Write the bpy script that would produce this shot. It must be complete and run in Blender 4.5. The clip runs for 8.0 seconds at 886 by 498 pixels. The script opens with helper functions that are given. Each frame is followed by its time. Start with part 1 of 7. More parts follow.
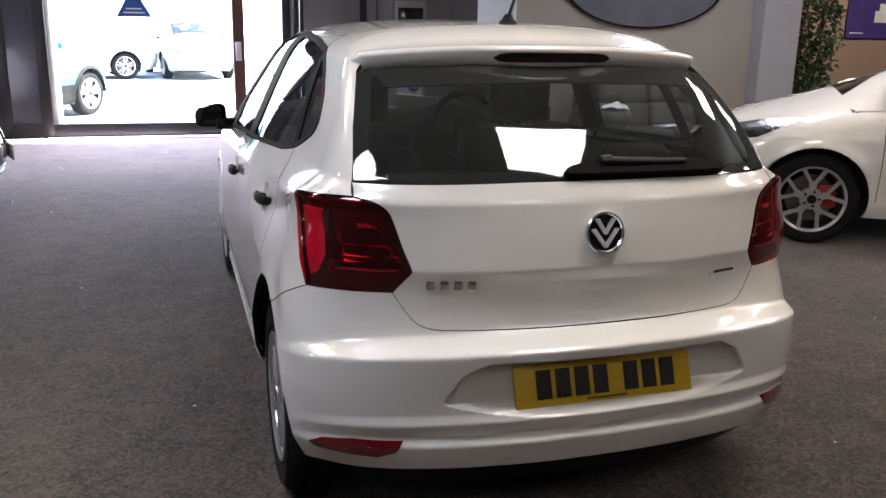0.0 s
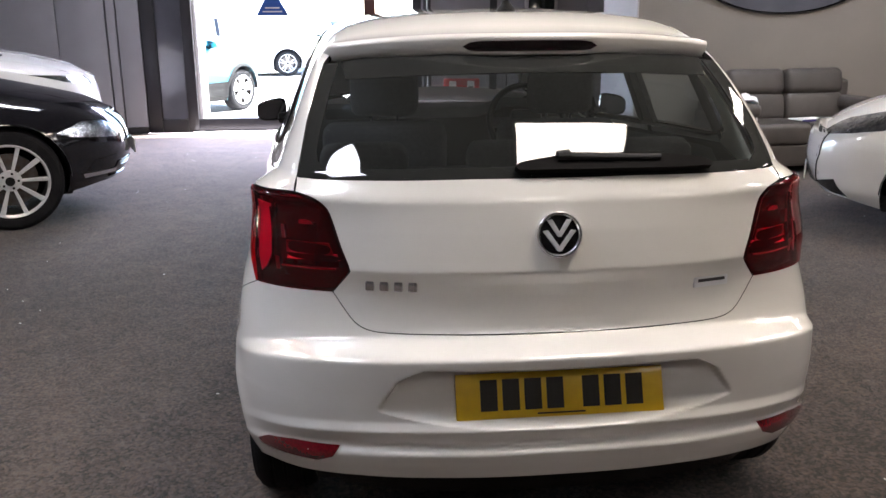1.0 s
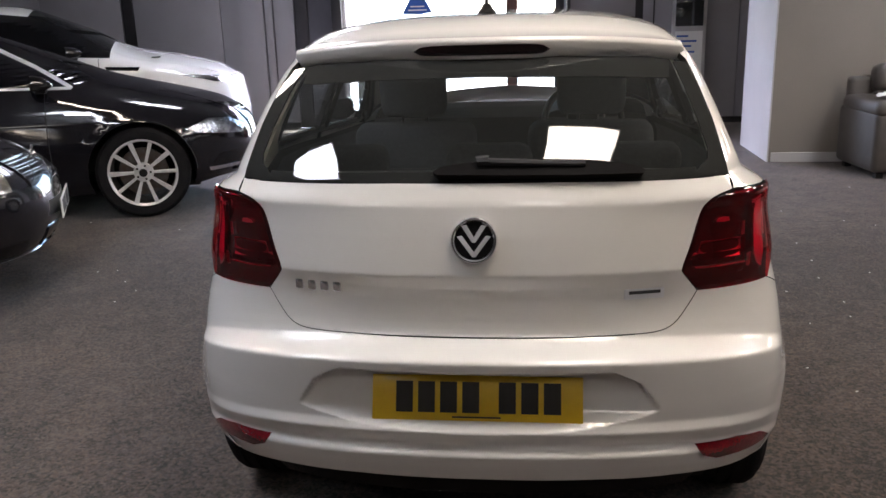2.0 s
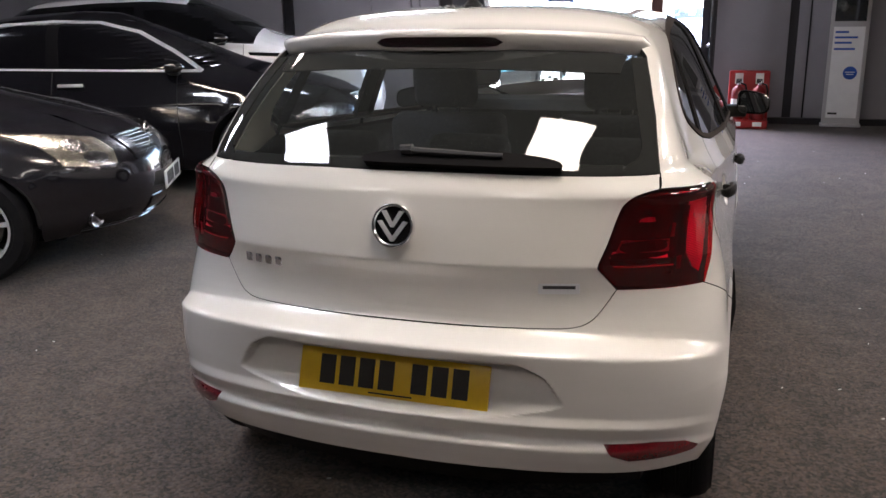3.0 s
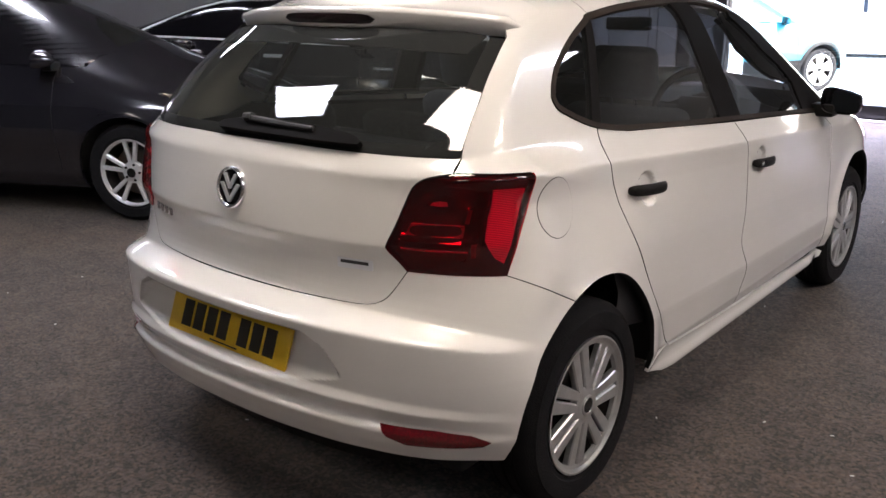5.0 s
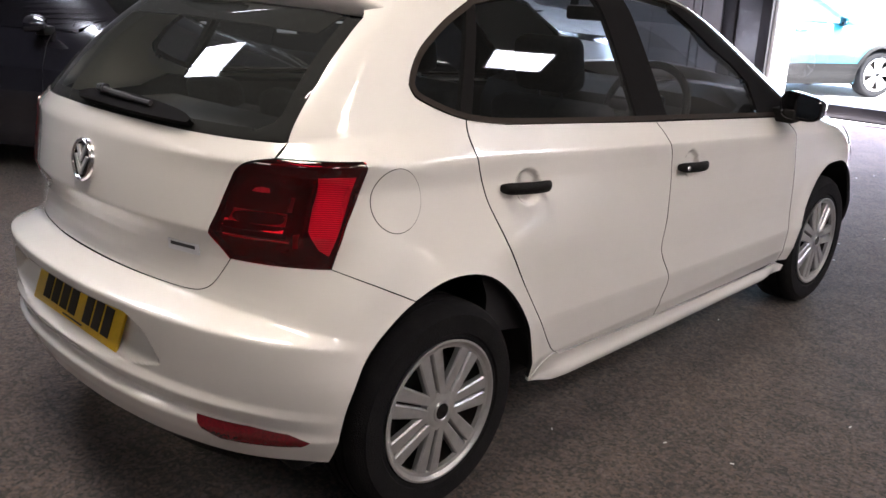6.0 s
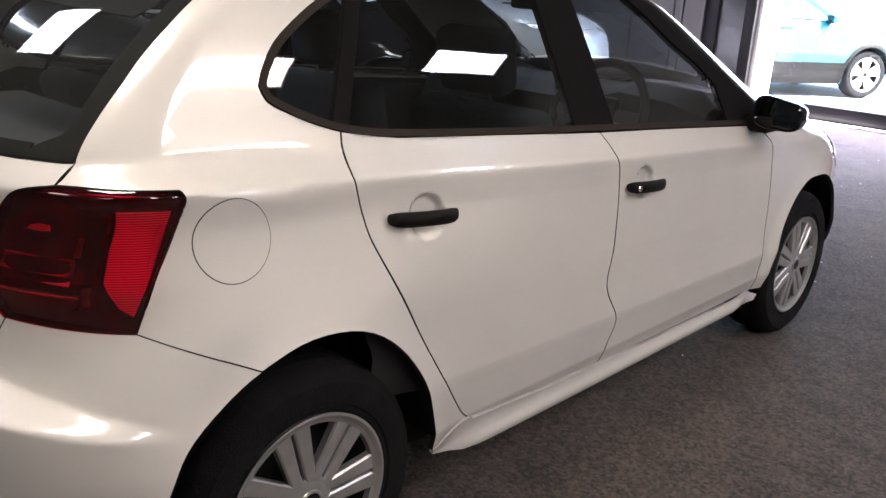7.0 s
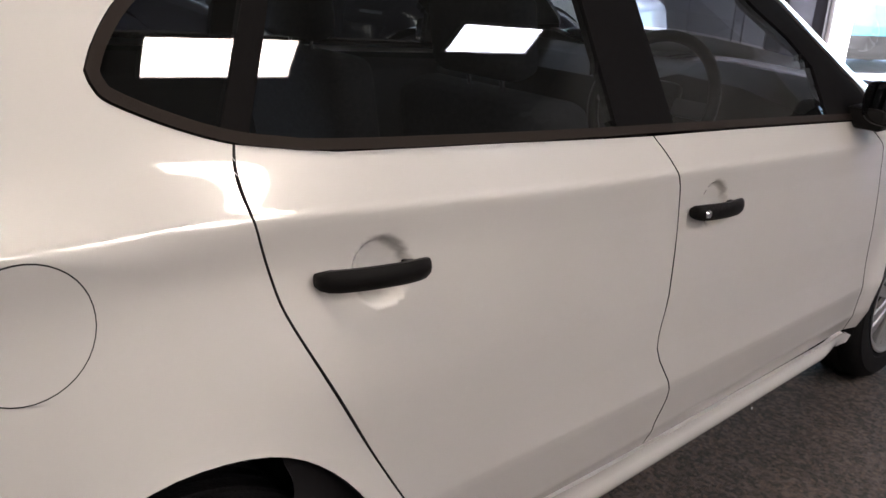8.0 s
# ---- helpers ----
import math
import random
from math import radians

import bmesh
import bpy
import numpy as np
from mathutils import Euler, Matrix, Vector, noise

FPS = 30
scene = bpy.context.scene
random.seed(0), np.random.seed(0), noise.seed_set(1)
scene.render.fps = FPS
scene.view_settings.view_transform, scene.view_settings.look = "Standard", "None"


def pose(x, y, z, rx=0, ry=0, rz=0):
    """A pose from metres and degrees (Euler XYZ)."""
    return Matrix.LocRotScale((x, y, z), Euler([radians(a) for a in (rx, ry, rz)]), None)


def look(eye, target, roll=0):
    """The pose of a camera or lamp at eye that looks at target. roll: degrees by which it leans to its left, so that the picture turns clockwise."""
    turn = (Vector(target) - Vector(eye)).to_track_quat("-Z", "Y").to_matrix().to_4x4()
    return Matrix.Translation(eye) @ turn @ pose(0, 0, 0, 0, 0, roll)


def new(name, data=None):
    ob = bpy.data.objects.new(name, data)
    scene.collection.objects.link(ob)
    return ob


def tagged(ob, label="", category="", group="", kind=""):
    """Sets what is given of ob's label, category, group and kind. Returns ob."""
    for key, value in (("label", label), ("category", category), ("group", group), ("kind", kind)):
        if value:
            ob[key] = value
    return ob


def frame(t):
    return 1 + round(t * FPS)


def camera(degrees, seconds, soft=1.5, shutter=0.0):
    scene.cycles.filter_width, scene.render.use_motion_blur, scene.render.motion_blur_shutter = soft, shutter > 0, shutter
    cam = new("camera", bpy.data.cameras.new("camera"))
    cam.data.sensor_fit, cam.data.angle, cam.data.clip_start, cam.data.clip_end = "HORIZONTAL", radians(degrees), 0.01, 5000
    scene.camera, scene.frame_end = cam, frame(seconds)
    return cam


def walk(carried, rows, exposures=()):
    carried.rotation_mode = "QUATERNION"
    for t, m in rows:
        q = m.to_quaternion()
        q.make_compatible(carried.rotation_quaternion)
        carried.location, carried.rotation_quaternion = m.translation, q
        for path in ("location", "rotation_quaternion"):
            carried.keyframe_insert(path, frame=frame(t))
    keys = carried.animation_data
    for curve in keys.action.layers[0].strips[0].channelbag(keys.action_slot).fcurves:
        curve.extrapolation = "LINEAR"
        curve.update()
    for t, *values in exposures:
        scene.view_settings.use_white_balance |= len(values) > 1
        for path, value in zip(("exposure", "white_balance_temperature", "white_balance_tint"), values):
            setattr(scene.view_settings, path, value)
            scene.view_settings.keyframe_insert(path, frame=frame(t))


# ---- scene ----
cam = camera(54.8, 8.0)
PATH = [
    (0, (-1.066, -1.832, 1.436), (-0.474, 0.009, 0.925), 1.2),
    (0.5, (-0.777, -1.826, 1.419), (-0.356, 0.057, 0.894), 0.7),
    (1, (-0.492, -1.842, 1.425), (-0.284, 0.076, 0.898), -0.3),
    (1.5, (-0.155, -1.881, 1.437), (-0.163, 0.051, 0.92), -0.9),
    (1.7, (-0.032, -1.878, 1.446), (-0.126, 0.049, 0.921), -1.4),
    (2.8, (0.667, -1.841, 1.445), (0.119, 0.004, 0.902), -1.0),
    (3, (0.788, -1.817, 1.438), (0.166, 0.004, 0.894), -1.1),
    (3.5, (1.065, -1.708, 1.425), (0.257, 0.038, 0.88), -1.4),
    (4, (1.356, -1.587, 1.416), (0.371, 0.067, 0.875), -1.3),
    (4.2, (1.5, -1.553, 1.41), (0.458, 0.067, 0.872), -0.9),
    (5.3, (1.98, -1.135, 1.41), (0.708, 0.293, 0.823), 0.0),
    (5.5, (2.058, -1.054, 1.406), (0.762, 0.348, 0.812), 0.5),
    (6, (2.209, -0.806, 1.405), (0.883, 0.562, 0.798), 2.2),
    (6.5, (2.148, -0.546, 1.392), (0.83, 0.839, 0.804), 2.6),
    (7, (2.026, -0.275, 1.371), (0.723, 1.111, 0.752), 3.0),
    (7.5, (1.897, 0.034, 1.358), (0.56, 1.362, 0.688), 3.6),
    (8, (1.653, 0.288, 1.31), (0.287, 1.579, 0.627), 3.0),
]
# -- exposure, world, sun
walk(cam, [(t, look(eye, target, roll)) for t, eye, target, roll in PATH], [(0.0, 4.1, 6400, 13), (0.5, 4.17, 6400, 13), (1.0, 4.31, 6400, 13), (1.6, 4.14, 6400, 13), (3.0, 4.22, 6430, 14), (4.2, 4.2, 6430, 14), (5.8, 4.33, 6400, 15), (6.5, 4.33, 6380, 15), (7.0, 4.17, 6380, 15), (7.5, 4.16, 6380, 15), (8.0, 4.04, 6380, 15)])

world = bpy.data.worlds.new("world")
scene.world = world
world.use_nodes = True
sky = world.node_tree.nodes.new("ShaderNodeTexSky")
sky.sky_type = "NISHITA"
sky.sun_disc = False
sky.sun_elevation, sky.sun_rotation = radians(48), radians(75)
world.node_tree.links.new(sky.outputs[0], world.node_tree.nodes["Background"].inputs[0])
world.node_tree.nodes["Background"].inputs[1].default_value = 0.15
sun = new("sun", bpy.data.lights.new("sun", "SUN"))
sun.data.energy, sun.data.angle, sun.data.color = 5.0, radians(0.53), (1.0, 0.95, 0.88)
sun.matrix_world = look((20, 6, 24), (0, 0, 0))


# an added lamp, out of view above the glazed opening, stands in for the yard's sky
sky_lamp = new("sky_fill_lamp", bpy.data.lights.new("sky_fill_lamp", "AREA"))
sky_lamp.data.shape, sky_lamp.data.size, sky_lamp.data.size_y = "RECTANGLE", 3.2, 1.3
sky_lamp.data.energy, sky_lamp.data.color = 165.0, (0.84, 0.80, 1.0)
sky_lamp.matrix_world = look((-1.0, 10.3, 3.55), (-1.8, 6.0, 0.0))


# -- materials
def material(name, colour, rough=0.5, metal=0.0, coat=0.0, spots=None, scale=8.0, bump=0.0, bump_scale=200.0, vary=0.0, emit=None, detail=4.0):
    """A principled material with two scales of variation: broad blotches (spots, scale) and fine grain in the relief."""
    m = bpy.data.materials.new(name)
    m.use_nodes = True
    nodes, links = m.node_tree.nodes, m.node_tree.links
    bsdf = nodes["Principled BSDF"]
    bsdf.inputs["Base Color"].default_value = (*colour, 1)
    bsdf.inputs["Roughness"].default_value = rough
    bsdf.inputs["Metallic"].default_value = metal
    bsdf.inputs["Coat Weight"].default_value = coat
    bsdf.inputs["Coat Roughness"].default_value = 0.03
    coords = nodes.new("ShaderNodeTexCoord")
    if spots:
        noise_a = nodes.new("ShaderNodeTexNoise")
        noise_a.inputs["Scale"].default_value, noise_a.inputs["Detail"].default_value = scale, detail
        ramp = nodes.new("ShaderNodeValToRGB")
        ramp.color_ramp.elements[0].position, ramp.color_ramp.elements[1].position = 0.35, 0.65
        ramp.color_ramp.elements[0].color, ramp.color_ramp.elements[1].color = (*colour, 1), (*spots, 1)
        links.new(coords.outputs["Object"], noise_a.inputs["Vector"])
        links.new(noise_a.outputs["Fac"], ramp.inputs["Fac"])
        links.new(ramp.outputs["Color"], bsdf.inputs["Base Color"])
    if vary:
        noise_r = nodes.new("ShaderNodeTexNoise")
        noise_r.inputs["Scale"].default_value, noise_r.inputs["Detail"].default_value = scale * 0.7, 6
        span = nodes.new("ShaderNodeMapRange")
        span.inputs["To Min"].default_value, span.inputs["To Max"].default_value = max(0.0, rough - vary), rough + vary
        links.new(coords.outputs["Object"], noise_r.inputs["Vector"])
        links.new(noise_r.outputs["Fac"], span.inputs["Value"])
        links.new(span.outputs["Result"], bsdf.inputs["Roughness"])
    if bump:
        noise_b = nodes.new("ShaderNodeTexNoise")
        noise_b.inputs["Scale"].default_value, noise_b.inputs["Detail"].default_value = bump_scale, 3
        relief = nodes.new("ShaderNodeBump")
        relief.inputs["Strength"].default_value, relief.inputs["Distance"].default_value = bump, 0.01
        links.new(coords.outputs["Object"], noise_b.inputs["Vector"])
        links.new(noise_b.outputs["Fac"], relief.inputs["Height"])
        links.new(relief.outputs["Normal"], bsdf.inputs["Normal"])
    if emit:
        bsdf.inputs["Emission Color"].default_value = (*emit[0], 1)
        bsdf.inputs["Emission Strength"].default_value = emit[1]
    return m


def glass(name, tint, rough=0.0, veil=0.0):
    """Thin glass: what lies behind shows tinted, the gloss grows at a slant, and a pale haze is mixed into the colour.
    """
    m = bpy.data.materials.new(name)
    m.use_nodes = True
    nodes, links = m.node_tree.nodes, m.node_tree.links
    nodes.remove(nodes["Principled BSDF"])
    clear, gloss, mix, slant, power, gain = (nodes.new("ShaderNode" + k) for k in ("BsdfTransparent", "BsdfGlossy", "MixShader", "LayerWeight", "Math", "Math"))
    clear.inputs["Color"].default_value = (*tint, 1)
    gloss.inputs["Roughness"].default_value = rough
    slant.inputs["Blend"].default_value = 0.5
    power.operation, gain.operation = "POWER", "MULTIPLY_ADD"
    power.inputs[1].default_value = 5.0
    gain.inputs[1].default_value, gain.inputs[2].default_value = 0.92, 0.07
    links.new(slant.outputs["Facing"], power.inputs[0])
    links.new(power.outputs[0], gain.inputs[0])
    links.new(gain.outputs[0], mix.inputs[0])
    links.new(clear.outputs[0], mix.inputs[1])
    links.new(gloss.outputs[0], mix.inputs[2])
    # a pale diffuse layer, mixed in to lift the darks like haze
    if veil:
        film, veiling, cloud, span, coords = (nodes.new("ShaderNode" + k) for k in ("BsdfDiffuse", "MixShader", "TexNoise", "MapRange", "TexCoord"))
        film.inputs["Color"].default_value = (0.74, 0.78, 0.76, 1)
        cloud.inputs["Scale"].default_value, cloud.inputs["Detail"].default_value = 5.0, 6.0
        span.inputs["To Min"].default_value, span.inputs["To Max"].default_value = veil * 0.5, veil * 1.5
        links.new(coords.outputs["Object"], cloud.inputs["Vector"])
        links.new(cloud.outputs["Fac"], span.inputs["Value"])
        links.new(span.outputs["Result"], veiling.inputs[0])
        links.new(mix.outputs[0], veiling.inputs[1])
        links.new(film.outputs[0], veiling.inputs[2])
        mix = veiling
    links.new(mix.outputs[0], nodes["Material Output"].inputs[0])
    return m


def carpet_material():
    """Cut-pile carpet: flecks of brown, grey and near-black yarn over broad worn patches."""
    m = material("carpet", (0.05, 0.045, 0.042), 0.95, bump=0.5, bump_scale=420.0)
    nodes, links = m.node_tree.nodes, m.node_tree.links
    bsdf = nodes["Principled BSDF"]
    coords = nodes.new("ShaderNodeTexCoord")
    flecks = nodes.new("ShaderNodeTexVoronoi")
    flecks.inputs["Scale"].default_value = 95.0
    split = nodes.new("ShaderNodeSeparateColor")
    links.new(coords.outputs["Object"], flecks.inputs["Vector"])
    links.new(flecks.outputs["Color"], split.inputs["Color"])
    total = None
    for scale, detail, weight in ((0.55, 4, 0.75), (5.5, 7, 0.8), (85.0, 3, 0.9)):
        n = nodes.new("ShaderNodeTexNoise")
        n.inputs["Scale"].default_value, n.inputs["Detail"].default_value, n.inputs["Roughness"].default_value = scale, detail, 0.62
        links.new(coords.outputs["Object"], n.inputs["Vector"])
        add = nodes.new("ShaderNodeMath")
        add.operation = "MULTIPLY_ADD"
        add.inputs[1].default_value = weight
        links.new(n.outputs["Fac"], add.inputs[0])
        if total is None:
            add.inputs[2].default_value = 0.0
        else:
            links.new(total, add.inputs[2])
        total = add.outputs[0]
    grain = nodes.new("ShaderNodeMath")
    grain.operation = "MULTIPLY_ADD"
    grain.inputs[1].default_value = 0.62
    links.new(split.outputs["Red"], grain.inputs[0])
    links.new(total, grain.inputs[2])
    span = nodes.new("ShaderNodeMapRange")
    span.inputs["From Min"].default_value, span.inputs["From Max"].default_value = 1.27, 1.90
    ramp = nodes.new("ShaderNodeValToRGB")
    ramp.color_ramp.elements[0].color, ramp.color_ramp.elements[1].color = (0.010, 0.0076, 0.0066, 1), (0.108, 0.083, 0.069, 1)
    links.new(grain.outputs[0], span.inputs["Value"])
    links.new(span.outputs["Result"], ramp.inputs["Fac"])
    hue = nodes.new("ShaderNodeMix")
    hue.data_type, hue.blend_type = "RGBA", "MULTIPLY"
    hue.inputs["Factor"].default_value = 1.0
    tone = nodes.new("ShaderNodeValToRGB")
    tone.color_ramp.elements[0].color, tone.color_ramp.elements[1].color = (1.0, 0.86, 0.72, 1), (0.96, 0.98, 1.06, 1)
    links.new(split.outputs["Green"], tone.inputs["Fac"])
    links.new(ramp.outputs["Color"], hue.inputs["A"])
    links.new(tone.outputs["Color"], hue.inputs["B"])
    links.new(hue.outputs["Result"], bsdf.inputs["Base Color"])
    bsdf.inputs["Sheen Weight"].default_value = 0.12
    return m


CARPET = carpet_material()
WHITE_PAINT = material("white_paint", (0.72, 0.702, 0.678), 0.25, coat=1.0, spots=(0.70, 0.682, 0.658), scale=3.0)
BLACK_PAINT = material("black_paint", (0.008, 0.008, 0.0105), 0.12, coat=0.5, vary=0.03)
GREY_PAINT = material("dark_grey_paint", (0.015, 0.0145, 0.019), 0.2, metal=0.3, coat=1.0, spots=(0.019, 0.0185, 0.024), scale=900.0)
BLUE_PAINT = material("blue_paint", (0.0, 0.105, 0.155), 0.4, metal=0.1, coat=0.6, spots=(0.0, 0.12, 0.175), scale=5.0)
SILVER_PAINT = material("silver_paint", (0.55, 0.56, 0.58), 0.35, metal=0.6, coat=1.0, spots=(0.5, 0.51, 0.53), scale=700.0)
INNER = material("body_cavity", (0.012, 0.012, 0.012), 0.9, bump=0.2, bump_scale=60)
BLACK_PLASTIC = material("black_plastic", (0.010, 0.0095, 0.0095), 0.45, bump=0.25, bump_scale=900, vary=0.1)
GLOSS_BLACK = material("gloss_black", (0.007, 0.007, 0.008), 0.1, coat=0.3, vary=0.03)
RUBBER = material("tyre_rubber", (0.008, 0.008, 0.0095), 0.8, bump=0.4, bump_scale=240, spots=(0.012, 0.0118, 0.0125), scale=14)
RUBBER.node_tree.nodes["Principled BSDF"].inputs["Specular IOR Level"].default_value = 0.15
BRIGHT_TRIM = material("bright_trim", (0.66, 0.67, 0.70), 0.38, metal=0.45, vary=0.06)
CHROME = material("chrome", (0.86, 0.86, 0.88), 0.2, metal=1.0, vary=0.04)
ALLOY = material("silver_alloy", (0.56, 0.56, 0.57), 0.33, metal=0.75, coat=0.4, spots=(0.5, 0.5, 0.51), scale=30)
CAP_SILVER = material("silver_wheel_cover", (0.50, 0.50, 0.50), 0.33, metal=0.6, coat=0.5, spots=(0.44, 0.44, 0.44), scale=25, vary=0.06)
POLISHED = material("polished_alloy", (0.74, 0.74, 0.75), 0.28, metal=0.4, coat=0.5, spots=(0.66, 0.66, 0.67), scale=30)
ST_GREY = material("satin_grey_alloy", (0.40, 0.39, 0.385), 0.3, metal=0.6, coat=0.5, vary=0.05)
DISC = material("brake_disc", (0.16, 0.15, 0.145), 0.45, metal=0.8, spots=(0.12, 0.09, 0.07), scale=20)
CALIPER = material("red_caliper", (0.45, 0.03, 0.02), 0.4, vary=0.1)
CLOTH = material("seat_cloth", (0.030, 0.031, 0.036), 0.95, bump=0.6, bump_scale=700, spots=(0.040, 0.041, 0.047), scale=90)
TRIM_GREY = material("cabin_trim", (0.022, 0.022, 0.025), 0.7, bump=0.3, bump_scale=500, vary=0.1)
HEADLINER = material("headliner", (0.66, 0.64, 0.55), 0.95, bump=0.3, bump_scale=800)
REAR_GLASS = glass("rear_glass", (0.86, 0.89, 0.86), veil=0.016)
SIDE_GLASS = glass("side_glass", (0.62, 0.68, 0.72), veil=0.007)
SHOP_GLASS = glass("shop_glass", (0.9, 0.92, 0.92))
YELLOW_PLATE = material("yellow_plate", (0.72, 0.47, 0.02), 0.4, coat=0.3, spots=(0.66, 0.42, 0.02), scale=20)
WHITE_PLATE = material("white_plate", (0.75, 0.75, 0.72), 0.4, coat=0.3, spots=(0.7, 0.7, 0.67), scale=20)
BLACK_PLASTIC.node_tree.nodes["Principled BSDF"].inputs["Specular IOR Level"].default_value = 0.12
SEAL = material("window_seal", (0.034, 0.028, 0.0255), 0.7, bump=0.2, bump_scale=700, vary=0.1)
SEAL.node_tree.nodes["Principled BSDF"].inputs["Specular IOR Level"].default_value = 0.05
PILLAR_BLACK = material("pillar_black", (0.010, 0.0095, 0.010), 0.55, vary=0.08)
PILLAR_BLACK.node_tree.nodes["Principled BSDF"].inputs["Specular IOR Level"].default_value = 0.02
BOTTLE_RED = material("extinguisher_red", (0.20, 0.010, 0.010), 0.35, coat=0.4, spots=(0.17, 0.008, 0.008), scale=12, vary=0.1)
INK = material("black_ink", (0.015, 0.013, 0.01), 0.5, vary=0.05)


RED_GLASS = glass("red_lamp_lens", (0.80, 0.007, 0.036), veil=0.004)
# lamp metals stepped from dark to pale, painting in each chamber's gleam
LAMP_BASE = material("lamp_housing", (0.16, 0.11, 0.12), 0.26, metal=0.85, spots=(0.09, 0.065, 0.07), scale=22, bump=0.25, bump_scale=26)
LAMP_DIM = material("dim_gleam_chamber", (0.28, 0.20, 0.22), 0.24, metal=0.88, spots=(0.11, 0.08, 0.09), scale=24, bump=0.35, bump_scale=24)
LAMP_MAUVE = material("mid_gleam_chamber", (0.50, 0.40, 0.42), 0.3, metal=0.95, spots=(0.28, 0.22, 0.24), scale=30, bump=0.3, bump_scale=36)
LAMP_BOWL = material("bright_gleam_chamber", (0.70, 0.60, 0.62), 0.2, metal=0.95, spots=(0.30, 0.25, 0.26), scale=24, bump=0.4, bump_scale=30)
LAMP_BAR = material("pale_gleam_prism", (0.95, 0.90, 0.90), 0.32, metal=0.7, spots=(0.70, 0.62, 0.62), scale=40, bump=0.35, bump_scale=60)
LAMP_SMOKE = material("smoked_lamp_chamber", (0.022, 0.012, 0.016), 0.18, metal=0.3, spots=(0.035, 0.02, 0.025), scale=30)
BRAKE_SMOKE = material("smoked_red_lens", (0.016, 0.003, 0.006), 0.15, coat=1.0, spots=(0.022, 0.004, 0.008), scale=30)
REFLECTOR_RED = material("reflector_red", (0.15, 0.003, 0.009), 0.16, coat=1.0, spots=(0.10, 0.004, 0.008), scale=160, detail=1)


def ribbed_lamp(name, scale, low, high):
    """Fine level prism ribs, their bright and deep sides painted as colour bands."""
    m = material(name, high, 0.2)
    nodes, links = m.node_tree.nodes, m.node_tree.links
    coords, wave, ramp = (nodes.new("ShaderNode" + k) for k in ("TexCoord", "TexWave", "ValToRGB"))
    wave.bands_direction = "Z"
    wave.inputs["Scale"].default_value, wave.inputs["Distortion"].default_value = scale, 0.25
    ramp.color_ramp.elements[0].color, ramp.color_ramp.elements[1].color = (*low, 1), (*high, 1)
    links.new(coords.outputs["Object"], wave.inputs["Vector"])
    links.new(wave.outputs["Fac"], ramp.inputs["Fac"])
    links.new(ramp.outputs["Color"], nodes["Principled BSDF"].inputs["Base Color"])
    return m


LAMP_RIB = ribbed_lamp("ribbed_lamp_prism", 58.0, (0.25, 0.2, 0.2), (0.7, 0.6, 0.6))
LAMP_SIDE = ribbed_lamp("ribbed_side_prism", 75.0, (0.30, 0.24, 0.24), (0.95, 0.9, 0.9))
# rim barrel, much darker than the metal of the lip
BARREL = material("dark_rim_barrel", (0.055, 0.05, 0.047), 0.5, metal=0.6, spots=(0.035, 0.03, 0.028), scale=30, vary=0.1)
LAMP_SILVER = material("lamp_reflector", (0.75, 0.76, 0.78), 0.1, metal=1.0, spots=(0.35, 0.36, 0.38), scale=22, bump=0.5, bump_scale=45)
LAMP_WARM = material("warm_lamp_reflector", (0.62, 0.58, 0.50), 0.22, metal=0.8, spots=(0.40, 0.37, 0.32), scale=16, bump=0.3, bump_scale=34)
MIRROR = material("mirror_silver", (0.62, 0.63, 0.65), 0.03, metal=1.0, vary=0.01)
WALL_GREY = material("grey_wall_panel", (0.272, 0.265, 0.285), 0.6, spots=(0.25, 0.243, 0.262), scale=2.2, bump=0.1, bump_scale=30, vary=0.1)
WALL_BEIGE = material("beige_wall_paint", (0.222, 0.199, 0.173), 0.85, spots=(0.206, 0.185, 0.161), scale=1.7, bump=0.12, bump_scale=70)
# beige with the alcove's warm light put into the colour
WALL_WARM = material("warm_lit_alcove_paint", (0.40, 0.285, 0.21), 0.85, spots=(0.37, 0.262, 0.195), scale=1.7, bump=0.12, bump_scale=70)
WALL_WHITE = material("white_wall_paint", (0.46, 0.45, 0.45), 0.8, spots=(0.43, 0.42, 0.42), scale=2.0, bump=0.1, bump_scale=60)
CEILING = material("ceiling_tile", (0.07, 0.068, 0.066), 0.9, spots=(0.06, 0.058, 0.056), scale=3, bump=0.3, bump_scale=120)
DARK_FRAME = material("dark_aluminium", (0.028, 0.027, 0.03), 0.4, metal=0.5, vary=0.12)
TARMAC = material("tarmac", (0.36, 0.355, 0.35), 0.9, spots=(0.42, 0.415, 0.405), scale=1.5, bump=0.6, bump_scale=60)
LEATHER = material("grey_leather", (0.072, 0.063, 0.057), 0.48, spots=(0.058, 0.051, 0.046), scale=6, bump=0.35, bump_scale=160, vary=0.12)
RED_PLASTIC = material("red_plastic", (0.36, 0.016, 0.016), 0.45, spots=(0.30, 0.013, 0.013), scale=12, vary=0.1)
PAPER = material("paper", (0.8, 0.8, 0.79), 0.8, spots=(0.76, 0.76, 0.75), scale=9)
SIGN_BLUE = material("sign_blue", (0.01, 0.075, 0.36), 0.45, spots=(0.012, 0.085, 0.4), scale=9)
PURPLE = material("purple_print", (0.07, 0.05, 0.22), 0.5, spots=(0.06, 0.04, 0.19), scale=8)
SCREEN = material("dark_screen", (0.012, 0.016, 0.015), 0.15, coat=0.5, vary=0.04)
LEAF = material("leaf_green", (0.035, 0.075, 0.03), 0.5, spots=(0.06, 0.10, 0.04), scale=20)
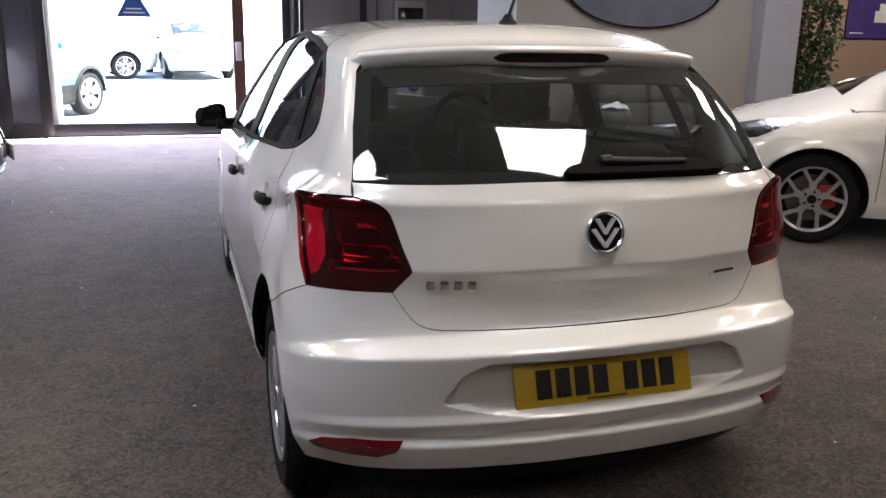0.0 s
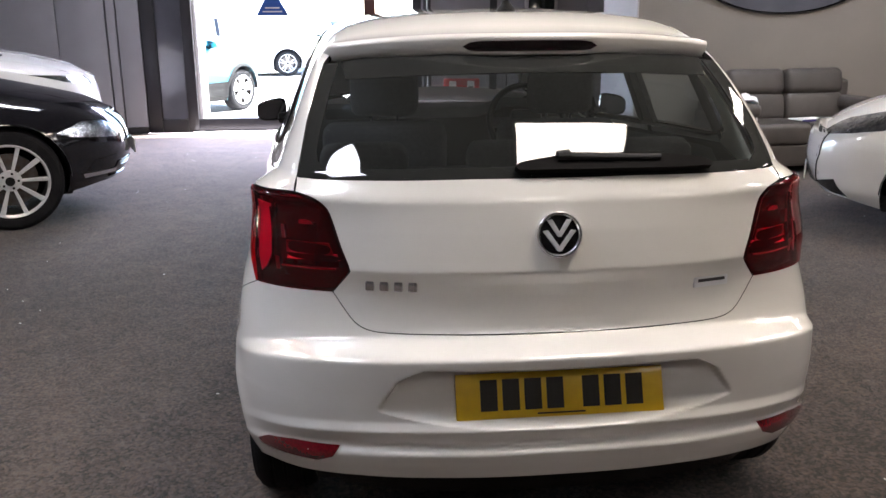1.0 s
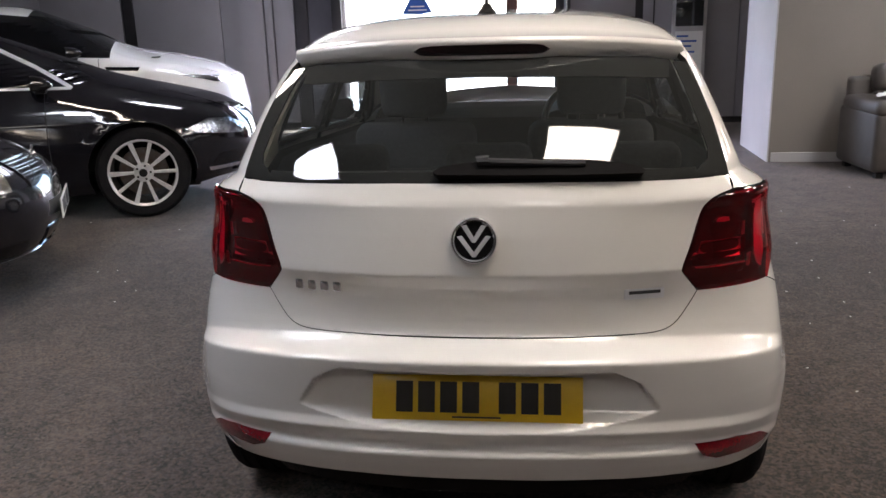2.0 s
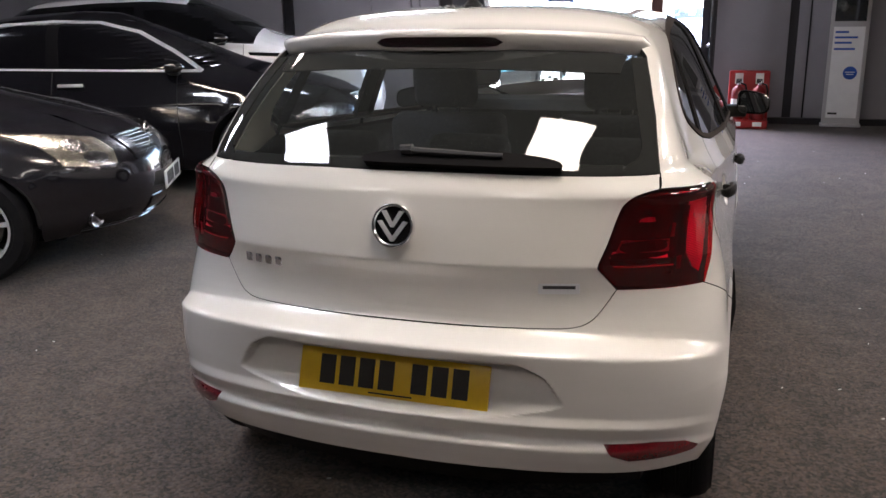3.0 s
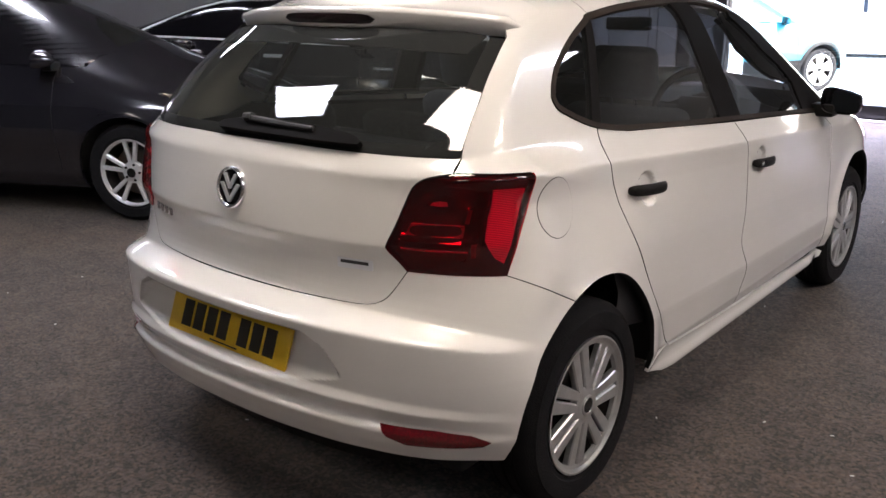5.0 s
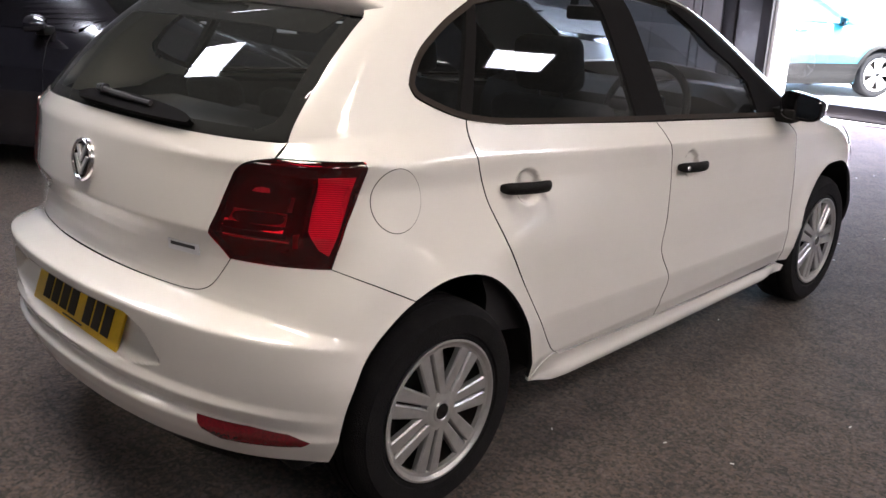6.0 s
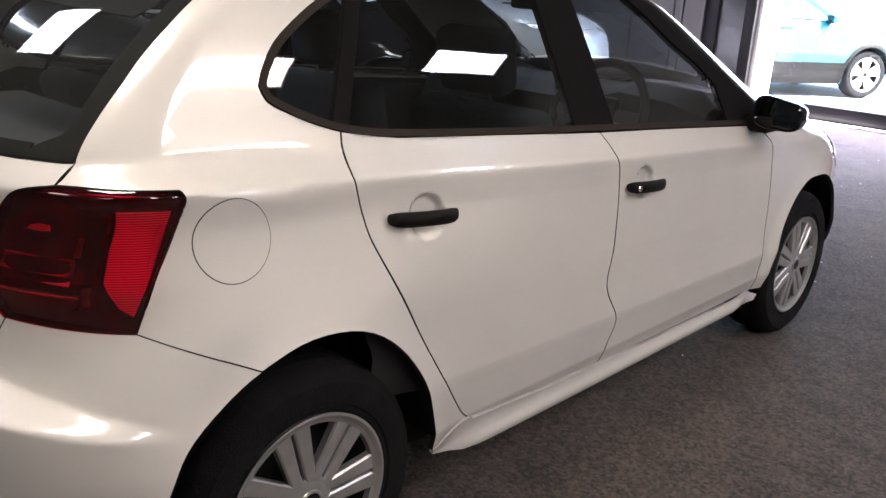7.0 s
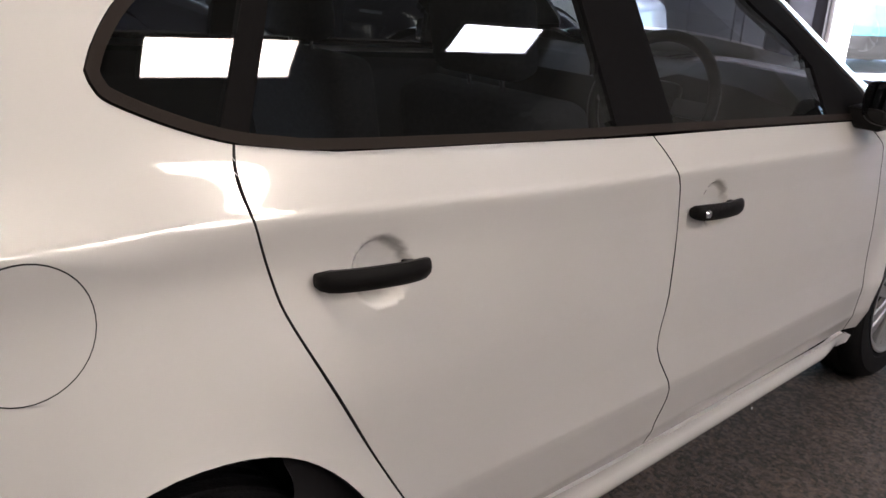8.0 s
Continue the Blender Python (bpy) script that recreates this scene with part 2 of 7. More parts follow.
BARK = material("plant_stem", (0.10, 0.07, 0.045), 0.8, bump=0.4, bump_scale=80, spots=(0.13, 0.09, 0.06), scale=20)
# glow of unseen panels, added to brighten the parked cars and alcove
PANEL_WARM_FILL = material("warm_fill_led_diffuser", (0.9, 0.9, 0.88), 0.6, emit=((1.0, 0.86, 0.71), 2.8))
PANEL_SOFT = material("soft_led_diffuser", (0.9, 0.9, 0.88), 0.6, emit=((1.0, 0.89, 0.74), 1.8))
PANEL_EAST = material("cream_led_diffuser", (0.9, 0.9, 0.88), 0.6, emit=((1.0, 0.87, 0.72), 3.1))
PANEL_WEST = material("bluish_led_diffuser", (0.9, 0.9, 0.9), 0.6, emit=((0.86, 0.91, 1.0), 1.9))
PANEL_DIM = material("dimmed_led_diffuser", (0.9, 0.9, 0.88), 0.6, emit=((1.0, 0.92, 0.84), 0.5))
PANEL_COOL = material("cool_led_diffuser", (0.9, 0.9, 0.9), 0.6, emit=((0.86, 0.90, 1.0), 2.6))
# glow of unseen panels, added as fill from the right
PANEL_FILL = material("fill_led_diffuser", (0.9, 0.9, 0.9), 0.6, emit=((1.0, 0.93, 0.88), 1.7))
DARK_WALL = material("dark_wall_paint", (0.09, 0.088, 0.09), 0.8, spots=(0.08, 0.078, 0.08), scale=2.0, bump=0.1, bump_scale=60)
SMOKED = material("smoked_panel", (0.075, 0.076, 0.09), 0.15, coat=0.5, spots=(0.095, 0.096, 0.11), scale=3.0)
POST_BROWN = material("brown_post_paint", (0.11, 0.042, 0.032), 0.6, spots=(0.08, 0.034, 0.028), scale=12)


# -- mesh helpers
def finish(bm, name, mat, smooth=True, angle=38):
    me = bpy.data.meshes.new(name)
    bm.normal_update()
    bm.to_mesh(me)
    bm.free()
    me.materials.append(mat)
    if smooth:
        me.shade_smooth()
        me.set_sharp_from_angle(angle=radians(angle))
    return me


def part(name, bm, mat, parent=None, label="", smooth=True, angle=38):
    me = bm if isinstance(bm, bpy.types.Mesh) else finish(bm, name, mat, smooth, angle)
    ob = new(name, me)
    if parent is not None:
        ob.parent = parent
    return tagged(ob, label)


def box(bm, x0, x1, y0, y1, z0, z1, bevel=0.0, m=None, segs=2):
    verts = [bm.verts.new((x, y, z)) for z in (z0, z1) for x, y in ((x0, y0), (x1, y0), (x1, y1), (x0, y1))]
    faces = [(3, 2, 1, 0), (4, 5, 6, 7), (0, 1, 5, 4), (1, 2, 6, 5), (2, 3, 7, 6), (3, 0, 4, 7)]
    made = [bm.faces.new([verts[i] for i in f]) for f in faces]
    if bevel:
        edges = list({e for f in made for e in f.edges})
        out = bmesh.ops.bevel(bm, geom=edges, offset=bevel, segments=segs, affect="EDGES", profile=0.5)
        verts = list({v for v in verts if v.is_valid} | set(out["verts"]))
    if m is not None:
        bmesh.ops.transform(bm, matrix=m, verts=[v for v in verts if v.is_valid])
    return bm


def boxed(*a, **k):
    return box(bmesh.new(), *a, **k)


def lathe(bm, profile, segs=48, axis="x", centre=(0, 0, 0), closed=False):
    """Turns a profile of (along, radius) round an axis."""
    rings = []
    for a, r in profile:
        ring = []
        for i in range(segs):
            t = 2 * math.pi * i / segs
            p = (a, r * math.cos(t), r * math.sin(t)) if axis == "x" else (r * math.cos(t), r * math.sin(t), a)
            ring.append(bm.verts.new(Vector(p) + Vector(centre)))
        rings.append(ring)
    pairs = list(zip(rings, rings[1:])) + ([(rings[-1], rings[0])] if closed else [])
    for one, two in pairs:
        for i in range(segs):
            j = (i + 1) % segs
            bm.faces.new((one[i], one[j], two[j], two[i]))
    return bm


def tube(bm, points, radius, segs=8, cap=True):
    """A round bar along points; radius may be a list."""
    points = [Vector(p) for p in points]
    radii = radius if isinstance(radius, (list, tuple)) else [radius] * len(points)
    rings = []
    for i, p in enumerate(points):
        way = (points[min(i + 1, len(points) - 1)] - points[max(i - 1, 0)]).normalized()
        side = way.cross(Vector((0, 0, 1)) if abs(way.z) < 0.9 else Vector((1, 0, 0))).normalized()
        up = side.cross(way)
        rings.append([bm.verts.new(p + radii[i] * (math.cos(a) * side + math.sin(a) * up)) for a in (2 * math.pi * k / segs for k in range(segs))])
    for one, two in zip(rings, rings[1:]):
        for i in range(segs):
            j = (i + 1) % segs
            bm.faces.new((one[i], one[j], two[j], two[i]))
    if cap:
        bm.faces.new(rings[0][::-1])
        bm.faces.new(rings[-1])
    bmesh.ops.recalc_face_normals(bm, faces=bm.faces)
    return bm


def cut(poly, axis, value, keep_low):
    out = []
    for i, p in enumerate(poly):
        q = poly[(i + 1) % len(poly)]
        a, b = p[axis] - value, q[axis] - value
        if not keep_low:
            a, b = -a, -b
        if a <= 0:
            out.append(p)
        if (a < 0 < b) or (b < 0 < a):
            t = a / (a - b)
            out.append((p[0] + (q[0] - p[0]) * t, p[1] + (q[1] - p[1]) * t))
    return out


def tiles(poly, da, db):
    """Cuts a flat outline into grid cells: lists of corners."""
    cells = []
    a0, a1 = min(p[0] for p in poly), max(p[0] for p in poly)
    na = max(1, math.ceil((a1 - a0) / da))
    for i in range(na):
        lo, hi = a0 + (a1 - a0) * i / na, a0 + (a1 - a0) * (i + 1) / na
        strip = cut(cut(poly, 0, hi, True), 0, lo, False)
        if len(strip) < 3:
            continue
        b0, b1 = math.floor(min(p[1] for p in strip) / db), math.ceil(max(p[1] for p in strip) / db)
        for j in range(b0, b1):
            cell = cut(cut(strip, 1, (j + 1) * db, True), 1, j * db, False)
            if len(cell) >= 3:
                cells.append(cell)
    return cells


def sheet(name, poly, spot, mat, da=0.03, db=0.02, depth=0.014, lift=0.0, sign=1, roll=0.0025):
    """A skin panel: the outline poly in two parameters is laid on the surface spot(a, b), with a turned-in edge of that depth."""
    cells = tiles(poly, da, db)
    keys, verts, faces = {}, [], []
    for cell in cells:
        ids = []
        for p in cell:
            k = (round(p[0] * 20000), round(p[1] * 20000))
            if k not in keys:
                keys[k] = len(verts)
                verts.append(p)
            if keys[k] in ids:
                # the outline touches itself: split off the loop
                i = ids.index(keys[k])
                if len(ids) - i >= 3:
                    faces.append(ids[i:])
                ids = ids[:i + 1]
            else:
                ids.append(keys[k])
        if len(ids) >= 3:
            faces.append(ids)
    faces = [f for f in faces if abs(sum(verts[f[i - 1]][0] * verts[f[i]][1] - verts[f[i]][0] * verts[f[i - 1]][1] for i in range(len(f)))) > 1e-8]
    e = 0.0015
    places, norms = [], []
    for a, b in verts:
        p = spot(a, b)
        ta, tb = spot(a + e, b) - spot(a - e, b), spot(a, b + e) - spot(a, b - e)
        n = ta.cross(tb)
        n = n.normalized() if n.length > 1e-12 else Vector((0, 0, 1))
        places.append(p + n * lift)
        norms.append(n)
    count = {}
    for f in faces:
        for i in range(len(f)):
            k = (f[i], f[(i + 1) % len(f)])
            count[k] = count.get(k, 0) + 1
    rim = [k for k in count if (k[1], k[0]) not in count]
    # the panel's edge rolls over a little and then turns in
    mirror = Vector((sign, 1, 1))
    out, fn = [], []
    pts = list(places)
    low = {}

    def lowered(i):
        if i not in low:
            low[i] = len(pts)
            pts.append(places[i] - norms[i] * depth)
        return low[i]
    allf = [list(f) for f in faces]
    nsurf = len(allf)
    if depth:
        for i, j in rim:
            allf.append([j, i, lowered(i), lowered(j)])
    pts = [p * mirror for p in pts]
    flip = sign < 0
    area = sum((places[f[1]] - places[f[0]]).cross(places[f[2]] - places[f[0]]).dot(norms[f[0]]) for f in faces[:50])
    if area < 0:
        flip = not flip
    if flip:
        allf = [f[::-1] for f in allf]
    me = bpy.data.meshes.new(name)
    me.from_pydata([tuple(p) for p in pts], [], allf)
    me.materials.append(mat)
    if mat is WHITE_PAINT and depth and name != "sill":
        # panel edges take the dark cavity colour, which paints in the gaps' shade
        me.materials.append(INNER)
        for f in me.polygons[nsurf:]:
            f.material_index = 1
    me.shade_smooth()
    loops = []
    for pi, poly_face in enumerate(me.polygons):
        for li in poly_face.loop_indices:
            v = me.loops[li].vertex_index
            loops.append(tuple(norms[v] * mirror) if pi < nsurf else tuple(poly_face.normal))
    me.normals_split_custom_set(loops)
    return me


def dense(points, step=0.03):
    out = []
    for i, p in enumerate(points):
        q = points[(i + 1) % len(points)]
        n = max(1, math.ceil(math.hypot(q[0] - p[0], q[1] - p[1]) / step))
        out += [(p[0] + (q[0] - p[0]) * k / n, p[1] + (q[1] - p[1]) * k / n) for k in range(n)]
    return out


def disc_outline(cx, cy, rx, ry=None, n=40):
    ry = ry or rx
    return [(cx + rx * math.cos(2 * math.pi * i / n), cy + ry * math.sin(2 * math.pi * i / n)) for i in range(n)]


# -- smooth car surfaces
def table(points, sigma=0.012, step=0.004):
    """A smooth curve through (a, value) corners: a function of a."""
    a0, a1 = points[0][0] - 4 * sigma, points[-1][0] + 4 * sigma
    n = int((a1 - a0) / step) + 2
    at = a0 + step * np.arange(n)
    xs, ys = [p[0] for p in points], [p[1] for p in points]
    raw = np.interp(at, xs, ys)
    low, high = at < xs[0], at > xs[-1]
    raw[low] = ys[0] + (at[low] - xs[0]) * (ys[1] - ys[0]) / (xs[1] - xs[0])
    raw[high] = ys[-1] + (at[high] - xs[-1]) * (ys[-1] - ys[-2]) / (xs[-1] - xs[-2])
    k = int(3 * sigma / step) + 1
    w = np.exp(-0.5 * (np.arange(-k, k + 1) * step / sigma) ** 2)
    smooth = np.convolve(np.pad(raw, k, mode="edge"), w / w.sum(), "valid")
    smooth[:k], smooth[-k:] = raw[:k], raw[-k:]
    vals = smooth.tolist()

    def f(a):
        i = (a - a0) / step
        j = int(i)
        if j < 0:
            return vals[0]
        if j >= n - 1:
            return vals[-1]
        return vals[j] + (vals[j + 1] - vals[j]) * (i - j)
    return f


def blended(low, high, z0=1.02, z1=1.14):
    """Crisp creases below z0, soft curves above z1."""
    def f(z):
        t = min(1.0, max(0.0, (z - z0) / (z1 - z0)))
        t = t * t * (3 - 2 * t)
        return low(z) if t <= 0 else high(z) if t >= 1 else low(z) * (1 - t) + high(z) * t
    return f


class CarShape:
    """Half width of a car by length y (rear to front) and height z, from its rear, front, side and roof lines."""

    def __init__(self, rear, front, side, roof, plan, hubs, arch=0.345, flare=0.016, corner=((0.2, 0.43), (1.04, 0.43), (1.6, 0.43)), power=2.3, nose=0.9, nose_power=2.4, crown=0.45, crown_power=9.0, bumps=(), shear=0.0, side_start=(), taper=(), tuck=(), sag=0.0):
        self.f = table(front, 0.03)
        self.b, self.side = blended(table(rear, 0.0035, 0.001), table(rear, 0.022, 0.003)), blended(table(side, 0.003, 0.001), table(side, 0.05, 0.004))
        self.roof, self.plan = table(roof, 0.07, 0.01), table(plan, 0.12, 0.02)
        self.round = table(corner, 0.04, 0.01)
        self.taper = table(taper, 0.08, 0.01) if taper else None
        self.tuck = table(tuck, 0.08, 0.01) if tuck else None
        if side_start:
            begin = self.begin = table(side_start, 0.03, 0.005)
            self.round = lambda z: begin(z) - self.b(z)
        self.sag = sag
        self.hubs, self.arch, self.flare = hubs, arch, flare
        self.power, self.nose_power = power, nose_power
        self.nose = table(nose, 0.03) if isinstance(nose, list) else (lambda z: nose)
        self.crown, self.crown_power, self.bumps, self.shear = crown, crown_power, bumps, shear

    def broad(self, y, z):
        """Half width before the rear corner rounds it off."""
        top = self.roof(y)
        low = top - self.crown
        t = (z - low) / self.crown
        if t >= 1:
            return 0.0
        g = (1 - t ** self.crown_power) ** 0.42 if t > 0 else 1.0
        k = min(1.0, max(0.0, (z - 0.36) / 0.2))
        w = self.side(z + self.shear * (min(max(y, 0.3), 2.9) - 0.77) * k) * self.plan(y) * g
        if self.taper:
            k = min(1.0, max(0.0, (z - 0.66) / 0.28))
            w *= 1 - self.taper(y) * k * k * (3 - 2 * k)
        if self.tuck:
            # the cabin draws in towards the rear above the waist
            low = 0.985 - 0.055 * min(1.0, max(0.0, (y - 0.47) / 0.2))
            k = min(1.0, max(0.0, (z - low) / (1.045 - low)))
            w *= 1 - self.tuck(y) * k * k * (3 - 2 * k)
        for hy, hz in self.hubs:
            r = math.hypot(y - hy, z - hz)
            if r < 0.6 and z > hz - 0.1:
                w += self.flare * math.exp(-(((r - self.arch) / 0.055) ** 2))
        d = (self.f(z) - y) / self.nose(z)
        if d < 1:
            w *= max(0.0, 1 - (1 - max(d, 0.0)) ** self.nose_power) ** (1 / self.nose_power)
        for by, bz, br, depth in self.bumps:
            q = ((y - by) ** 2 + (z - bz) ** 2) / br ** 2
            if q < 1:
                g = min(1.0, 1.9 * (1 - q))
                w -= depth * g * g * (3 - 2 * g)
        return w

    def half(self, y, z):
        d = (y - self.b(z)) / self.round(z)
        w = self.broad(y, z)
        if d >= 1:
            return w
        return w * (1 - (1 - max(d, 0.0)) ** self.power) ** (1 / self.power)

    def wrap(self, u, z):
        """The point at u round the car (0 at the middle of the rear, 1 where the side begins, then metres, then the nose) and height z."""
        r, n, corner = self.b(z), self.f(z), self.round(z)
        if self.sag and u < 1 and z < 0.76:
            # the bumper's creases dip towards the corners
            dip = self.sag * u * u * min(1.0, max(0.0, (0.76 - z) / 0.105))
            r = self.b(z + dip)
            corner = self.begin(z) - r
        if u <= 1:
            a = max(u, 0.0) * math.pi / 2
            y = r + corner * (1 - math.cos(a) ** (2 / self.power))
            return Vector((self.broad(y, z) * math.sin(a) ** (2 / self.power), y, z))
        y = r + corner + u - 1
        if y > n - self.nose(z):
            a = max(0.0, 1 - (y - n + self.nose(z))) * math.pi / 2
            y = n - self.nose(z) * (1 - math.cos(a) ** (2 / self.nose_power))
        return Vector((self.broad(y, z), y, z))

    def u_of_y(self, y, z):
        corner = self.round(z)
        d = (y - self.b(z)) / corner
        if d < 1:
            if self.sag and z < 0.76:
                lo, hi = 0.0, 1.0
                for _ in range(30):
                    mid = (lo + hi) / 2
                    if self.wrap(mid, z).y < y:
                        lo = mid
                    else:
                        hi = mid
                return lo
            return math.acos(max(0.0, 1 - max(d, 0.0)) ** (self.power / 2)) / (math.pi / 2)
        start = self.f(z) - self.nose(z)
        if y <= start:
            return 1 + (d - 1) * corner
        c = 1 - (self.f(z) - y) / self.nose(z)
        a = math.acos(min(1.0, max(0.0, c)) ** (self.nose_power / 2))
        return 1 + start - self.b(z) - corner + 1 - a / (math.pi / 2)

    def u_of_x(self, x, z):
        lo, hi = 0.0, 1.0
        for _ in range(34):
            mid = (lo + hi) / 2
            if self.wrap(mid, z).x < x:
                lo = mid
            else:
                hi = mid
        return lo

    def front(self, x, z):
        """The point of the front skin at (x, z)."""
        lo, hi = self.f(z) - self.nose(z), self.f(z)
        for _ in range(30):
            mid = (lo + hi) / 2
            if self.half(mid, z) > abs(x):
                lo = mid
            else:
                hi = mid
        return Vector((x, lo, z))

    def ring(self, entries, step=0.015):
        """An outline in (u, z) from entries ("x", x, z) on the rear or ("y", y, z) on the side."""
        out = []

        def u_of(kind, v, z):
            if kind == "n":
                return 1 + self.f(z) - self.nose(z) - self.b(z) - self.round(z) + v
            return self.u_of_x(v, z) if kind == "x" else self.u_of_y(v, z)
        for i, (k, a, z) in enumerate(entries):
            kind, a2, z2 = entries[(i + 1) % len(entries)]
            n = max(1, math.ceil(math.hypot(a2 - a, z2 - z) / step)) if k == kind else 6
            ends = (u_of(k, a, z), u_of(kind, a2, z2))
            for j in range(n):
                t = j / n
                zz = z + (z2 - z) * t
                out.append((u_of(k, a + (a2 - a) * t, zz) if k == kind else ends[0] + (ends[1] - ends[0]) * t, zz))
        return out

    def top(self, x, y):
        """The point of the upper skin over (x, y)."""
        hi = self.roof(y)
        lo = hi - self.crown * 0.8
        for _ in range(30):
            mid = (lo + hi) / 2
            if self.half(y, mid) > abs(x):
                lo = mid
            else:
                hi = mid
        return Vector((x, y, lo))


# -- the white hatchback's lines
HATCHBACK = CarShape(
    rear=[(0.2, 0.10), (0.27, 0.055), (0.32, 0.022), (0.36, 0.008), (0.394, -0.001), (0.402, 0.003), (0.412, 0.016), (0.42, 0.019), (0.45, 0.003), (0.458, -0.001), (0.462, 0.003), (0.48, 0.012), (0.56, 0.007), (0.636, 0.001), (0.645, 0.004), (0.660, 0.108), (0.665, 0.115), (0.68, 0.1205), (0.70, 0.1235), (0.72, 0.1235), (0.76, 0.120), (0.79, 0.1125), (0.815, 0.1025), (0.825, 0.098), (0.835, 0.0995), (0.92, 0.112), (0.992, 0.126), (1.005, 0.131), (1.047, 0.154), (1.12, 0.220), (1.18, 0.284), (1.25, 0.374), (1.318, 0.477), (1.37, 0.55), (1.42, 0.66), (1.46, 0.80)],
    front=[(0.2, 3.85), (0.35, 3.96), (0.6, 3.955), (0.75, 3.90), (0.85, 3.70), (0.95, 3.2), (1.05, 2.90), (1.45, 2.2)],
    nose=[(0.2, 0.70), (0.85, 0.74), (1.06, 0.42), (1.46, 0.40)],
    side=[(0.2, 0.765), (0.235, 0.785), (0.275, 0.79), (0.30, 0.80), (0.345, 0.817), (0.465, 0.8275), (0.485, 0.8285), (0.60, 0.8225), (0.72, 0.819), (0.82, 0.812), (0.90, 0.8055), (0.955, 0.8045), (0.968, 0.803), (0.973, 0.799), (1.07, 0.751), (1.2, 0.695), (1.32, 0.638), (1.46, 0.57)],
    roof=[(0.1, 1.20), (0.32, 1.325), (0.48, 1.383), (0.62, 1.416), (0.83, 1.440), (1.3, 1.450), (1.75, 1.442), (2.1, 1.425), (2.35, 1.355), (2.92, 1.035), (3.1, 0.965), (3.3, 0.925), (3.6, 0.865), (3.8, 0.80), (4.0, 0.70)],
    plan=[(0.0, 0.975), (0.5, 0.982), (1.0, 0.995), (1.7, 1.0), (2.8, 1.0), (3.3, 0.985), (4.0, 0.95)],
    hubs=[(0.67, 0.30), (3.14, 0.30)],
    bumps=[(0.998, 0.864, 0.052, 0.014), (1.845, 0.828, 0.05, 0.014)],
    crown_power=13.0,
    shear=0.06,
    sag=0.085,
    taper=[(0.2, 0.0), (0.27, 0.0), (0.45, 0.034), (0.62, 0.052), (0.82, 0.055), (1.0, 0.036), (1.3, 0.01), (1.5, 0.0), (4.0, 0.0)],
    tuck=[(0.2, 0.088), (0.4, 0.078), (0.5, 0.062), (0.6, 0.040), (0.7, 0.0205), (0.8, 0.0065), (0.92, 0.0), (4.0, 0.0)],
    side_start=[(0.2, 0.50), (0.3, 0.45), (0.45, 0.415), (0.62, 0.42), (0.76, 0.52), (0.97, 0.565), (1.01, 0.50), (1.035, 0.455), (1.06, 0.462), (1.10, 0.483), (1.16, 0.513), (1.20, 0.544), (1.25, 0.593), (1.30, 0.652), (1.40, 0.78), (1.46, 0.92)],
    corner=((0.2, 0.43), (1.02, 0.43), (1.34, 0.32), (1.46, 0.30)),
)


# -- wheels
def spoke_plate(bm, x0, x1, r0, r1, w0, w1, angle, bevel=0.004, side=0.0, swing=0.0):
    """One bar of a wheel from radius r0 to r1, wide w0 to w1, at an angle; its face stands from x0 to x1 and its outer end swings aside."""
    def at(x, r, w):
        a = angle + (swing if r == r1 else 0.0)
        c, s = math.cos(a), math.sin(a)
        return bm.verts.new((x, r * c - (w + side) * s, r * s + (w + side) * c))
    ring = []
    for r, w, dx in ((r0, w0, x0), (r1, w1, x1)):
        ring.append([at(dx - 0.02, r, -w), at(dx - bevel, r, -w), at(dx, r, -w + bevel), at(dx, r, w - bevel), at(dx - bevel, r, w), at(dx - 0.02, r, w)])
    for i in range(5):
        bm.faces.new((ring[0][i], ring[0][i + 1], ring[1][i + 1], ring[1][i]))
    return bm


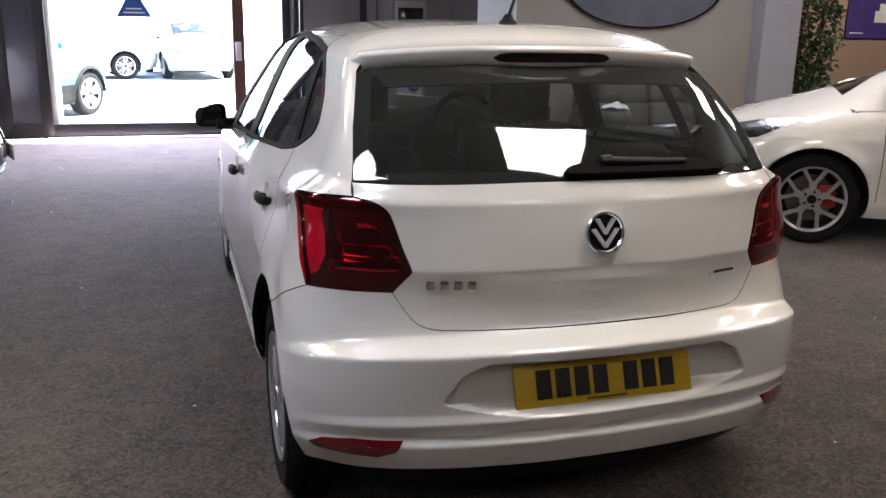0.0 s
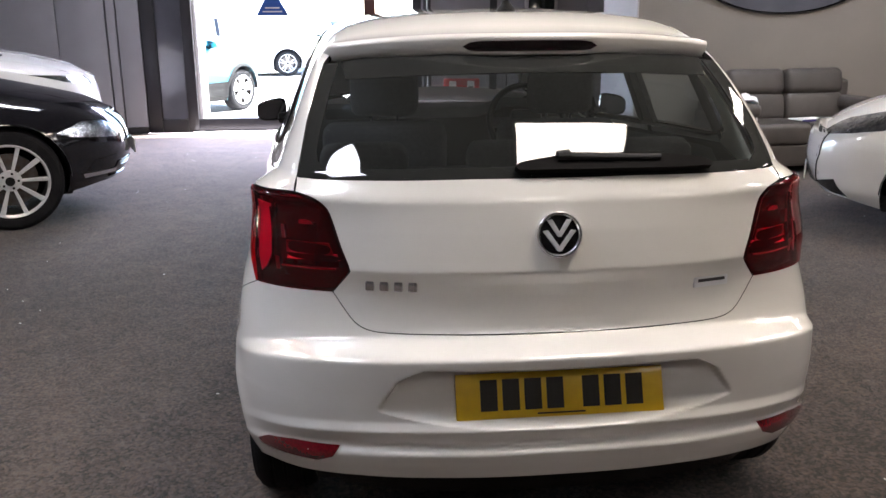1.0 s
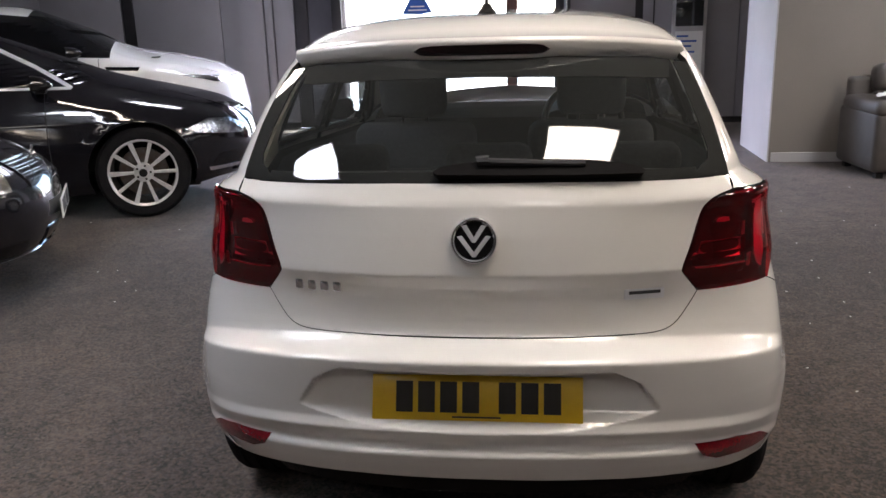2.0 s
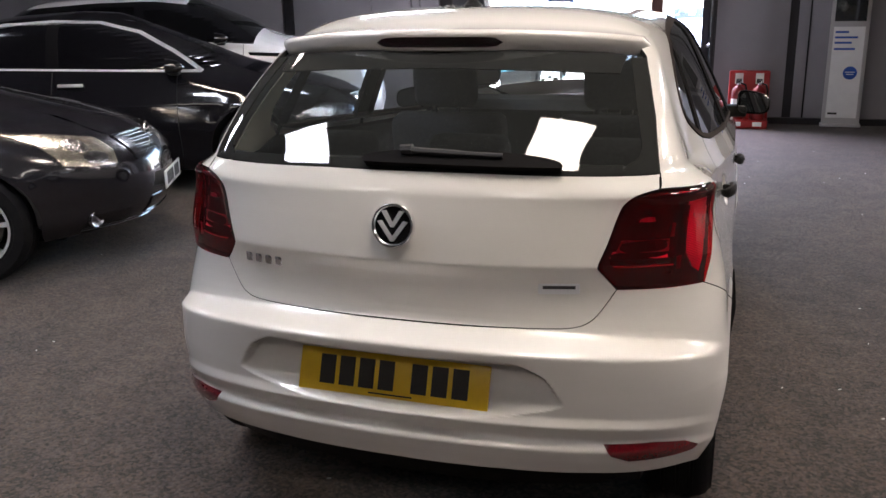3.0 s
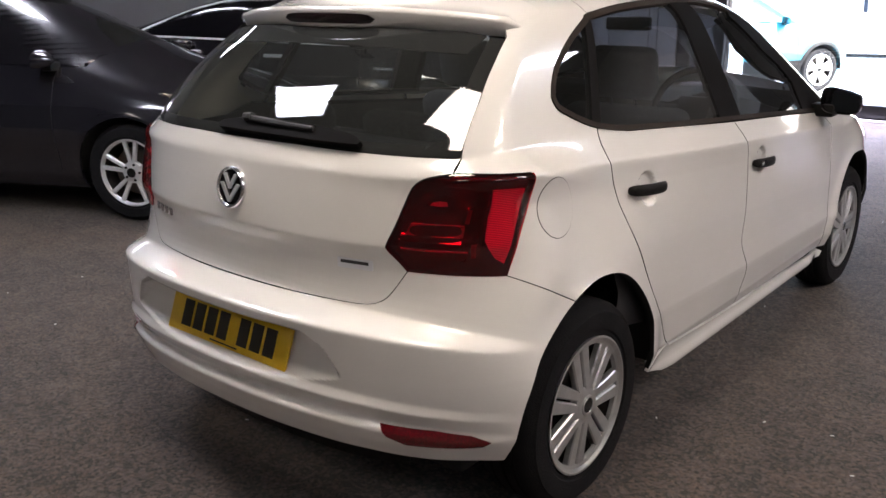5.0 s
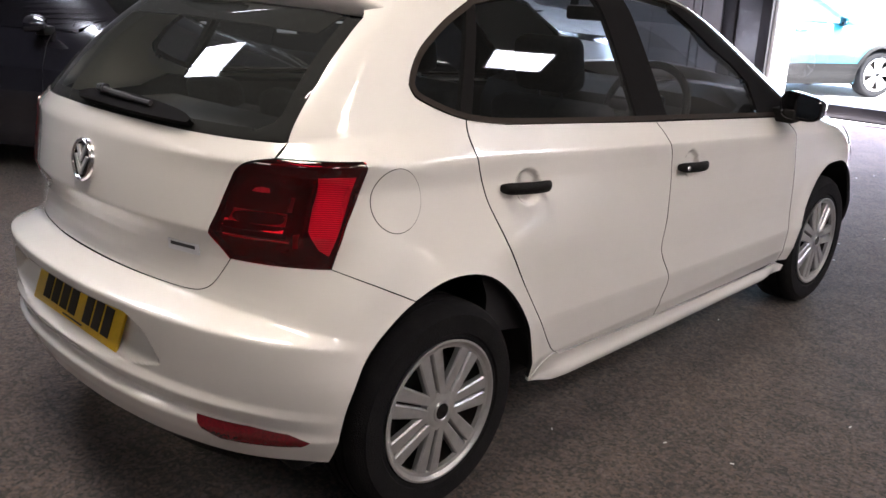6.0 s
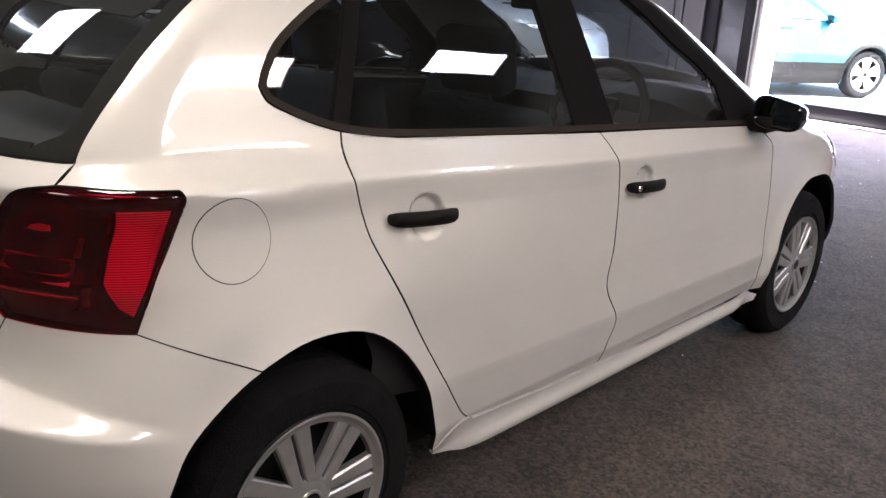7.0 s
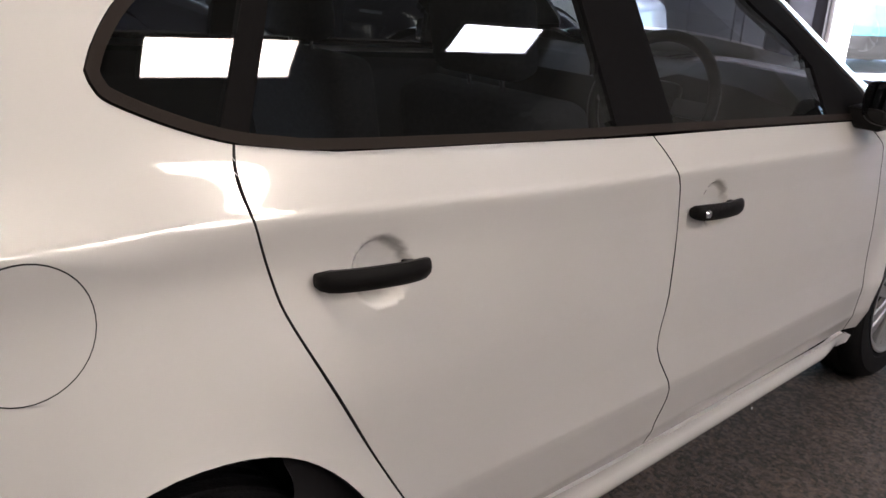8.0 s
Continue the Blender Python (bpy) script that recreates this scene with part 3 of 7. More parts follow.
def wheel(car, hub, side, radius, rim_radius, width, style, metal, name="wheel"):
    """A wheel under a car: tyre and rim, with its bars and hub as sub-parts. side +1: the face looks to +x."""
    root = new(name)
    root.parent = car
    root.matrix_basis = Matrix.Translation(hub) @ (Matrix.Identity(4) if side > 0 else Matrix.Rotation(math.pi, 4, "Z"))
    h, r, q = width / 2, radius, rim_radius
    tyre = lathe(bmesh.new(), [(-h + 0.01, q), (-h, q + 0.02), (-h - 0.002, (q + r) / 2), (-h + 0.012, r - 0.012), (-h + 0.03, r - 0.002), (-0.045, r), (-0.043, r - 0.007), (-0.035, r - 0.007), (-0.033, r), (-0.004, r + 0.001), (-0.002, r - 0.007), (0.006, r - 0.007), (0.008, r + 0.001), (0.033, r), (0.035, r - 0.007), (0.043, r - 0.007), (0.045, r), (h - 0.03, r - 0.002), (h - 0.012, r - 0.012), (h - 0.004, r - 0.026), (h + 0.002, r - 0.03), (h + 0.003, (q + r) / 2 + 0.005), (h + 0.001, q + 0.022), (h - 0.004, q + 0.018), (h - 0.004, q + 0.008), (h - 0.012, q)], 64)
    part("tyre", tyre, RUBBER, root, "black rubber tyre")
    rim = lathe(bmesh.new(), [(-h + 0.01, q - 0.002), (-h + 0.03, q - 0.02), (h - 0.06, q - 0.022), (h - 0.022, q - 0.0145)], 56)
    bmesh.ops.recalc_face_normals(rim, faces=rim.faces)
    part("rim_barrel", rim, BARREL, root)
    rim = lathe(bmesh.new(), [(h - 0.022, q - 0.0145), (h - 0.006, q + 0.002), (h, q + 0.004), (h + 0.001, q - 0.002), (h - 0.006, q - 0.012)], 56)
    bmesh.ops.recalc_face_normals(rim, faces=rim.faces)
    part("rim", rim, metal, root)
    bars = bmesh.new()
    face = h - 0.006
    if style == "cover":
        for i in range(7):
            a = 2 * math.pi * i / 7
            for d in (-1, 1):
                one = spoke_plate(bmesh.new(), face, face - 0.004, 0.028, q - 0.004, 0.0125, 0.021, a + d * 0.055, 0.004, d * 0.0145)
                bmesh.ops.recalc_face_normals(one, faces=one.faces)
                part("spoke", one, metal, root)
        lathe(bars, [(face - 0.02, 0.062), (face - 0.003, 0.056), (face + 0.002, 0.04), (face + 0.002, 0.0)], 28)
        lathe(bars, [(face - 0.03, q - 0.002), (face - 0.002, q - 0.001), (face, q - 0.008), (face - 0.004, q - 0.02), (face - 0.016, q - 0.023)], 56)
    elif style == "ten":
        for i in range(10):
            part("spoke", spoke_plate(bmesh.new(), face - 0.015, face - 0.004, 0.045, q - 0.008, 0.0095, 0.0145 + 0.004 * (i % 2), 2 * math.pi * i / 10), metal, root)
        lathe(bars, [(face - 0.04, 0.075), (face - 0.014, 0.07), (face - 0.012, 0.035), (face - 0.012, 0.0)], 28)
    elif style == "vee":
        for i in range(5):
            a = 2 * math.pi * i / 5 + 0.3
            for d in (-1, 1):
                part("spoke", spoke_plate(bmesh.new(), face - 0.015, face - 0.003, 0.045, q - 0.008, 0.012, 0.0135, a + d * 0.20), metal, root)
        lathe(bars, [(face - 0.04, 0.075), (face - 0.014, 0.07), (face - 0.012, 0.035), (face - 0.012, 0.0)], 28)
    elif style == "broad":
        for i in range(5):
            part("spoke", spoke_plate(bmesh.new(), face - 0.015, face - 0.004, 0.05, q - 0.008, 0.036, 0.088, 2 * math.pi * i / 5 + 0.3), metal, root)
        lathe(bars, [(face - 0.04, 0.085), (face - 0.014, 0.08), (face - 0.012, 0.035), (face - 0.012, 0.0)], 28)
    else:
        for i in range(5):
            a = 2 * math.pi * i / 5 + 0.3
            stem = part("spoke", spoke_plate(bmesh.new(), face - 0.016, face - 0.010, 0.035, q * 0.56, 0.021, 0.027, a), metal, root)
            for d in (-1, 1):
                part("spoke_fork", spoke_plate(bmesh.new(), face - 0.0105, face - 0.003, q * 0.50, q - 0.006, 0.0125, 0.015, a + d * 0.13, swing=d * 0.22), metal, stem)
        lathe(bars, [(face - 0.04, 0.08), (face - 0.02, 0.075), (face - 0.014, 0.04), (face - 0.014, 0.0)], 28)
    bmesh.ops.recalc_face_normals(bars, faces=bars.faces)
    part("wheel_cover" if style == "cover" else "spokes", bars, metal, root)
    cap = lathe(bmesh.new(), [(face + 0.0005, 0.031), (face + 0.005, 0.029), (face + 0.006, 0.024), (face + 0.004, 0.022), (face + 0.005, 0.0)], 24)
    cap = part("hub_cap", cap, ALLOY if style == "cover" else BLACK_PLASTIC, root)
    if style == "cover":
        part("hub_disc", lathe(bmesh.new(), [(face + 0.0045, 0.0225), (face + 0.0062, 0.021), (face + 0.0065, 0.0)], 20), GLOSS_BLACK, cap)
    disc = lathe(bmesh.new(), [(face - 0.10, 0.0), (face - 0.10, q * 0.72), (face - 0.075, q * 0.72), (face - 0.075, 0.0)], 32)
    part("brake_disc", disc, DISC if style != "cover" else INNER, root)
    if style != "cover":
        for i in range(5):
            a = 2 * math.pi * i / 5
            nut = lathe(bmesh.new(), [(face - 0.016, 0.009), (face - 0.006, 0.008), (face - 0.005, 0.0)], 8, centre=(0, 0.052 * math.cos(a), 0.052 * math.sin(a)))
            part("wheel_nut", nut, BLACK_PLASTIC, root)
    if style == "sport":
        part("caliper", boxed(face - 0.115, face - 0.06, 0.05, 0.17, -0.06, 0.09, bevel=0.012), CALIPER, root, "red brake caliper")
    return root


def seat(name, parent, x, y, z, lean=12, bench=False, width=0.5):
    """A car seat with cushion, back and headrest under the car."""
    root = new(name)
    root.parent = parent
    root.matrix_basis = pose(x, y, z)
    w = width / 2
    part("cushion", boxed(-w, w, -0.02, 0.5, 0.0, 0.17, bevel=0.05, segs=3), CLOTH, root)
    back = Matrix.Translation((0, 0, 0.1)) @ Matrix.Rotation(radians(lean), 4, "X")
    part("backrest", boxed(-w, w, -0.07, 0.07, 0.0, 0.62, bevel=0.05, m=back, segs=3), CLOTH, root)
    for cx in ((-0.45, 0.0, 0.45) if bench else (0.0,)):
        part("headrest", boxed(cx - 0.135, cx + 0.135, -0.05, 0.05, 0.60 if bench else 0.65, 0.71 if bench else 0.84, bevel=0.042, m=back, segs=3), CLOTH, root)
        for dx in (-0.05, 0.05):
            part("headrest_post", tube(bmesh.new(), [back @ Vector((cx + dx, 0, 0.6)), back @ Vector((cx + dx, 0, 0.68))], 0.006), CHROME, root)
    return root


def steering_wheel(parent, x, y, z, tilt=65):
    root = new("steering_wheel")
    root.parent = parent
    root.matrix_basis = pose(x, y, z, tilt)
    ringb = bmesh.new()
    pts = [[ringb.verts.new(((0.18 + 0.016 * math.cos(b)) * math.cos(a), (0.18 + 0.016 * math.cos(b)) * math.sin(a), 0.016 * math.sin(b))) for b in (2 * math.pi * k / 10 for k in range(10))] for a in (2 * math.pi * i / 40 for i in range(40))]
    for i in range(40):
        for k in range(10):
            ringb.faces.new((pts[i][k], pts[(i + 1) % 40][k], pts[(i + 1) % 40][(k + 1) % 10], pts[i][(k + 1) % 10]))
    part("wheel_rim", ringb, BLACK_PLASTIC, root)
    part("airbag_boss", boxed(-0.075, 0.075, -0.06, 0.06, -0.03, 0.02, bevel=0.02), BLACK_PLASTIC, root)
    for x0, x1, y0, y1 in ((-0.175, -0.07, -0.025, 0.02), (0.07, 0.175, -0.025, 0.02), (-0.02, 0.02, -0.175, -0.05)):
        part("wheel_arm", boxed(x0, x1, y0, y1, -0.012, 0.008, bevel=0.006), TRIM_GREY, root)


def mirror(parent, S, y, z, side, mat, reach=0.15):
    """A door mirror: foot, shell and glass."""
    x = S.half(y, z)
    root = new("door_mirror")
    root.parent = parent
    root.matrix_basis = Matrix.Translation((0, 0, 0)) if side > 0 else Matrix.Diagonal((-1, 1, 1, 1))
    part("mirror_foot", boxed(x - 0.02, x + 0.08, y - 0.03, y + 0.05, z - 0.025, z + 0.03, bevel=0.012), BLACK_PLASTIC, root)
    shell = bmesh.new()
    rings = []
    for dy, k in ((-0.045, 0.92), (-0.04, 1.0), (0.0, 0.97), (0.05, 0.80), (0.085, 0.5), (0.095, 0.0)):
        ring = []
        for i in range(24):
            a = 2 * math.pi * i / 24
            cx, cz = math.copysign(abs(math.cos(a)) ** 0.6, math.cos(a)), math.copysign(abs(math.sin(a)) ** 0.6, math.sin(a))
            ring.append(shell.verts.new((x + 0.032 + reach / 2 + k * (reach / 2) * cx, y + dy + 0.06 * cx * 0.3, z + 0.046 + k * (0.053 - 0.006 * cx) * cz - 0.010 * cx * k)))
        rings.append(ring)
    for one, two in zip(rings, rings[1:]):
        for i in range(24):
            shell.faces.new((one[i], one[(i + 1) % 24], two[(i + 1) % 24], two[i]))
    bmesh.ops.recalc_face_normals(shell, faces=shell.faces)
    part("mirror_shell", shell, mat, root)
    glassb = bmesh.new()
    glassb.faces.new([glassb.verts.new((x + 0.032 + reach / 2 + 0.9 * (reach / 2) * cx, y - 0.018 - 0.008 * cx + 0.006 * cz, z + 0.046 + (0.046 - 0.005 * cx) * cz - 0.009 * cx)) for cx, cz in ((math.copysign(abs(math.cos(a)) ** 0.6, math.cos(a)), math.copysign(abs(math.sin(a)) ** 0.6, math.sin(a))) for a in (2 * math.pi * i / 24 for i in range(24)))])
    part("mirror_glass", glassb, MIRROR, root, "mirror glass")
    return root


def plate(parent, m, mat, w=0.52, h=0.111, marks=(0.09, 0.125, 0.16, 0.2, 0.28, 0.325, 0.37)):
    """A number plate with plain bars in place of its characters."""
    root = part("number_plate", boxed(-w / 2, w / 2, -0.004, 0.004, -h / 2, h / 2, bevel=0.0015), mat, parent, "number plate with plain dark bars")
    root.matrix_basis = m
    n = 7
    for i in range(n):
        x0 = -0.20 + i * 0.055 + (0.035 if i > 3 else 0)
        part("plate_bar", boxed(x0, x0 + 0.042, -0.0062, -0.0035, -0.036, 0.04), INK, root)
    part("plate_bar", boxed(-0.06, 0.06, -0.0058, -0.0035, -0.0485, -0.0445), INK, root)
    return root


# -- the white hatchback
def band(points, width):
    """A strip inside an open line, to the left of its way."""
    inner = []
    for i, p in enumerate(points):
        a, b = points[max(i - 1, 0)], points[min(i + 1, len(points) - 1)]
        d = math.hypot(b[0] - a[0], b[1] - a[1])
        inner.append((p[0] - (b[1] - a[1]) / d * width, p[1] + (b[0] - a[0]) / d * width))
    return list(points) + inner[::-1]


def curve(points, n=4):
    """A smooth line through points."""
    out = []
    for i in range(len(points) - 1):
        p0, p1, p2, p3 = points[max(i - 1, 0)], points[i], points[i + 1], points[min(i + 2, len(points) - 1)]
        for k in range(n):
            t = k / n
            out.append(tuple(0.5 * (2 * b + (c - a) * t + (2 * a - 5 * b + 4 * c - d) * t * t + (3 * b - a - 3 * c + d) * t ** 3) for a, b, c, d in zip(p0, p1, p2, p3)))
    return out + [points[-1]]


def Y(points):
    return [("y", a, b) for a, b in points]


def X(points):
    return [("x", a, b) for a, b in points]


RECESS = table([(0.41, -0.02), (0.448, -0.012), (0.458, 0.001), (0.472, 0.034), (0.495, 0.056), (0.54, 0.078), (0.62, 0.092)], 0.005, 0.002)


def soft(t):
    t = min(1.0, max(0.0, t))
    return t * t * (3 - 2 * t)


def bumper_spot(u, z):
    p = HATCHBACK.wrap(u, z)
    edge = 0.484 - (z - 0.459) * 0.70 - 2.2 * max(0.0, z - 0.575) ** 1.2
    m = soft((edge - abs(p.x)) / 0.018) * soft((0.612 - z) / 0.012)
    if m > 0:
        p.y = max(p.y, p.y + (RECESS(z) - p.y) * m)
    return p


def glass_spot(u, z):
    """The rear window bows evenly across and meets the body at its side edges."""
    p = HATCHBACK.wrap(abs(u), z)
    xe = GLASS_SIDE(z)
    p.y = HATCHBACK.b(z) + GLASS_BOW(z) * (p.x / xe) ** (2.9 + 1.5 * max(0.0, z - 1.05))
    return p


def sill_spot(u, z):
    """The sill swells out below the doors."""
    p = HATCHBACK.wrap(u, z)
    p.x += 0.024 * math.exp(-(((z - 0.252) / 0.034) ** 2)) * soft((p.y - 1.03) / 0.2) * soft((2.77 - p.y) / 0.2)
    return p


HATCH_CUT = X([(0.0, 0.663), (0.24, 0.663)] + curve([(0.38, 0.664), (0.435, 0.666), (0.47, 0.673), (0.497, 0.690), (0.522, 0.723), (0.547, 0.763)]))
LIGHT_IN = X([(0.547, 0.763), (0.509, 0.812)] + curve([(0.503, 0.822), (0.507, 0.838), (0.523, 0.880), (0.543, 0.945), (0.557, 0.974), (0.585, 0.993), (0.634, 1.004)]))
LIGHT_OUT = Y(curve([(0.341, 0.757), (0.377, 0.846), (0.414, 0.916), (0.438, 0.977), (0.433, 0.996)]))
BUMPER_CUT = Y([(0.341, 0.757), (0.43, 0.711), (0.54, 0.652)])
GLASS_EDGE = X([(0.628, 1.038), (0.602, 1.163), (0.575, 1.25), (0.556, 1.302)])
GLASS_SIDE = table([(1.038, 0.628), (1.163, 0.602), (1.25, 0.575), (1.302, 0.556)], 0.02)
GLASS_BOW = table([(1.02, 0.1552), (1.06, 0.1554), (1.10, 0.1529), (1.16, 0.1476), (1.20, 0.1427), (1.25, 0.1373), (1.30, 0.1341)], 0.02)
DOOR_CUT = Y(curve([(0.813, 1.055), (0.806, 1.020), (0.810, 0.973), (0.827, 0.893), (0.842, 0.836), (0.883, 0.747), (0.930, 0.653), (0.973, 0.572), (1.027, 0.48), (1.098, 0.376), (1.128, 0.345), (1.16, 0.333)]))
SPLIT = Y(curve([(1.715, 0.302), (1.722, 0.362), (1.745, 0.440), (1.683, 0.552), (1.702, 0.664), (1.713, 0.836), (1.694, 0.921), (1.648, 0.984)]))
FRONT_CUT = Y(curve([(2.72, 0.290), (2.71, 0.465), (2.714, 0.70), (2.696, 0.84), (2.63, 0.902)]))
BELT = curve([(0.656, 1.149), (0.660, 1.131), (0.676, 1.112), (0.746, 1.078), (0.813, 1.055), (0.875, 1.043), (0.956, 1.033), (1.264, 1.012), (1.65, 0.987), (2.10, 0.956), (2.58, 0.922), (2.72, 0.912)])
CROWN_LINE = curve([(2.72, 0.912), (2.64, 0.995), (2.46, 1.105), (2.28, 1.22), (2.13, 1.305), (1.97, 1.36), (1.75, 1.391), (1.433, 1.389), (1.164, 1.376), (0.963, 1.354), (0.926, 1.342), (0.840, 1.306), (0.775, 1.270), (0.713, 1.227), (0.674, 1.182), (0.656, 1.149)])
TAIL_ARCH = Y(curve([(1.020, 0.285), (0.999, 0.376), (0.955, 0.502), (0.880, 0.604), (0.784, 0.665), (0.658, 0.681), (0.54, 0.652), (0.452, 0.605), (0.383, 0.545), (0.343, 0.46), (0.324, 0.38), (0.318, 0.275)]))
ARCH_SPLIT = next(i for i, p in enumerate(TAIL_ARCH) if p[1] < 0.541)


def edge_z(y):
    return HATCHBACK.roof(y) - 0.037


def shrink(pts, k, gap=0.0018):
    """Draws an outline in (u, z) in by a shut line's half width."""
    pts = [p for i, p in enumerate(pts) if math.hypot(p[0] - pts[i - 1][0], p[1] - pts[i - 1][1]) > 4e-4]
    out = []
    n = len(pts)
    area = sum(pts[i][0] * pts[(i + 1) % n][1] - pts[(i + 1) % n][0] * pts[i][1] for i in range(n))
    s = 1 if area > 0 else -1
    for i in range(n):
        a, p, b = pts[i - 1], pts[i], pts[(i + 1) % n]
        d1, d2 = (p[0] - a[0], p[1] - a[1]), (b[0] - p[0], b[1] - p[1])
        l1, l2 = math.hypot(*d1) or 1e-9, math.hypot(*d2) or 1e-9
        nx, ny = -(d1[1] / l1 + d2[1] / l2), d1[0] / l1 + d2[0] / l2
        l = math.hypot(nx, ny)
        if l < 0.3:
            out.append(p)
            continue
        f = gap * k * 2 / max(l * l, 0.6)
        out.append((p[0] + s * nx * f, p[1] + s * ny * f))
    return out


def hatchback():
    S = HATCHBACK
    car = tagged(new("hatchback_car"), "white five-door hatchback car with red tail lamps on dark carpet", "car")
    W = S.wrap

    def both(name, entries, mat, label="", parent=car, spot=W, **k):
        pts = shrink(S.ring(entries), 1)
        made = []
        for s in (1, -1):
            ob = part(name, sheet(name, pts, spot, mat, sign=s, **k), mat, parent, label)
            made.append(ob)
        return made

    def whole(name, entries, mat, label="", parent=car, spot=W, gap=1, **k):
        """A panel across the rear: its right half outline runs from the middle and back to it."""
        ring = S.ring(entries + X([(0.0, entries[-1][2])]))
        last = max(i for i, p in enumerate(ring) if p[0] > 1e-6) + 1
        half = ring[:last + 1]
        full = half + [(-a, b) for a, b in half[::-1] if a > 1e-6]
        if gap:
            full = shrink(full, gap)

        def sym(u, z):
            p = spot(abs(u), z)
            return Vector((math.copysign(p.x, u) if u else p.x, p.y, p.z)) if u >= 0 else Vector((-p.x, p.y, p.z))
        return part(name, sheet(name, full, sym, mat, **k), mat, parent, label)

    hatch = whole("tailgate", HATCH_CUT + LIGHT_IN[1:] + X([(0.629, 1.036), (0.45, 1.041), (0.2, 1.047)]), WHITE_PAINT, "glossy white tailgate", da=0.02, db=0.006)
    rear_glass = whole("rear_window", X([(0.0, 1.047), (0.2, 1.047), (0.45, 1.041)]) + GLASS_EDGE + X([(0.45, 1.315), (0.2, 1.325)]), REAR_GLASS, "tinted rear window", parent=hatch, spot=glass_spot, da=0.02, db=0.012, depth=0.0, lift=-0.002)
    rear_glass.visible_shadow = False
    # black printed border of the rear window, inside the glass
    for s in (1, -1):
        strip = S.ring(X([(0.629, 1.038), (0.602, 1.163), (0.575, 1.25), (0.556, 1.302), (0.52, 1.305), (0.542, 1.24), (0.566, 1.16), (0.582, 1.10), (0.578, 1.078), (0.555, 1.064), (0.53, 1.04)]))
        part("window_border", sheet("window_border", strip, glass_spot, PILLAR_BLACK, sign=s, lift=-0.006, depth=0.004), PILLAR_BLACK, rear_glass)
    whole("window_border", X([(0.0, 1.043), (0.3, 1.042), (0.545, 1.038), (0.545, 1.064), (0.42, 1.068), (0.2, 1.073)]), PILLAR_BLACK, parent=rear_glass, spot=glass_spot, lift=-0.006, depth=0.004, gap=0)
    whole("window_border", X([(0.0, 1.285), (0.3, 1.280), (0.50, 1.268), (0.51, 1.31), (0.45, 1.32), (0.2, 1.33)]), PILLAR_BLACK, parent=rear_glass, spot=glass_spot, lift=-0.006, depth=0.004, gap=0)

    bumper = whole("rear_bumper", X([(0.0, 0.322), (0.3, 0.320), (0.5, 0.312)]) + Y([(0.175, 0.297), (0.26, 0.285), (0.316, 0.274)]) + TAIL_ARCH[:ARCH_SPLIT - 1:-1] + BUMPER_CUT[::-1][1:] + X([(0.547, 0.763)]) + HATCH_CUT[::-1][1:-1], WHITE_PAINT, "white rear bumper", spot=bumper_spot, gap=0.3, da=0.007, db=0.004)
    whole("bumper_valance", X([(0.0, 0.21), (0.55, 0.21), (0.60, 0.31), (0.3, 0.33), (0.15, 0.33)]), BLACK_PLASTIC, "black lower valance", lift=-0.03, gap=0)
    for s in (1, -1):
        outline = S.ring(X([(0.541, 0.396), (0.560, 0.366), (0.60, 0.346)]) + Y([(0.250, 0.336), (0.264, 0.346), (0.226, 0.370)]) + X([(0.66, 0.387)]))
        part("reflector", sheet("reflector", outline, W, REFLECTOR_RED, sign=s, lift=0.003, depth=0.01), REFLECTOR_RED, bumper, "dark red reflector")

    # sides
    quarter = Y([(1.128, 0.343)]) + TAIL_ARCH[:ARCH_SPLIT + 1] + BUMPER_CUT[::-1][1:] + LIGHT_OUT[1:] + X([(0.634, 1.006)]) + GLASS_EDGE + Y([(0.61, 1.325), (0.65, edge_z(0.65)), (0.75, edge_z(0.75)), (0.963, edge_z(0.963)), (0.963, 1.354)] + [p for p in CROWN_LINE if p[0] < 0.958 and p[1] < 1.353][:-1] + [p for p in BELT if p[0] < 0.808]) + DOOR_CUT[:-3]
    quarters = both("rear_quarter", quarter, WHITE_PAINT, "glossy white rear quarter panel", da=0.016, db=0.008)
    for s, q in zip((1, -1), quarters):
        if s > 0:
            hole = S.ring(Y(disc_outline(0.524, 0.895, 0.0804, 0.0769)), 1)
            part("filler_gap", sheet("filler_gap", hole, W, INNER, sign=s, lift=0.0006, depth=0.0), INNER, q)
            flap = S.ring(Y(disc_outline(0.524, 0.895, 0.0786, 0.0751)), 1)
            part("filler_flap", sheet("filler_flap", flap, W, WHITE_PAINT, sign=s, lift=0.0016, depth=0.001), WHITE_PAINT, q, "round white fuel filler flap")
    doors_r = both("rear_door", DOOR_CUT + Y([(1.30, 0.323), (1.5, 0.312)]) + SPLIT + Y([(1.264, 1.013), (0.952, 1.033)]), WHITE_PAINT, "glossy white rear door", da=0.010, db=0.006)
    doors_f = both("front_door", SPLIT[::-1] + Y([(2.0, 0.295), (2.4, 0.288)]) + FRONT_CUT + Y([(2.58, 0.920), (2.1, 0.954), (1.9, 0.968)]), WHITE_PAINT, "glossy white front door", da=0.010, db=0.006)
    both("sill", Y(curve([(1.024, 0.275), (1.026, 0.288), (1.06, 0.312), (1.128, 0.338), (1.16, 0.328)]) + [(1.5, 0.307), (2.0, 0.293), (2.72, 0.284), (2.78, 0.262), (2.77, 0.235), (1.6, 0.235), (1.14, 0.240), (1.06, 0.262)]), WHITE_PAINT, "white sill", da=0.03, db=0.008, lift=0.003, depth=0.012, spot=sill_spot)
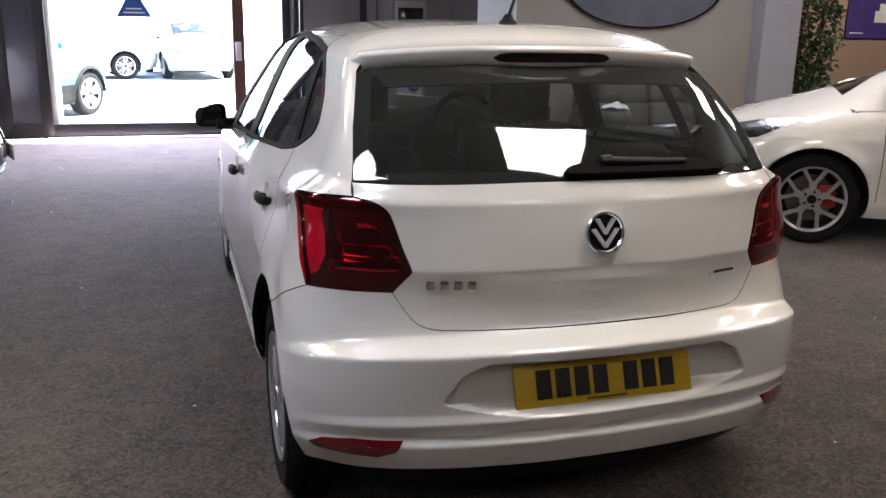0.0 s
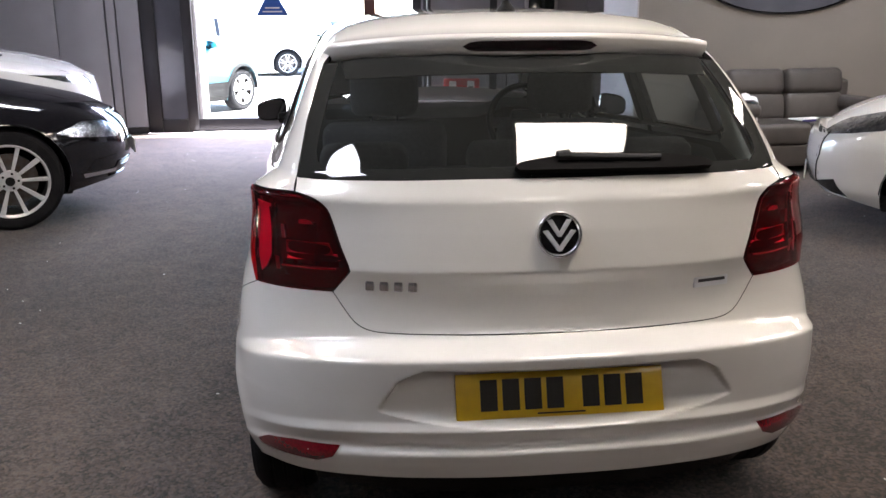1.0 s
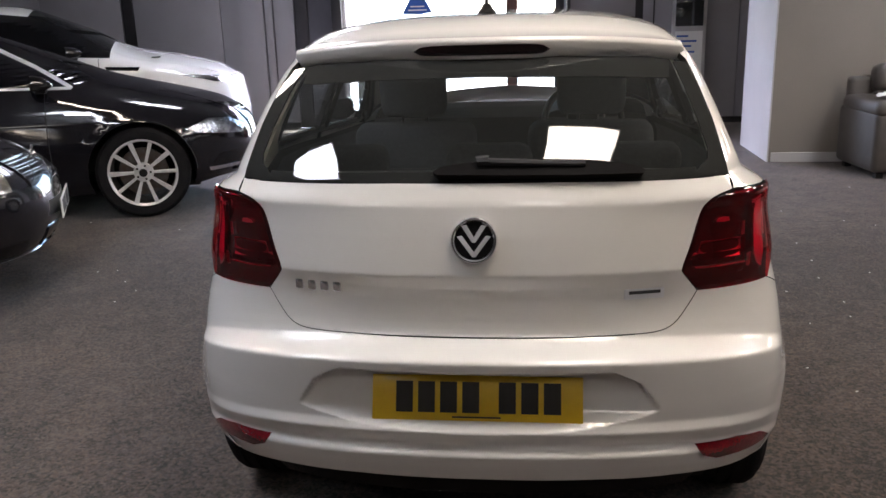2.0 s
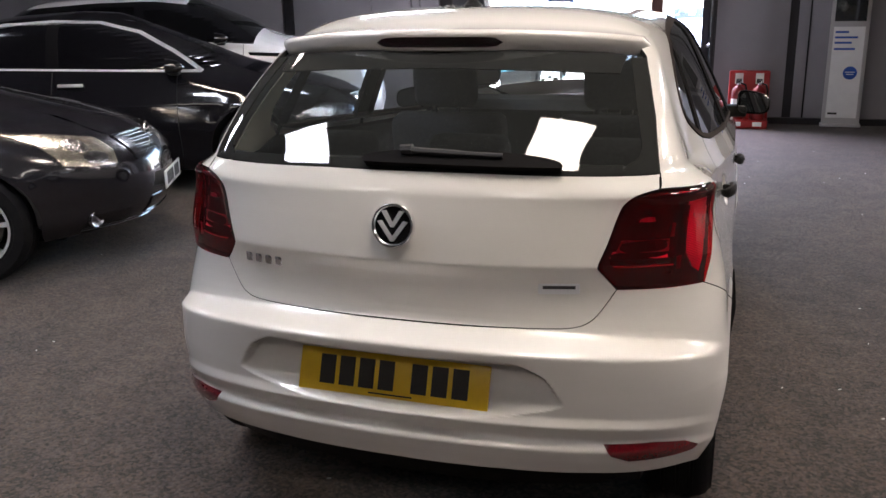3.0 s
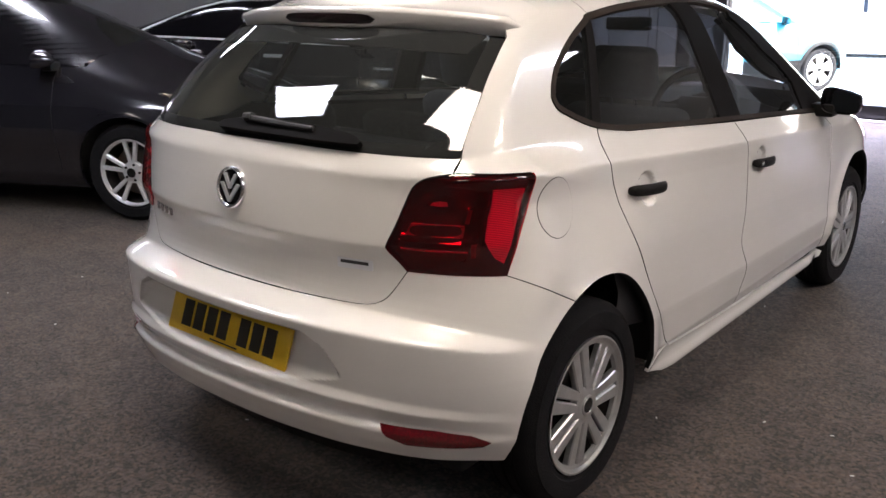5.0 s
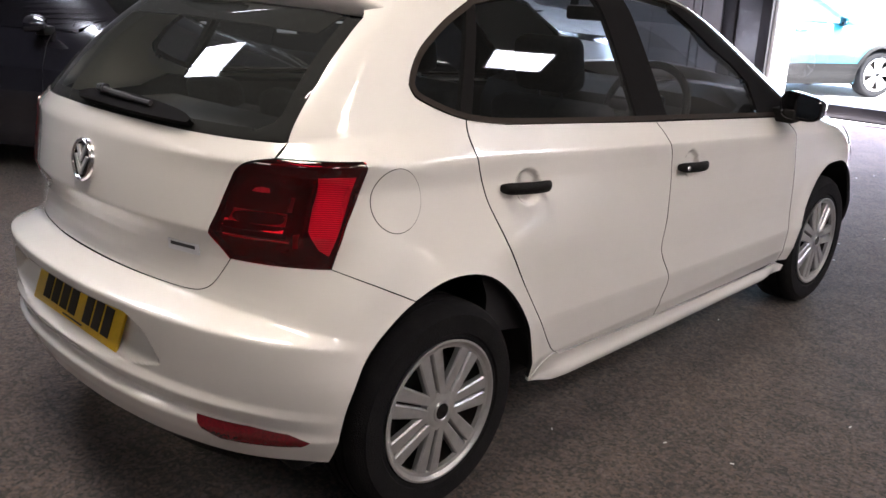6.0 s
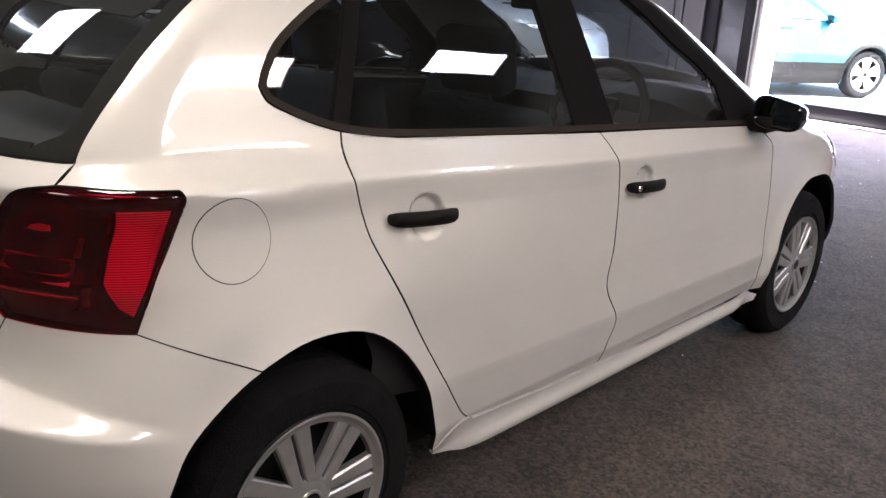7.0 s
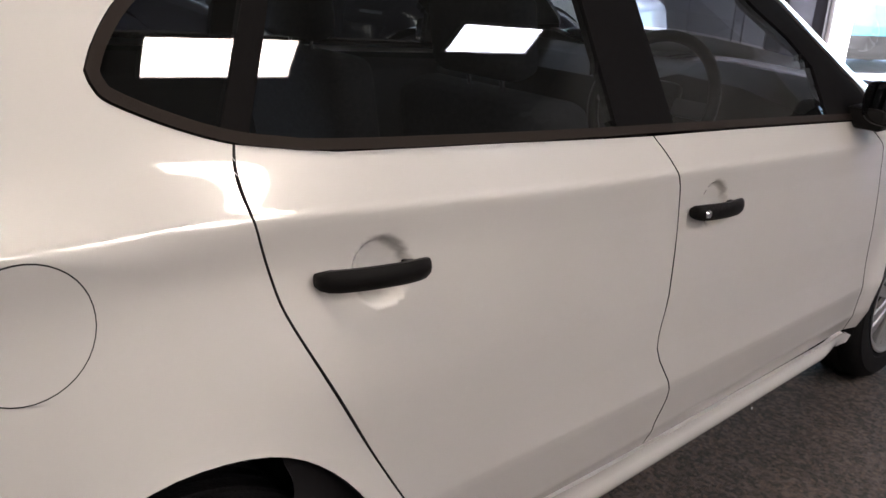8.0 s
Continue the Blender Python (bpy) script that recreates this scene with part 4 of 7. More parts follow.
    wing = Y([(2.72, 0.29)] + curve([(2.79, 0.285), (2.80, 0.39), (2.845, 0.515), (2.93, 0.61), (3.04, 0.665), (3.14, 0.675), (3.26, 0.662), (3.37, 0.60), (3.45, 0.50), (3.49, 0.38), (3.50, 0.25)]) + [ (3.78, 0.25), (3.92, 0.40), (3.92, 0.60), (3.80, 0.74), (3.60, 0.83), (3.3, edge_z(3.3)), (3.0, edge_z(3.0)), (2.85, edge_z(2.85) - 0.02), (2.73, 0.935), (2.63, 0.902)]) + FRONT_CUT[::-1][1:-1]
    both("front_wing", wing, WHITE_PAINT, "white front wing", da=0.03, db=0.02)
    both("cant_rail", Y([(0.955, 1.354), (0.955, edge_z(0.955)), (1.4, edge_z(1.4)), (1.8, edge_z(1.8)), (2.1, edge_z(2.1)), (2.35, edge_z(2.35)), (2.6, edge_z(2.6)), (2.85, edge_z(2.85) - 0.01), (2.73, 0.935)] + [p for p in CROWN_LINE if p[0] > 0.968]), WHITE_PAINT, "white roof side rail", da=0.03, db=0.012, lift=0.0008)
    # headlights
    both("headlight", Y([(3.40, 0.72), (3.60, 0.62), (3.86, 0.60), (3.82, 0.70), (3.65, 0.79), (3.45, 0.80)]), LAMP_SILVER, "clear headlight", lift=0.004)

    # window surround, pillars and panes
    for s, rear, front, q in zip((1, -1), doors_r, doors_f, quarters):
        loop = S.ring(Y(band(BELT, 0.0145)))
        part("waist_trim", sheet("waist_trim", loop, W, SEAL, sign=s, lift=0.004, depth=0.012, db=0.01), SEAL, q, "black rubber window trim")
        loop = S.ring(Y(band(CROWN_LINE, 0.015)))
        part("window_trim", sheet("window_trim", loop, W, SEAL, sign=s, lift=0.002, depth=0.012, db=0.012), SEAL, q)
        for name, outline, owner in (("quarter_pillar", [(0.797, 1.067), (0.834, 1.060), (0.959, 1.346), (0.919, 1.334)], q), ("centre_pillar", [(1.545, 1.005), (1.725, 0.99), (1.665, 1.39), (1.51, 1.395)], front), ("mirror_pillar", [(2.40, 0.945), (2.70, 0.922), (2.63, 0.995), (2.46, 1.10), (2.28, 1.212), (2.13, 1.297), (1.98, 1.35), (1.96, 1.325), (2.05, 1.27), (2.16, 1.195), (2.28, 1.13), (2.375, 1.06)], front)):
            part(name, sheet(name, S.ring(Y(outline)), W, PILLAR_BLACK, sign=s, lift=0.001, depth=0.02), PILLAR_BLACK, owner)
        for name, outline, owner in (("quarter_window", [(0.667, 1.150), (0.671, 1.135), (0.685, 1.119), (0.749, 1.087), (0.808, 1.065), (0.926, 1.333), (0.846, 1.299), (0.780, 1.262), (0.721, 1.221), (0.683, 1.178)], q), ("side_window", [(0.829, 1.060), (0.952, 1.042), (1.263, 1.027), (1.56, 1.008), (1.53, 1.385), (1.45, 1.386), (1.164, 1.37), (0.95, 1.339)], rear), ("side_window", [(1.70, 0.998), (2.1, 0.972), (2.45, 0.940), (2.42, 1.06), (2.30, 1.15), (2.16, 1.24), (2.0, 1.335), (1.65, 1.386)], front)):
            pane = part(name, sheet(name, S.ring(Y(outline)), W, SIDE_GLASS, sign=s, lift=-0.003, depth=0.0, da=0.05, db=0.03), SIDE_GLASS, owner, "tinted side window")
            pane.visible_shadow = False
    # roof, windscreen and bonnet
    def lid(name, rows, mat, label, lift=0.0, cols=28):
        bm = bmesh.new()
        grid = []
        for y in rows:
            xe = S.half(y, edge_z(y) - 0.008)
            grid.append([bm.verts.new(S.top(xe * (2 * i / cols - 1), y) + Vector((0, 0, lift))) for i in range(cols + 1)])
        for one, two in zip(grid, grid[1:]):
            for i in range(cols):
                bm.faces.new((one[i], one[i + 1], two[i + 1], two[i]))
        return part(name, bm, mat, car, label)
    lid("roof", [0.60 + 0.05 * i for i in range(35)], WHITE_PAINT, "glossy white roof", 0.0015)
    lid("headliner", [0.62 + 0.1 * i for i in range(17)], HEADLINER, "pale fabric headliner", -0.035, 16)
    pane = lid("windscreen", [2.32 + 0.07 * i for i in range(9)], SIDE_GLASS, "clear windscreen")
    pane.visible_shadow = False
    lid("bonnet", [2.90 + 0.05 * i for i in range(18)], WHITE_PAINT, "white bonnet")

    # roof spoiler with its high brake lamp
    bm = bmesh.new()
    rows = []
    n = 40
    for i in range(n + 1):
        q = 2 * i / n - 1
        x = 0.572 * q
        bow = 0.135 * (x / 0.544) ** 2
        fall = 0.028 * abs(x / 0.544) ** 2.6
        line = [(0.76, None), (0.69 + 0.03 * q * q, None), (0.61 + 0.07 * q * q, None), (0.54 + 0.11 * q * q, None), (0.482 + bow, 1.3815 - fall), (0.470 + bow, 1.378 - fall), (0.464 + bow, 1.371 - fall), (0.464 + bow, 1.364 - fall), (0.481 + bow, 1.325 - fall * 0.7), (0.486 + bow, 1.320 - fall * 0.7), (0.515 + bow, 1.319 - fall * 0.6)]
        row = []
        for y, z in line:
            if z is None:
                z = S.top(min(abs(x), S.half(y, S.roof(y) - 0.11)), y).z + 0.003
            row.append(Vector((x, y, z)))
        # the ends close on to the body
        t = soft((abs(q) - 0.95) / 0.05)
        y = 0.63 + 0.05 * q * q
        end = Vector((x, y, S.top(min(abs(x), S.half(y, S.roof(y) - 0.11)), y).z - 0.012))
        rows.append([bm.verts.new(v.lerp(end, t)) for v in row])
    for one, two in zip(rows, rows[1:]):
        for i in range(len(one) - 1):
            bm.faces.new((one[i], one[i + 1], two[i + 1], two[i]))
    bmesh.ops.recalc_face_normals(bm, faces=bm.faces)
    spoiler = part("roof_spoiler", bm, WHITE_PAINT, hatch, "white roof spoiler", angle=50)
    bm = bmesh.new()
    rows = []
    for i in range(21):
        q = 2 * i / 20 - 1
        x = 0.185 * q
        k = (1 - abs(q) ** 8) ** 0.5
        b = 0.135 * (x / 0.544) ** 2
        f = 0.028 * abs(x / 0.544) ** 2.6
        rows.append([bm.verts.new((x, y + b, z - f)) for y, z in ((0.4755 - 0.0065 * k, 1.346 + 0.0155 * k), (0.4685 - 0.0065 * k, 1.346 + 0.0140 * k), (0.4685 + 0.0065 * k, 1.346 - 0.0140 * k), (0.4755 + 0.0065 * k, 1.346 - 0.0155 * k))])
    for one, two in zip(rows, rows[1:]):
        for i in range(3):
            bm.faces.new((one[i], one[i + 1], two[i + 1], two[i]))
    bmesh.ops.recalc_face_normals(bm, faces=bm.faces)
    part("high_brake_lamp", bm, BRAKE_SMOKE, spoiler, "dark red high brake lamp")

    # tail lamps
    for s in (1, -1):
        spread = [p[0] for p in S.ring(LIGHT_IN + LIGHT_OUT[::-1])]
        middle, reach = (min(spread) + max(spread)) / 2, (max(spread) - min(spread)) / 2

        def dome(u, z):
            """The outer lens bulges."""
            k = max(0.0, 1 - ((u - middle) / reach) ** 2) * max(0.0, 1 - ((z - 0.88) / 0.128) ** 2)
            return W(u, z) + Vector((0.72, -0.68, 0.1)) * (0.016 * k)
        lamp_outline = shrink(S.ring(LIGHT_IN + LIGHT_OUT[::-1]), 1)
        lamp = part("tail_lamp", sheet("tail_lamp", lamp_outline, W, LAMP_BASE, sign=s, lift=-0.010, depth=0.02, db=0.012), LAMP_BASE, car, "glossy red tail lamp")

        def bowl(x0, x1, z0, z1, deep):
            """A trough that curves in between its edges."""
            ua, ub = S.u_of_x(x0, (z0 + z1) / 2), S.u_of_x(x1, (z0 + z1) / 2)

            def at(u, z):
                k = max(0.0, 1 - ((2 * z - z0 - z1) / (z1 - z0)) ** 2) * max(0.0, 1 - ((2 * u - ua - ub) / (ub - ua)) ** 4)
                return W(u, z) + Vector((-0.5, 0.85, 0)) * (deep * k)
            return at
        # pale and dark zones put the lamp's inner gleam into their colours
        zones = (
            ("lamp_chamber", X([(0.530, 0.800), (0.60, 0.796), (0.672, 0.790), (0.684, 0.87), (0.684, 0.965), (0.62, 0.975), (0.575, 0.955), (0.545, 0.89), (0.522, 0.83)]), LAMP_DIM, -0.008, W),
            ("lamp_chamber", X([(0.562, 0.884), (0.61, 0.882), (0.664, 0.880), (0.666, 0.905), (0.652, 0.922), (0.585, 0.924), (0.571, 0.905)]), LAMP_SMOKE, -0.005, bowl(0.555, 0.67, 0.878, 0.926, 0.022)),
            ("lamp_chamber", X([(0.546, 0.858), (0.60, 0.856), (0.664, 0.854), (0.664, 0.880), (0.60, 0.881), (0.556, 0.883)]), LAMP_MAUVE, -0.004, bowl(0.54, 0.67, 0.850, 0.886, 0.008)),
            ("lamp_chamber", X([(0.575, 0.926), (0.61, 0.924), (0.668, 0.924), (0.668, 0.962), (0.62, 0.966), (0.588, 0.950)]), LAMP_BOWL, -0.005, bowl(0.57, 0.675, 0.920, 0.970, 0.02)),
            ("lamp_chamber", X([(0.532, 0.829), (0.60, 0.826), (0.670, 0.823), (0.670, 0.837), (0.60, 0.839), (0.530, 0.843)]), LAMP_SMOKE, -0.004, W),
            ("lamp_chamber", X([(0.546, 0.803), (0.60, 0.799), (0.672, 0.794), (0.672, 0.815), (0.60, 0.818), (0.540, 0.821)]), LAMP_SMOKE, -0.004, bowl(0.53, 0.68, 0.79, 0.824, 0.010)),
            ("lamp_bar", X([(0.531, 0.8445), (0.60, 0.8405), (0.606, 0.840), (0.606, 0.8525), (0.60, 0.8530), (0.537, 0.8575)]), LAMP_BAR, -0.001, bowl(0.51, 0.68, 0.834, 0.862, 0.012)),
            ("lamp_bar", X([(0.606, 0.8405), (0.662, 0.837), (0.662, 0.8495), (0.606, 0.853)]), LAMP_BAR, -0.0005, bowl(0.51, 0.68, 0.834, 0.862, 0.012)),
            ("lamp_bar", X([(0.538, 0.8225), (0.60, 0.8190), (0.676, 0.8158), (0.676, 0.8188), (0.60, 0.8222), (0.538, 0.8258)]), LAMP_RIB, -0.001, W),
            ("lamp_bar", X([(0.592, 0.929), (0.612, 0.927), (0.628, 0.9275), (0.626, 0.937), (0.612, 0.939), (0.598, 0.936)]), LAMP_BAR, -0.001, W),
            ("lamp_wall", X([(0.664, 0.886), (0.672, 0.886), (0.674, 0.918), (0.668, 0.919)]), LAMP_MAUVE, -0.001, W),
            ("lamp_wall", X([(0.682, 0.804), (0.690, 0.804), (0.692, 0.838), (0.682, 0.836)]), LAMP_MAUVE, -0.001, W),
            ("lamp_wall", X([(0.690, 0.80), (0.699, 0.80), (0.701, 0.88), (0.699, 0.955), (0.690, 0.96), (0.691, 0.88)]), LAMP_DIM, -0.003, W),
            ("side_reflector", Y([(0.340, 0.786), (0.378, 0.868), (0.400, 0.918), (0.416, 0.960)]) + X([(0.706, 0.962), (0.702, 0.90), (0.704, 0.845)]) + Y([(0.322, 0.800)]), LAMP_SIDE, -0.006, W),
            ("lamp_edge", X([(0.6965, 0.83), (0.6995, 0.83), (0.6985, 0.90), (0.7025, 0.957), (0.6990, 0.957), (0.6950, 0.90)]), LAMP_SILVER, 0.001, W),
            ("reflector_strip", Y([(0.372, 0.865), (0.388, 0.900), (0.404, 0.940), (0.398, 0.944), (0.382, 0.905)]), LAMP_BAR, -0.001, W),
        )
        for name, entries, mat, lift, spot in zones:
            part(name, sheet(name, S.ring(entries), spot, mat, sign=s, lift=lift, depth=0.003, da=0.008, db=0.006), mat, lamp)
        lens = part("lamp_lens", sheet("lamp_lens", shrink(S.ring(LIGHT_IN + LIGHT_OUT[::-1]), 1.5), dome, RED_GLASS, sign=s, lift=0.006, depth=0.012, da=0.012, db=0.008), RED_GLASS, lamp, "glossy red outer lens")
        lens.visible_shadow = False

    # dark cavity behind the shut lines
    for s in (1, -1):
        back = S.ring(X([(0.0, 0.725), (0.52, 0.725)]) + Y([(0.30, 0.69), (0.42, 0.66), (0.53, 0.70), (0.68, 0.71), (0.84, 0.67), (0.95, 0.56), (1.03, 0.42), (1.06, 0.27), (2.72, 0.26), (2.78, 0.45), (2.9, 0.64), (3.14, 0.71), (3.14, 0.86), (2.75, 0.90), (1.65, 0.965), (0.80, 1.035), (0.62, 1.06)]) + X([(0.60, 1.03), (0.0, 1.03)]))
        part("body_cavity", sheet("body_cavity", back, W, INNER, sign=s, lift=-0.022, depth=0.0, da=0.05, db=0.04), INNER, car, "dark inner body")
        for hy in (0.67, 3.14):
            liner = bmesh.new()
            pts = [(0.385 * math.cos(a) + hy, 0.385 * math.sin(a) + 0.30) for a in (math.pi * i / 20 for i in range(21))]
            rows = [[liner.verts.new((s * (x or S.half(y, max(z, 0.25)) - 0.008), y, max(z, 0.2))) for y, z in pts] for x in (0.42, 0)]
            for i in range(20):
                liner.faces.new((rows[0][i], rows[0][i + 1], rows[1][i + 1], rows[1][i]))
            tip = liner.verts.new((s * 0.42, hy, 0.2))
            for i in range(20):
                liner.faces.new((rows[0][i], rows[0][i + 1], tip))
            part("wheel_arch_liner", liner, INNER, car, "black wheel arch liner")
        inner = S.ring(GLASS_EDGE + Y([(0.66, 1.345), (0.95, 1.372), (0.90, 1.345), (0.74, 1.29), (0.66, 1.22), (0.61, 1.15), (0.62, 1.10), (0.70, 1.06), (0.60, 1.03)]))
        part("pillar_trim", sheet("pillar_trim", inner, W, HEADLINER, sign=s, lift=-0.045, depth=0.0), HEADLINER, car, "pale pillar trim")
    part("underbody", boxed(-0.62, 0.62, 0.32, 3.55, 0.17, 0.24, bevel=0.02), INNER, car, "black underbody")

    # cabin
    part("parcel_shelf", boxed(-0.56, 0.56, 0.28, 0.68, 0.965, 0.985, bevel=0.008), TRIM_GREY, car, "dark grey parcel shelf")
    part("cabin_floor", boxed(-0.66, 0.66, 0.4, 2.8, 0.26, 0.30), INNER, car)
    seat("rear_bench", car, 0, 0.93, 0.26, 14, True, 1.2)
    for x in (-0.35, 0.36):
        seat("front_seat", car, x, 1.72, 0.30, 10)
    dash = bmesh.new()
    prof = [(2.42, 0.60), (2.40, 0.84), (2.45, 0.93), (2.60, 0.965), (2.88, 0.965), (2.88, 0.60)]
    rows = [[dash.verts.new((x, y, z)) for y, z in prof] for x in (-0.68, -0.3, 0.15, 0.3, 0.5, 0.68)]
    for j, hump in ((3, 0.05), (4, 0.04)):
        for i in (2, 3):
            rows[j][i].co.z += hump
    for one, two in zip(rows, rows[1:]):
        for i in range(len(prof)):
            k = (i + 1) % len(prof)
            dash.faces.new((one[i], one[k], two[k], two[i]))
    bmesh.ops.recalc_face_normals(dash, faces=dash.faces)
    part("dashboard", dash, BLACK_PLASTIC, car, "black dashboard")
    steering_wheel(car, 0.36, 2.24, 0.93, 68)
    part("rear_view_mirror", boxed(-0.11, 0.11, 2.29, 2.32, 1.25, 1.31, bevel=0.012), BLACK_PLASTIC, car)
    for s in (1, -1):
        door_card = S.ring(Y([(0.85, 0.45), (2.6, 0.40), (2.6, 0.90), (1.7, 0.965), (0.8, 1.03)]))
        part("door_lining", sheet("door_lining", door_card, W, TRIM_GREY, sign=s, lift=-0.05, depth=0.0, da=0.08, db=0.05), TRIM_GREY, car)

    # wheels, mirrors, handles
    for x, s in ((0.80 - 0.0925, 1), (-0.80 + 0.0925, -1)):
        for y in (0.67, 3.14):
            wheel(car, (x, y, 0.30), s, 0.30, 0.198, 0.185, "cover", CAP_SILVER)
    for s in (1, -1):
        mirror(car, S, 2.56, 0.93, s, GLOSS_BLACK)
    for s, rear, front in zip((1, -1), doors_r, doors_f):
        for owner, y0, z0, z1 in ((rear, 0.886, 0.875, 0.862), (front, 1.744, 0.829, 0.816)):
            h = bmesh.new()
            ends = S.half(y0, z0), S.half(y0 + 0.186, z1)
            sections = []
            for k in range(13):
                t = (1 - math.cos(math.pi * k / 12)) / 2
                y, z = y0 + 0.186 * t, z0 + (z1 - z0) * t
                x = ends[0] + (ends[1] - ends[0]) * t + 0.009 + 0.020 * math.sin(math.pi * min(1, max(0, t * 1.0))) ** 0.4
                rr = 0.009 + 0.0065 * (1 - abs(2 * t - 1) ** 8) ** 0.5
                sections.append([h.verts.new((s * (x + 0.6 * rr * math.cos(a)), y, z + 1.12 * rr * math.sin(a))) for a in (2 * math.pi * i / 10 for i in range(10))])
            for one, two in zip(sections, sections[1:]):
                for i in range(10):
                    h.faces.new((one[i], one[(i + 1) % 10], two[(i + 1) % 10], two[i]))
            h.faces.new(sections[0])
            h.faces.new(sections[-1])
            for t in (0.14, 0.86):
                y, z = y0 + 0.186 * t, z0 + (z1 - z0) * t
                x = ends[0] + (ends[1] - ends[0]) * t
                box(h, min(s * (x - 0.01), s * (x + 0.012)), max(s * (x - 0.01), s * (x + 0.012)), y - 0.009, y + 0.009, z - 0.008, z + 0.008, bevel=0.003)
            bmesh.ops.recalc_face_normals(h, faces=h.faces)
            handle = part("door_handle", h, BLACK_PLASTIC, owner, "black door handle")
            if owner is front and s > 0:
                lock = lathe(bmesh.new(), [(0.0, 0.0085), (0.004, 0.0075), (0.004, 0.0)], 16, centre=(ends[0] + 0.0325, 1.768, 0.827))
                part("door_lock", lock, CHROME, handle, "chrome lock")

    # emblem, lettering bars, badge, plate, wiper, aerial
    face = Matrix.Translation((0, 0.1085, 0.915)) @ Matrix.Rotation(radians(-9), 4, "X") @ Matrix.Rotation(-math.pi / 2, 4, "Z")
    ringb = lathe(bmesh.new(), [(-0.004, 0.0575), (0.006, 0.057), (0.010, 0.054), (0.010, 0.050), (0.006, 0.047)], 44)
    emblem = part("emblem", ringb, CHROME, hatch, "round chrome emblem")
    emblem.matrix_basis = face
    part("emblem_disc", lathe(bmesh.new(), [(0.004, 0.05), (0.006, 0.0)], 40), GLOSS_BLACK, emblem)
    for tip, arm, rise, name in ((-0.004, 0.030, 0.040, "emblem_chevron"), (-0.040, 0.041, 0.050, "emblem_chevron")):
        chevron = bmesh.new()
        w = 0.012
        outline = [(-arm, tip + rise), (-arm + w, tip + rise + 0.002), (0, tip + w), (arm - w, tip + rise + 0.002), (arm, tip + rise), (0.004, tip), (-0.004, tip)]
        lo = [chevron.verts.new((0.004, a, b)) for a, b in outline]
        hi = [chevron.verts.new((0.0095, a * 0.985, b * 0.985)) for a, b in outline]
        chevron.faces.new(hi)
        for i in range(len(lo)):
            k = (i + 1) % len(lo)
            chevron.faces.new((lo[i], lo[k], hi[k], hi[i]))
        bmesh.ops.recalc_face_normals(chevron, faces=chevron.faces)
        part(name, chevron, BRIGHT_TRIM, emblem)
    for i in range(4):
        x = -0.455 + 0.0345 * i
        p = S.wrap(S.u_of_x(abs(x), 0.786), 0.786)
        bar = part("lettering_bar", boxed(-0.0115, 0.0115, -0.005, 0.003, -0.0135, 0.0135, bevel=0.0045), CHROME, hatch, "small chrome lettering bar")
        bar.matrix_basis = pose(x, p.y, 0.786, 0, 0, -14)
    p = S.wrap(S.u_of_x(0.412, 0.768), 0.768)
    badge = part("trim_badge", boxed(-0.051, 0.051, -0.004, 0.003, -0.0135, 0.0135, bevel=0.0025), BRIGHT_TRIM, hatch, "chrome trim badge")
    badge.matrix_basis = pose(0.412, p.y, 0.768, 0, 0, 14)
    part("badge_bar", boxed(-0.040, 0.040, -0.0052, -0.003, 0.0005, 0.0085), TRIM_GREY, badge)
    plate(bumper, Matrix.Translation((0.003, 0.056, 0.526)) @ Matrix.Rotation(radians(-20.5), 4, "X"), YELLOW_PLATE)
    w = bmesh.new()
    pts = []
    for t in range(11):
        x = -0.035 + 0.30 * t / 10
        z = 1.094 - 0.010 * t / 10
        q = S.wrap(S.u_of_x(abs(x), z), z)
        pts.append(q + Vector((0, -0.030, 0.005)))
    tube(w, pts, [0.014, 0.012] + [0.009] * 5 + [0.007] * 4, 8)
    wiper = part("rear_wiper", w, TRIM_GREY, hatch, "black rear wiper arm")
    # the blade arches over the foot of the glass in a moulded black cover
    rim = curve([(-0.10, 1.062), (-0.07, 1.074), (0.05, 1.086), (0.20, 1.086), (0.31, 1.079), (0.38, 1.068), (0.405, 1.056)]) + [(0.40, 1.050), (0.20, 1.053), (-0.09, 1.055)]
    blade = sheet("wiper_blade", [(math.copysign(S.u_of_x(abs(x), z), x), z) for x, z in rim], lambda u, z: Vector((math.copysign(1, u), 1, 1)) * glass_spot(abs(u), z), PILLAR_BLACK, lift=0.020, depth=0.019, da=0.02, db=0.01)
    part("wiper_blade", blade, PILLAR_BLACK, wiper, "black wiper blade")
    base = lathe(bmesh.new(), [(-0.006, 0.03), (0.006, 0.028), (0.016, 0.018), (0.03, 0.011), (0.032, 0.0)], 20, axis="z", centre=(-0.004, 0.835, S.roof(0.835)))
    for v in base.verts:
        v.co.y = 0.835 + (v.co.y - 0.835) * 1.35
    aerial = part("roof_aerial", base, BLACK_PLASTIC, car, "black roof aerial")
    rod = tube(bmesh.new(), [(-0.004, 0.83, S.roof(0.835) + 0.025), (-0.004, 0.72, S.roof(0.835) + 0.16)], [0.006, 0.004], 8)
    part("aerial_rod", rod, BLACK_PLASTIC, aerial)
    return car


hatchback()


# -- the hall
def setting(name, bm, mat, label, category, smooth=False):
    return tagged(part(name, bm, mat, None, label, smooth=smooth), label, category, kind="structure")


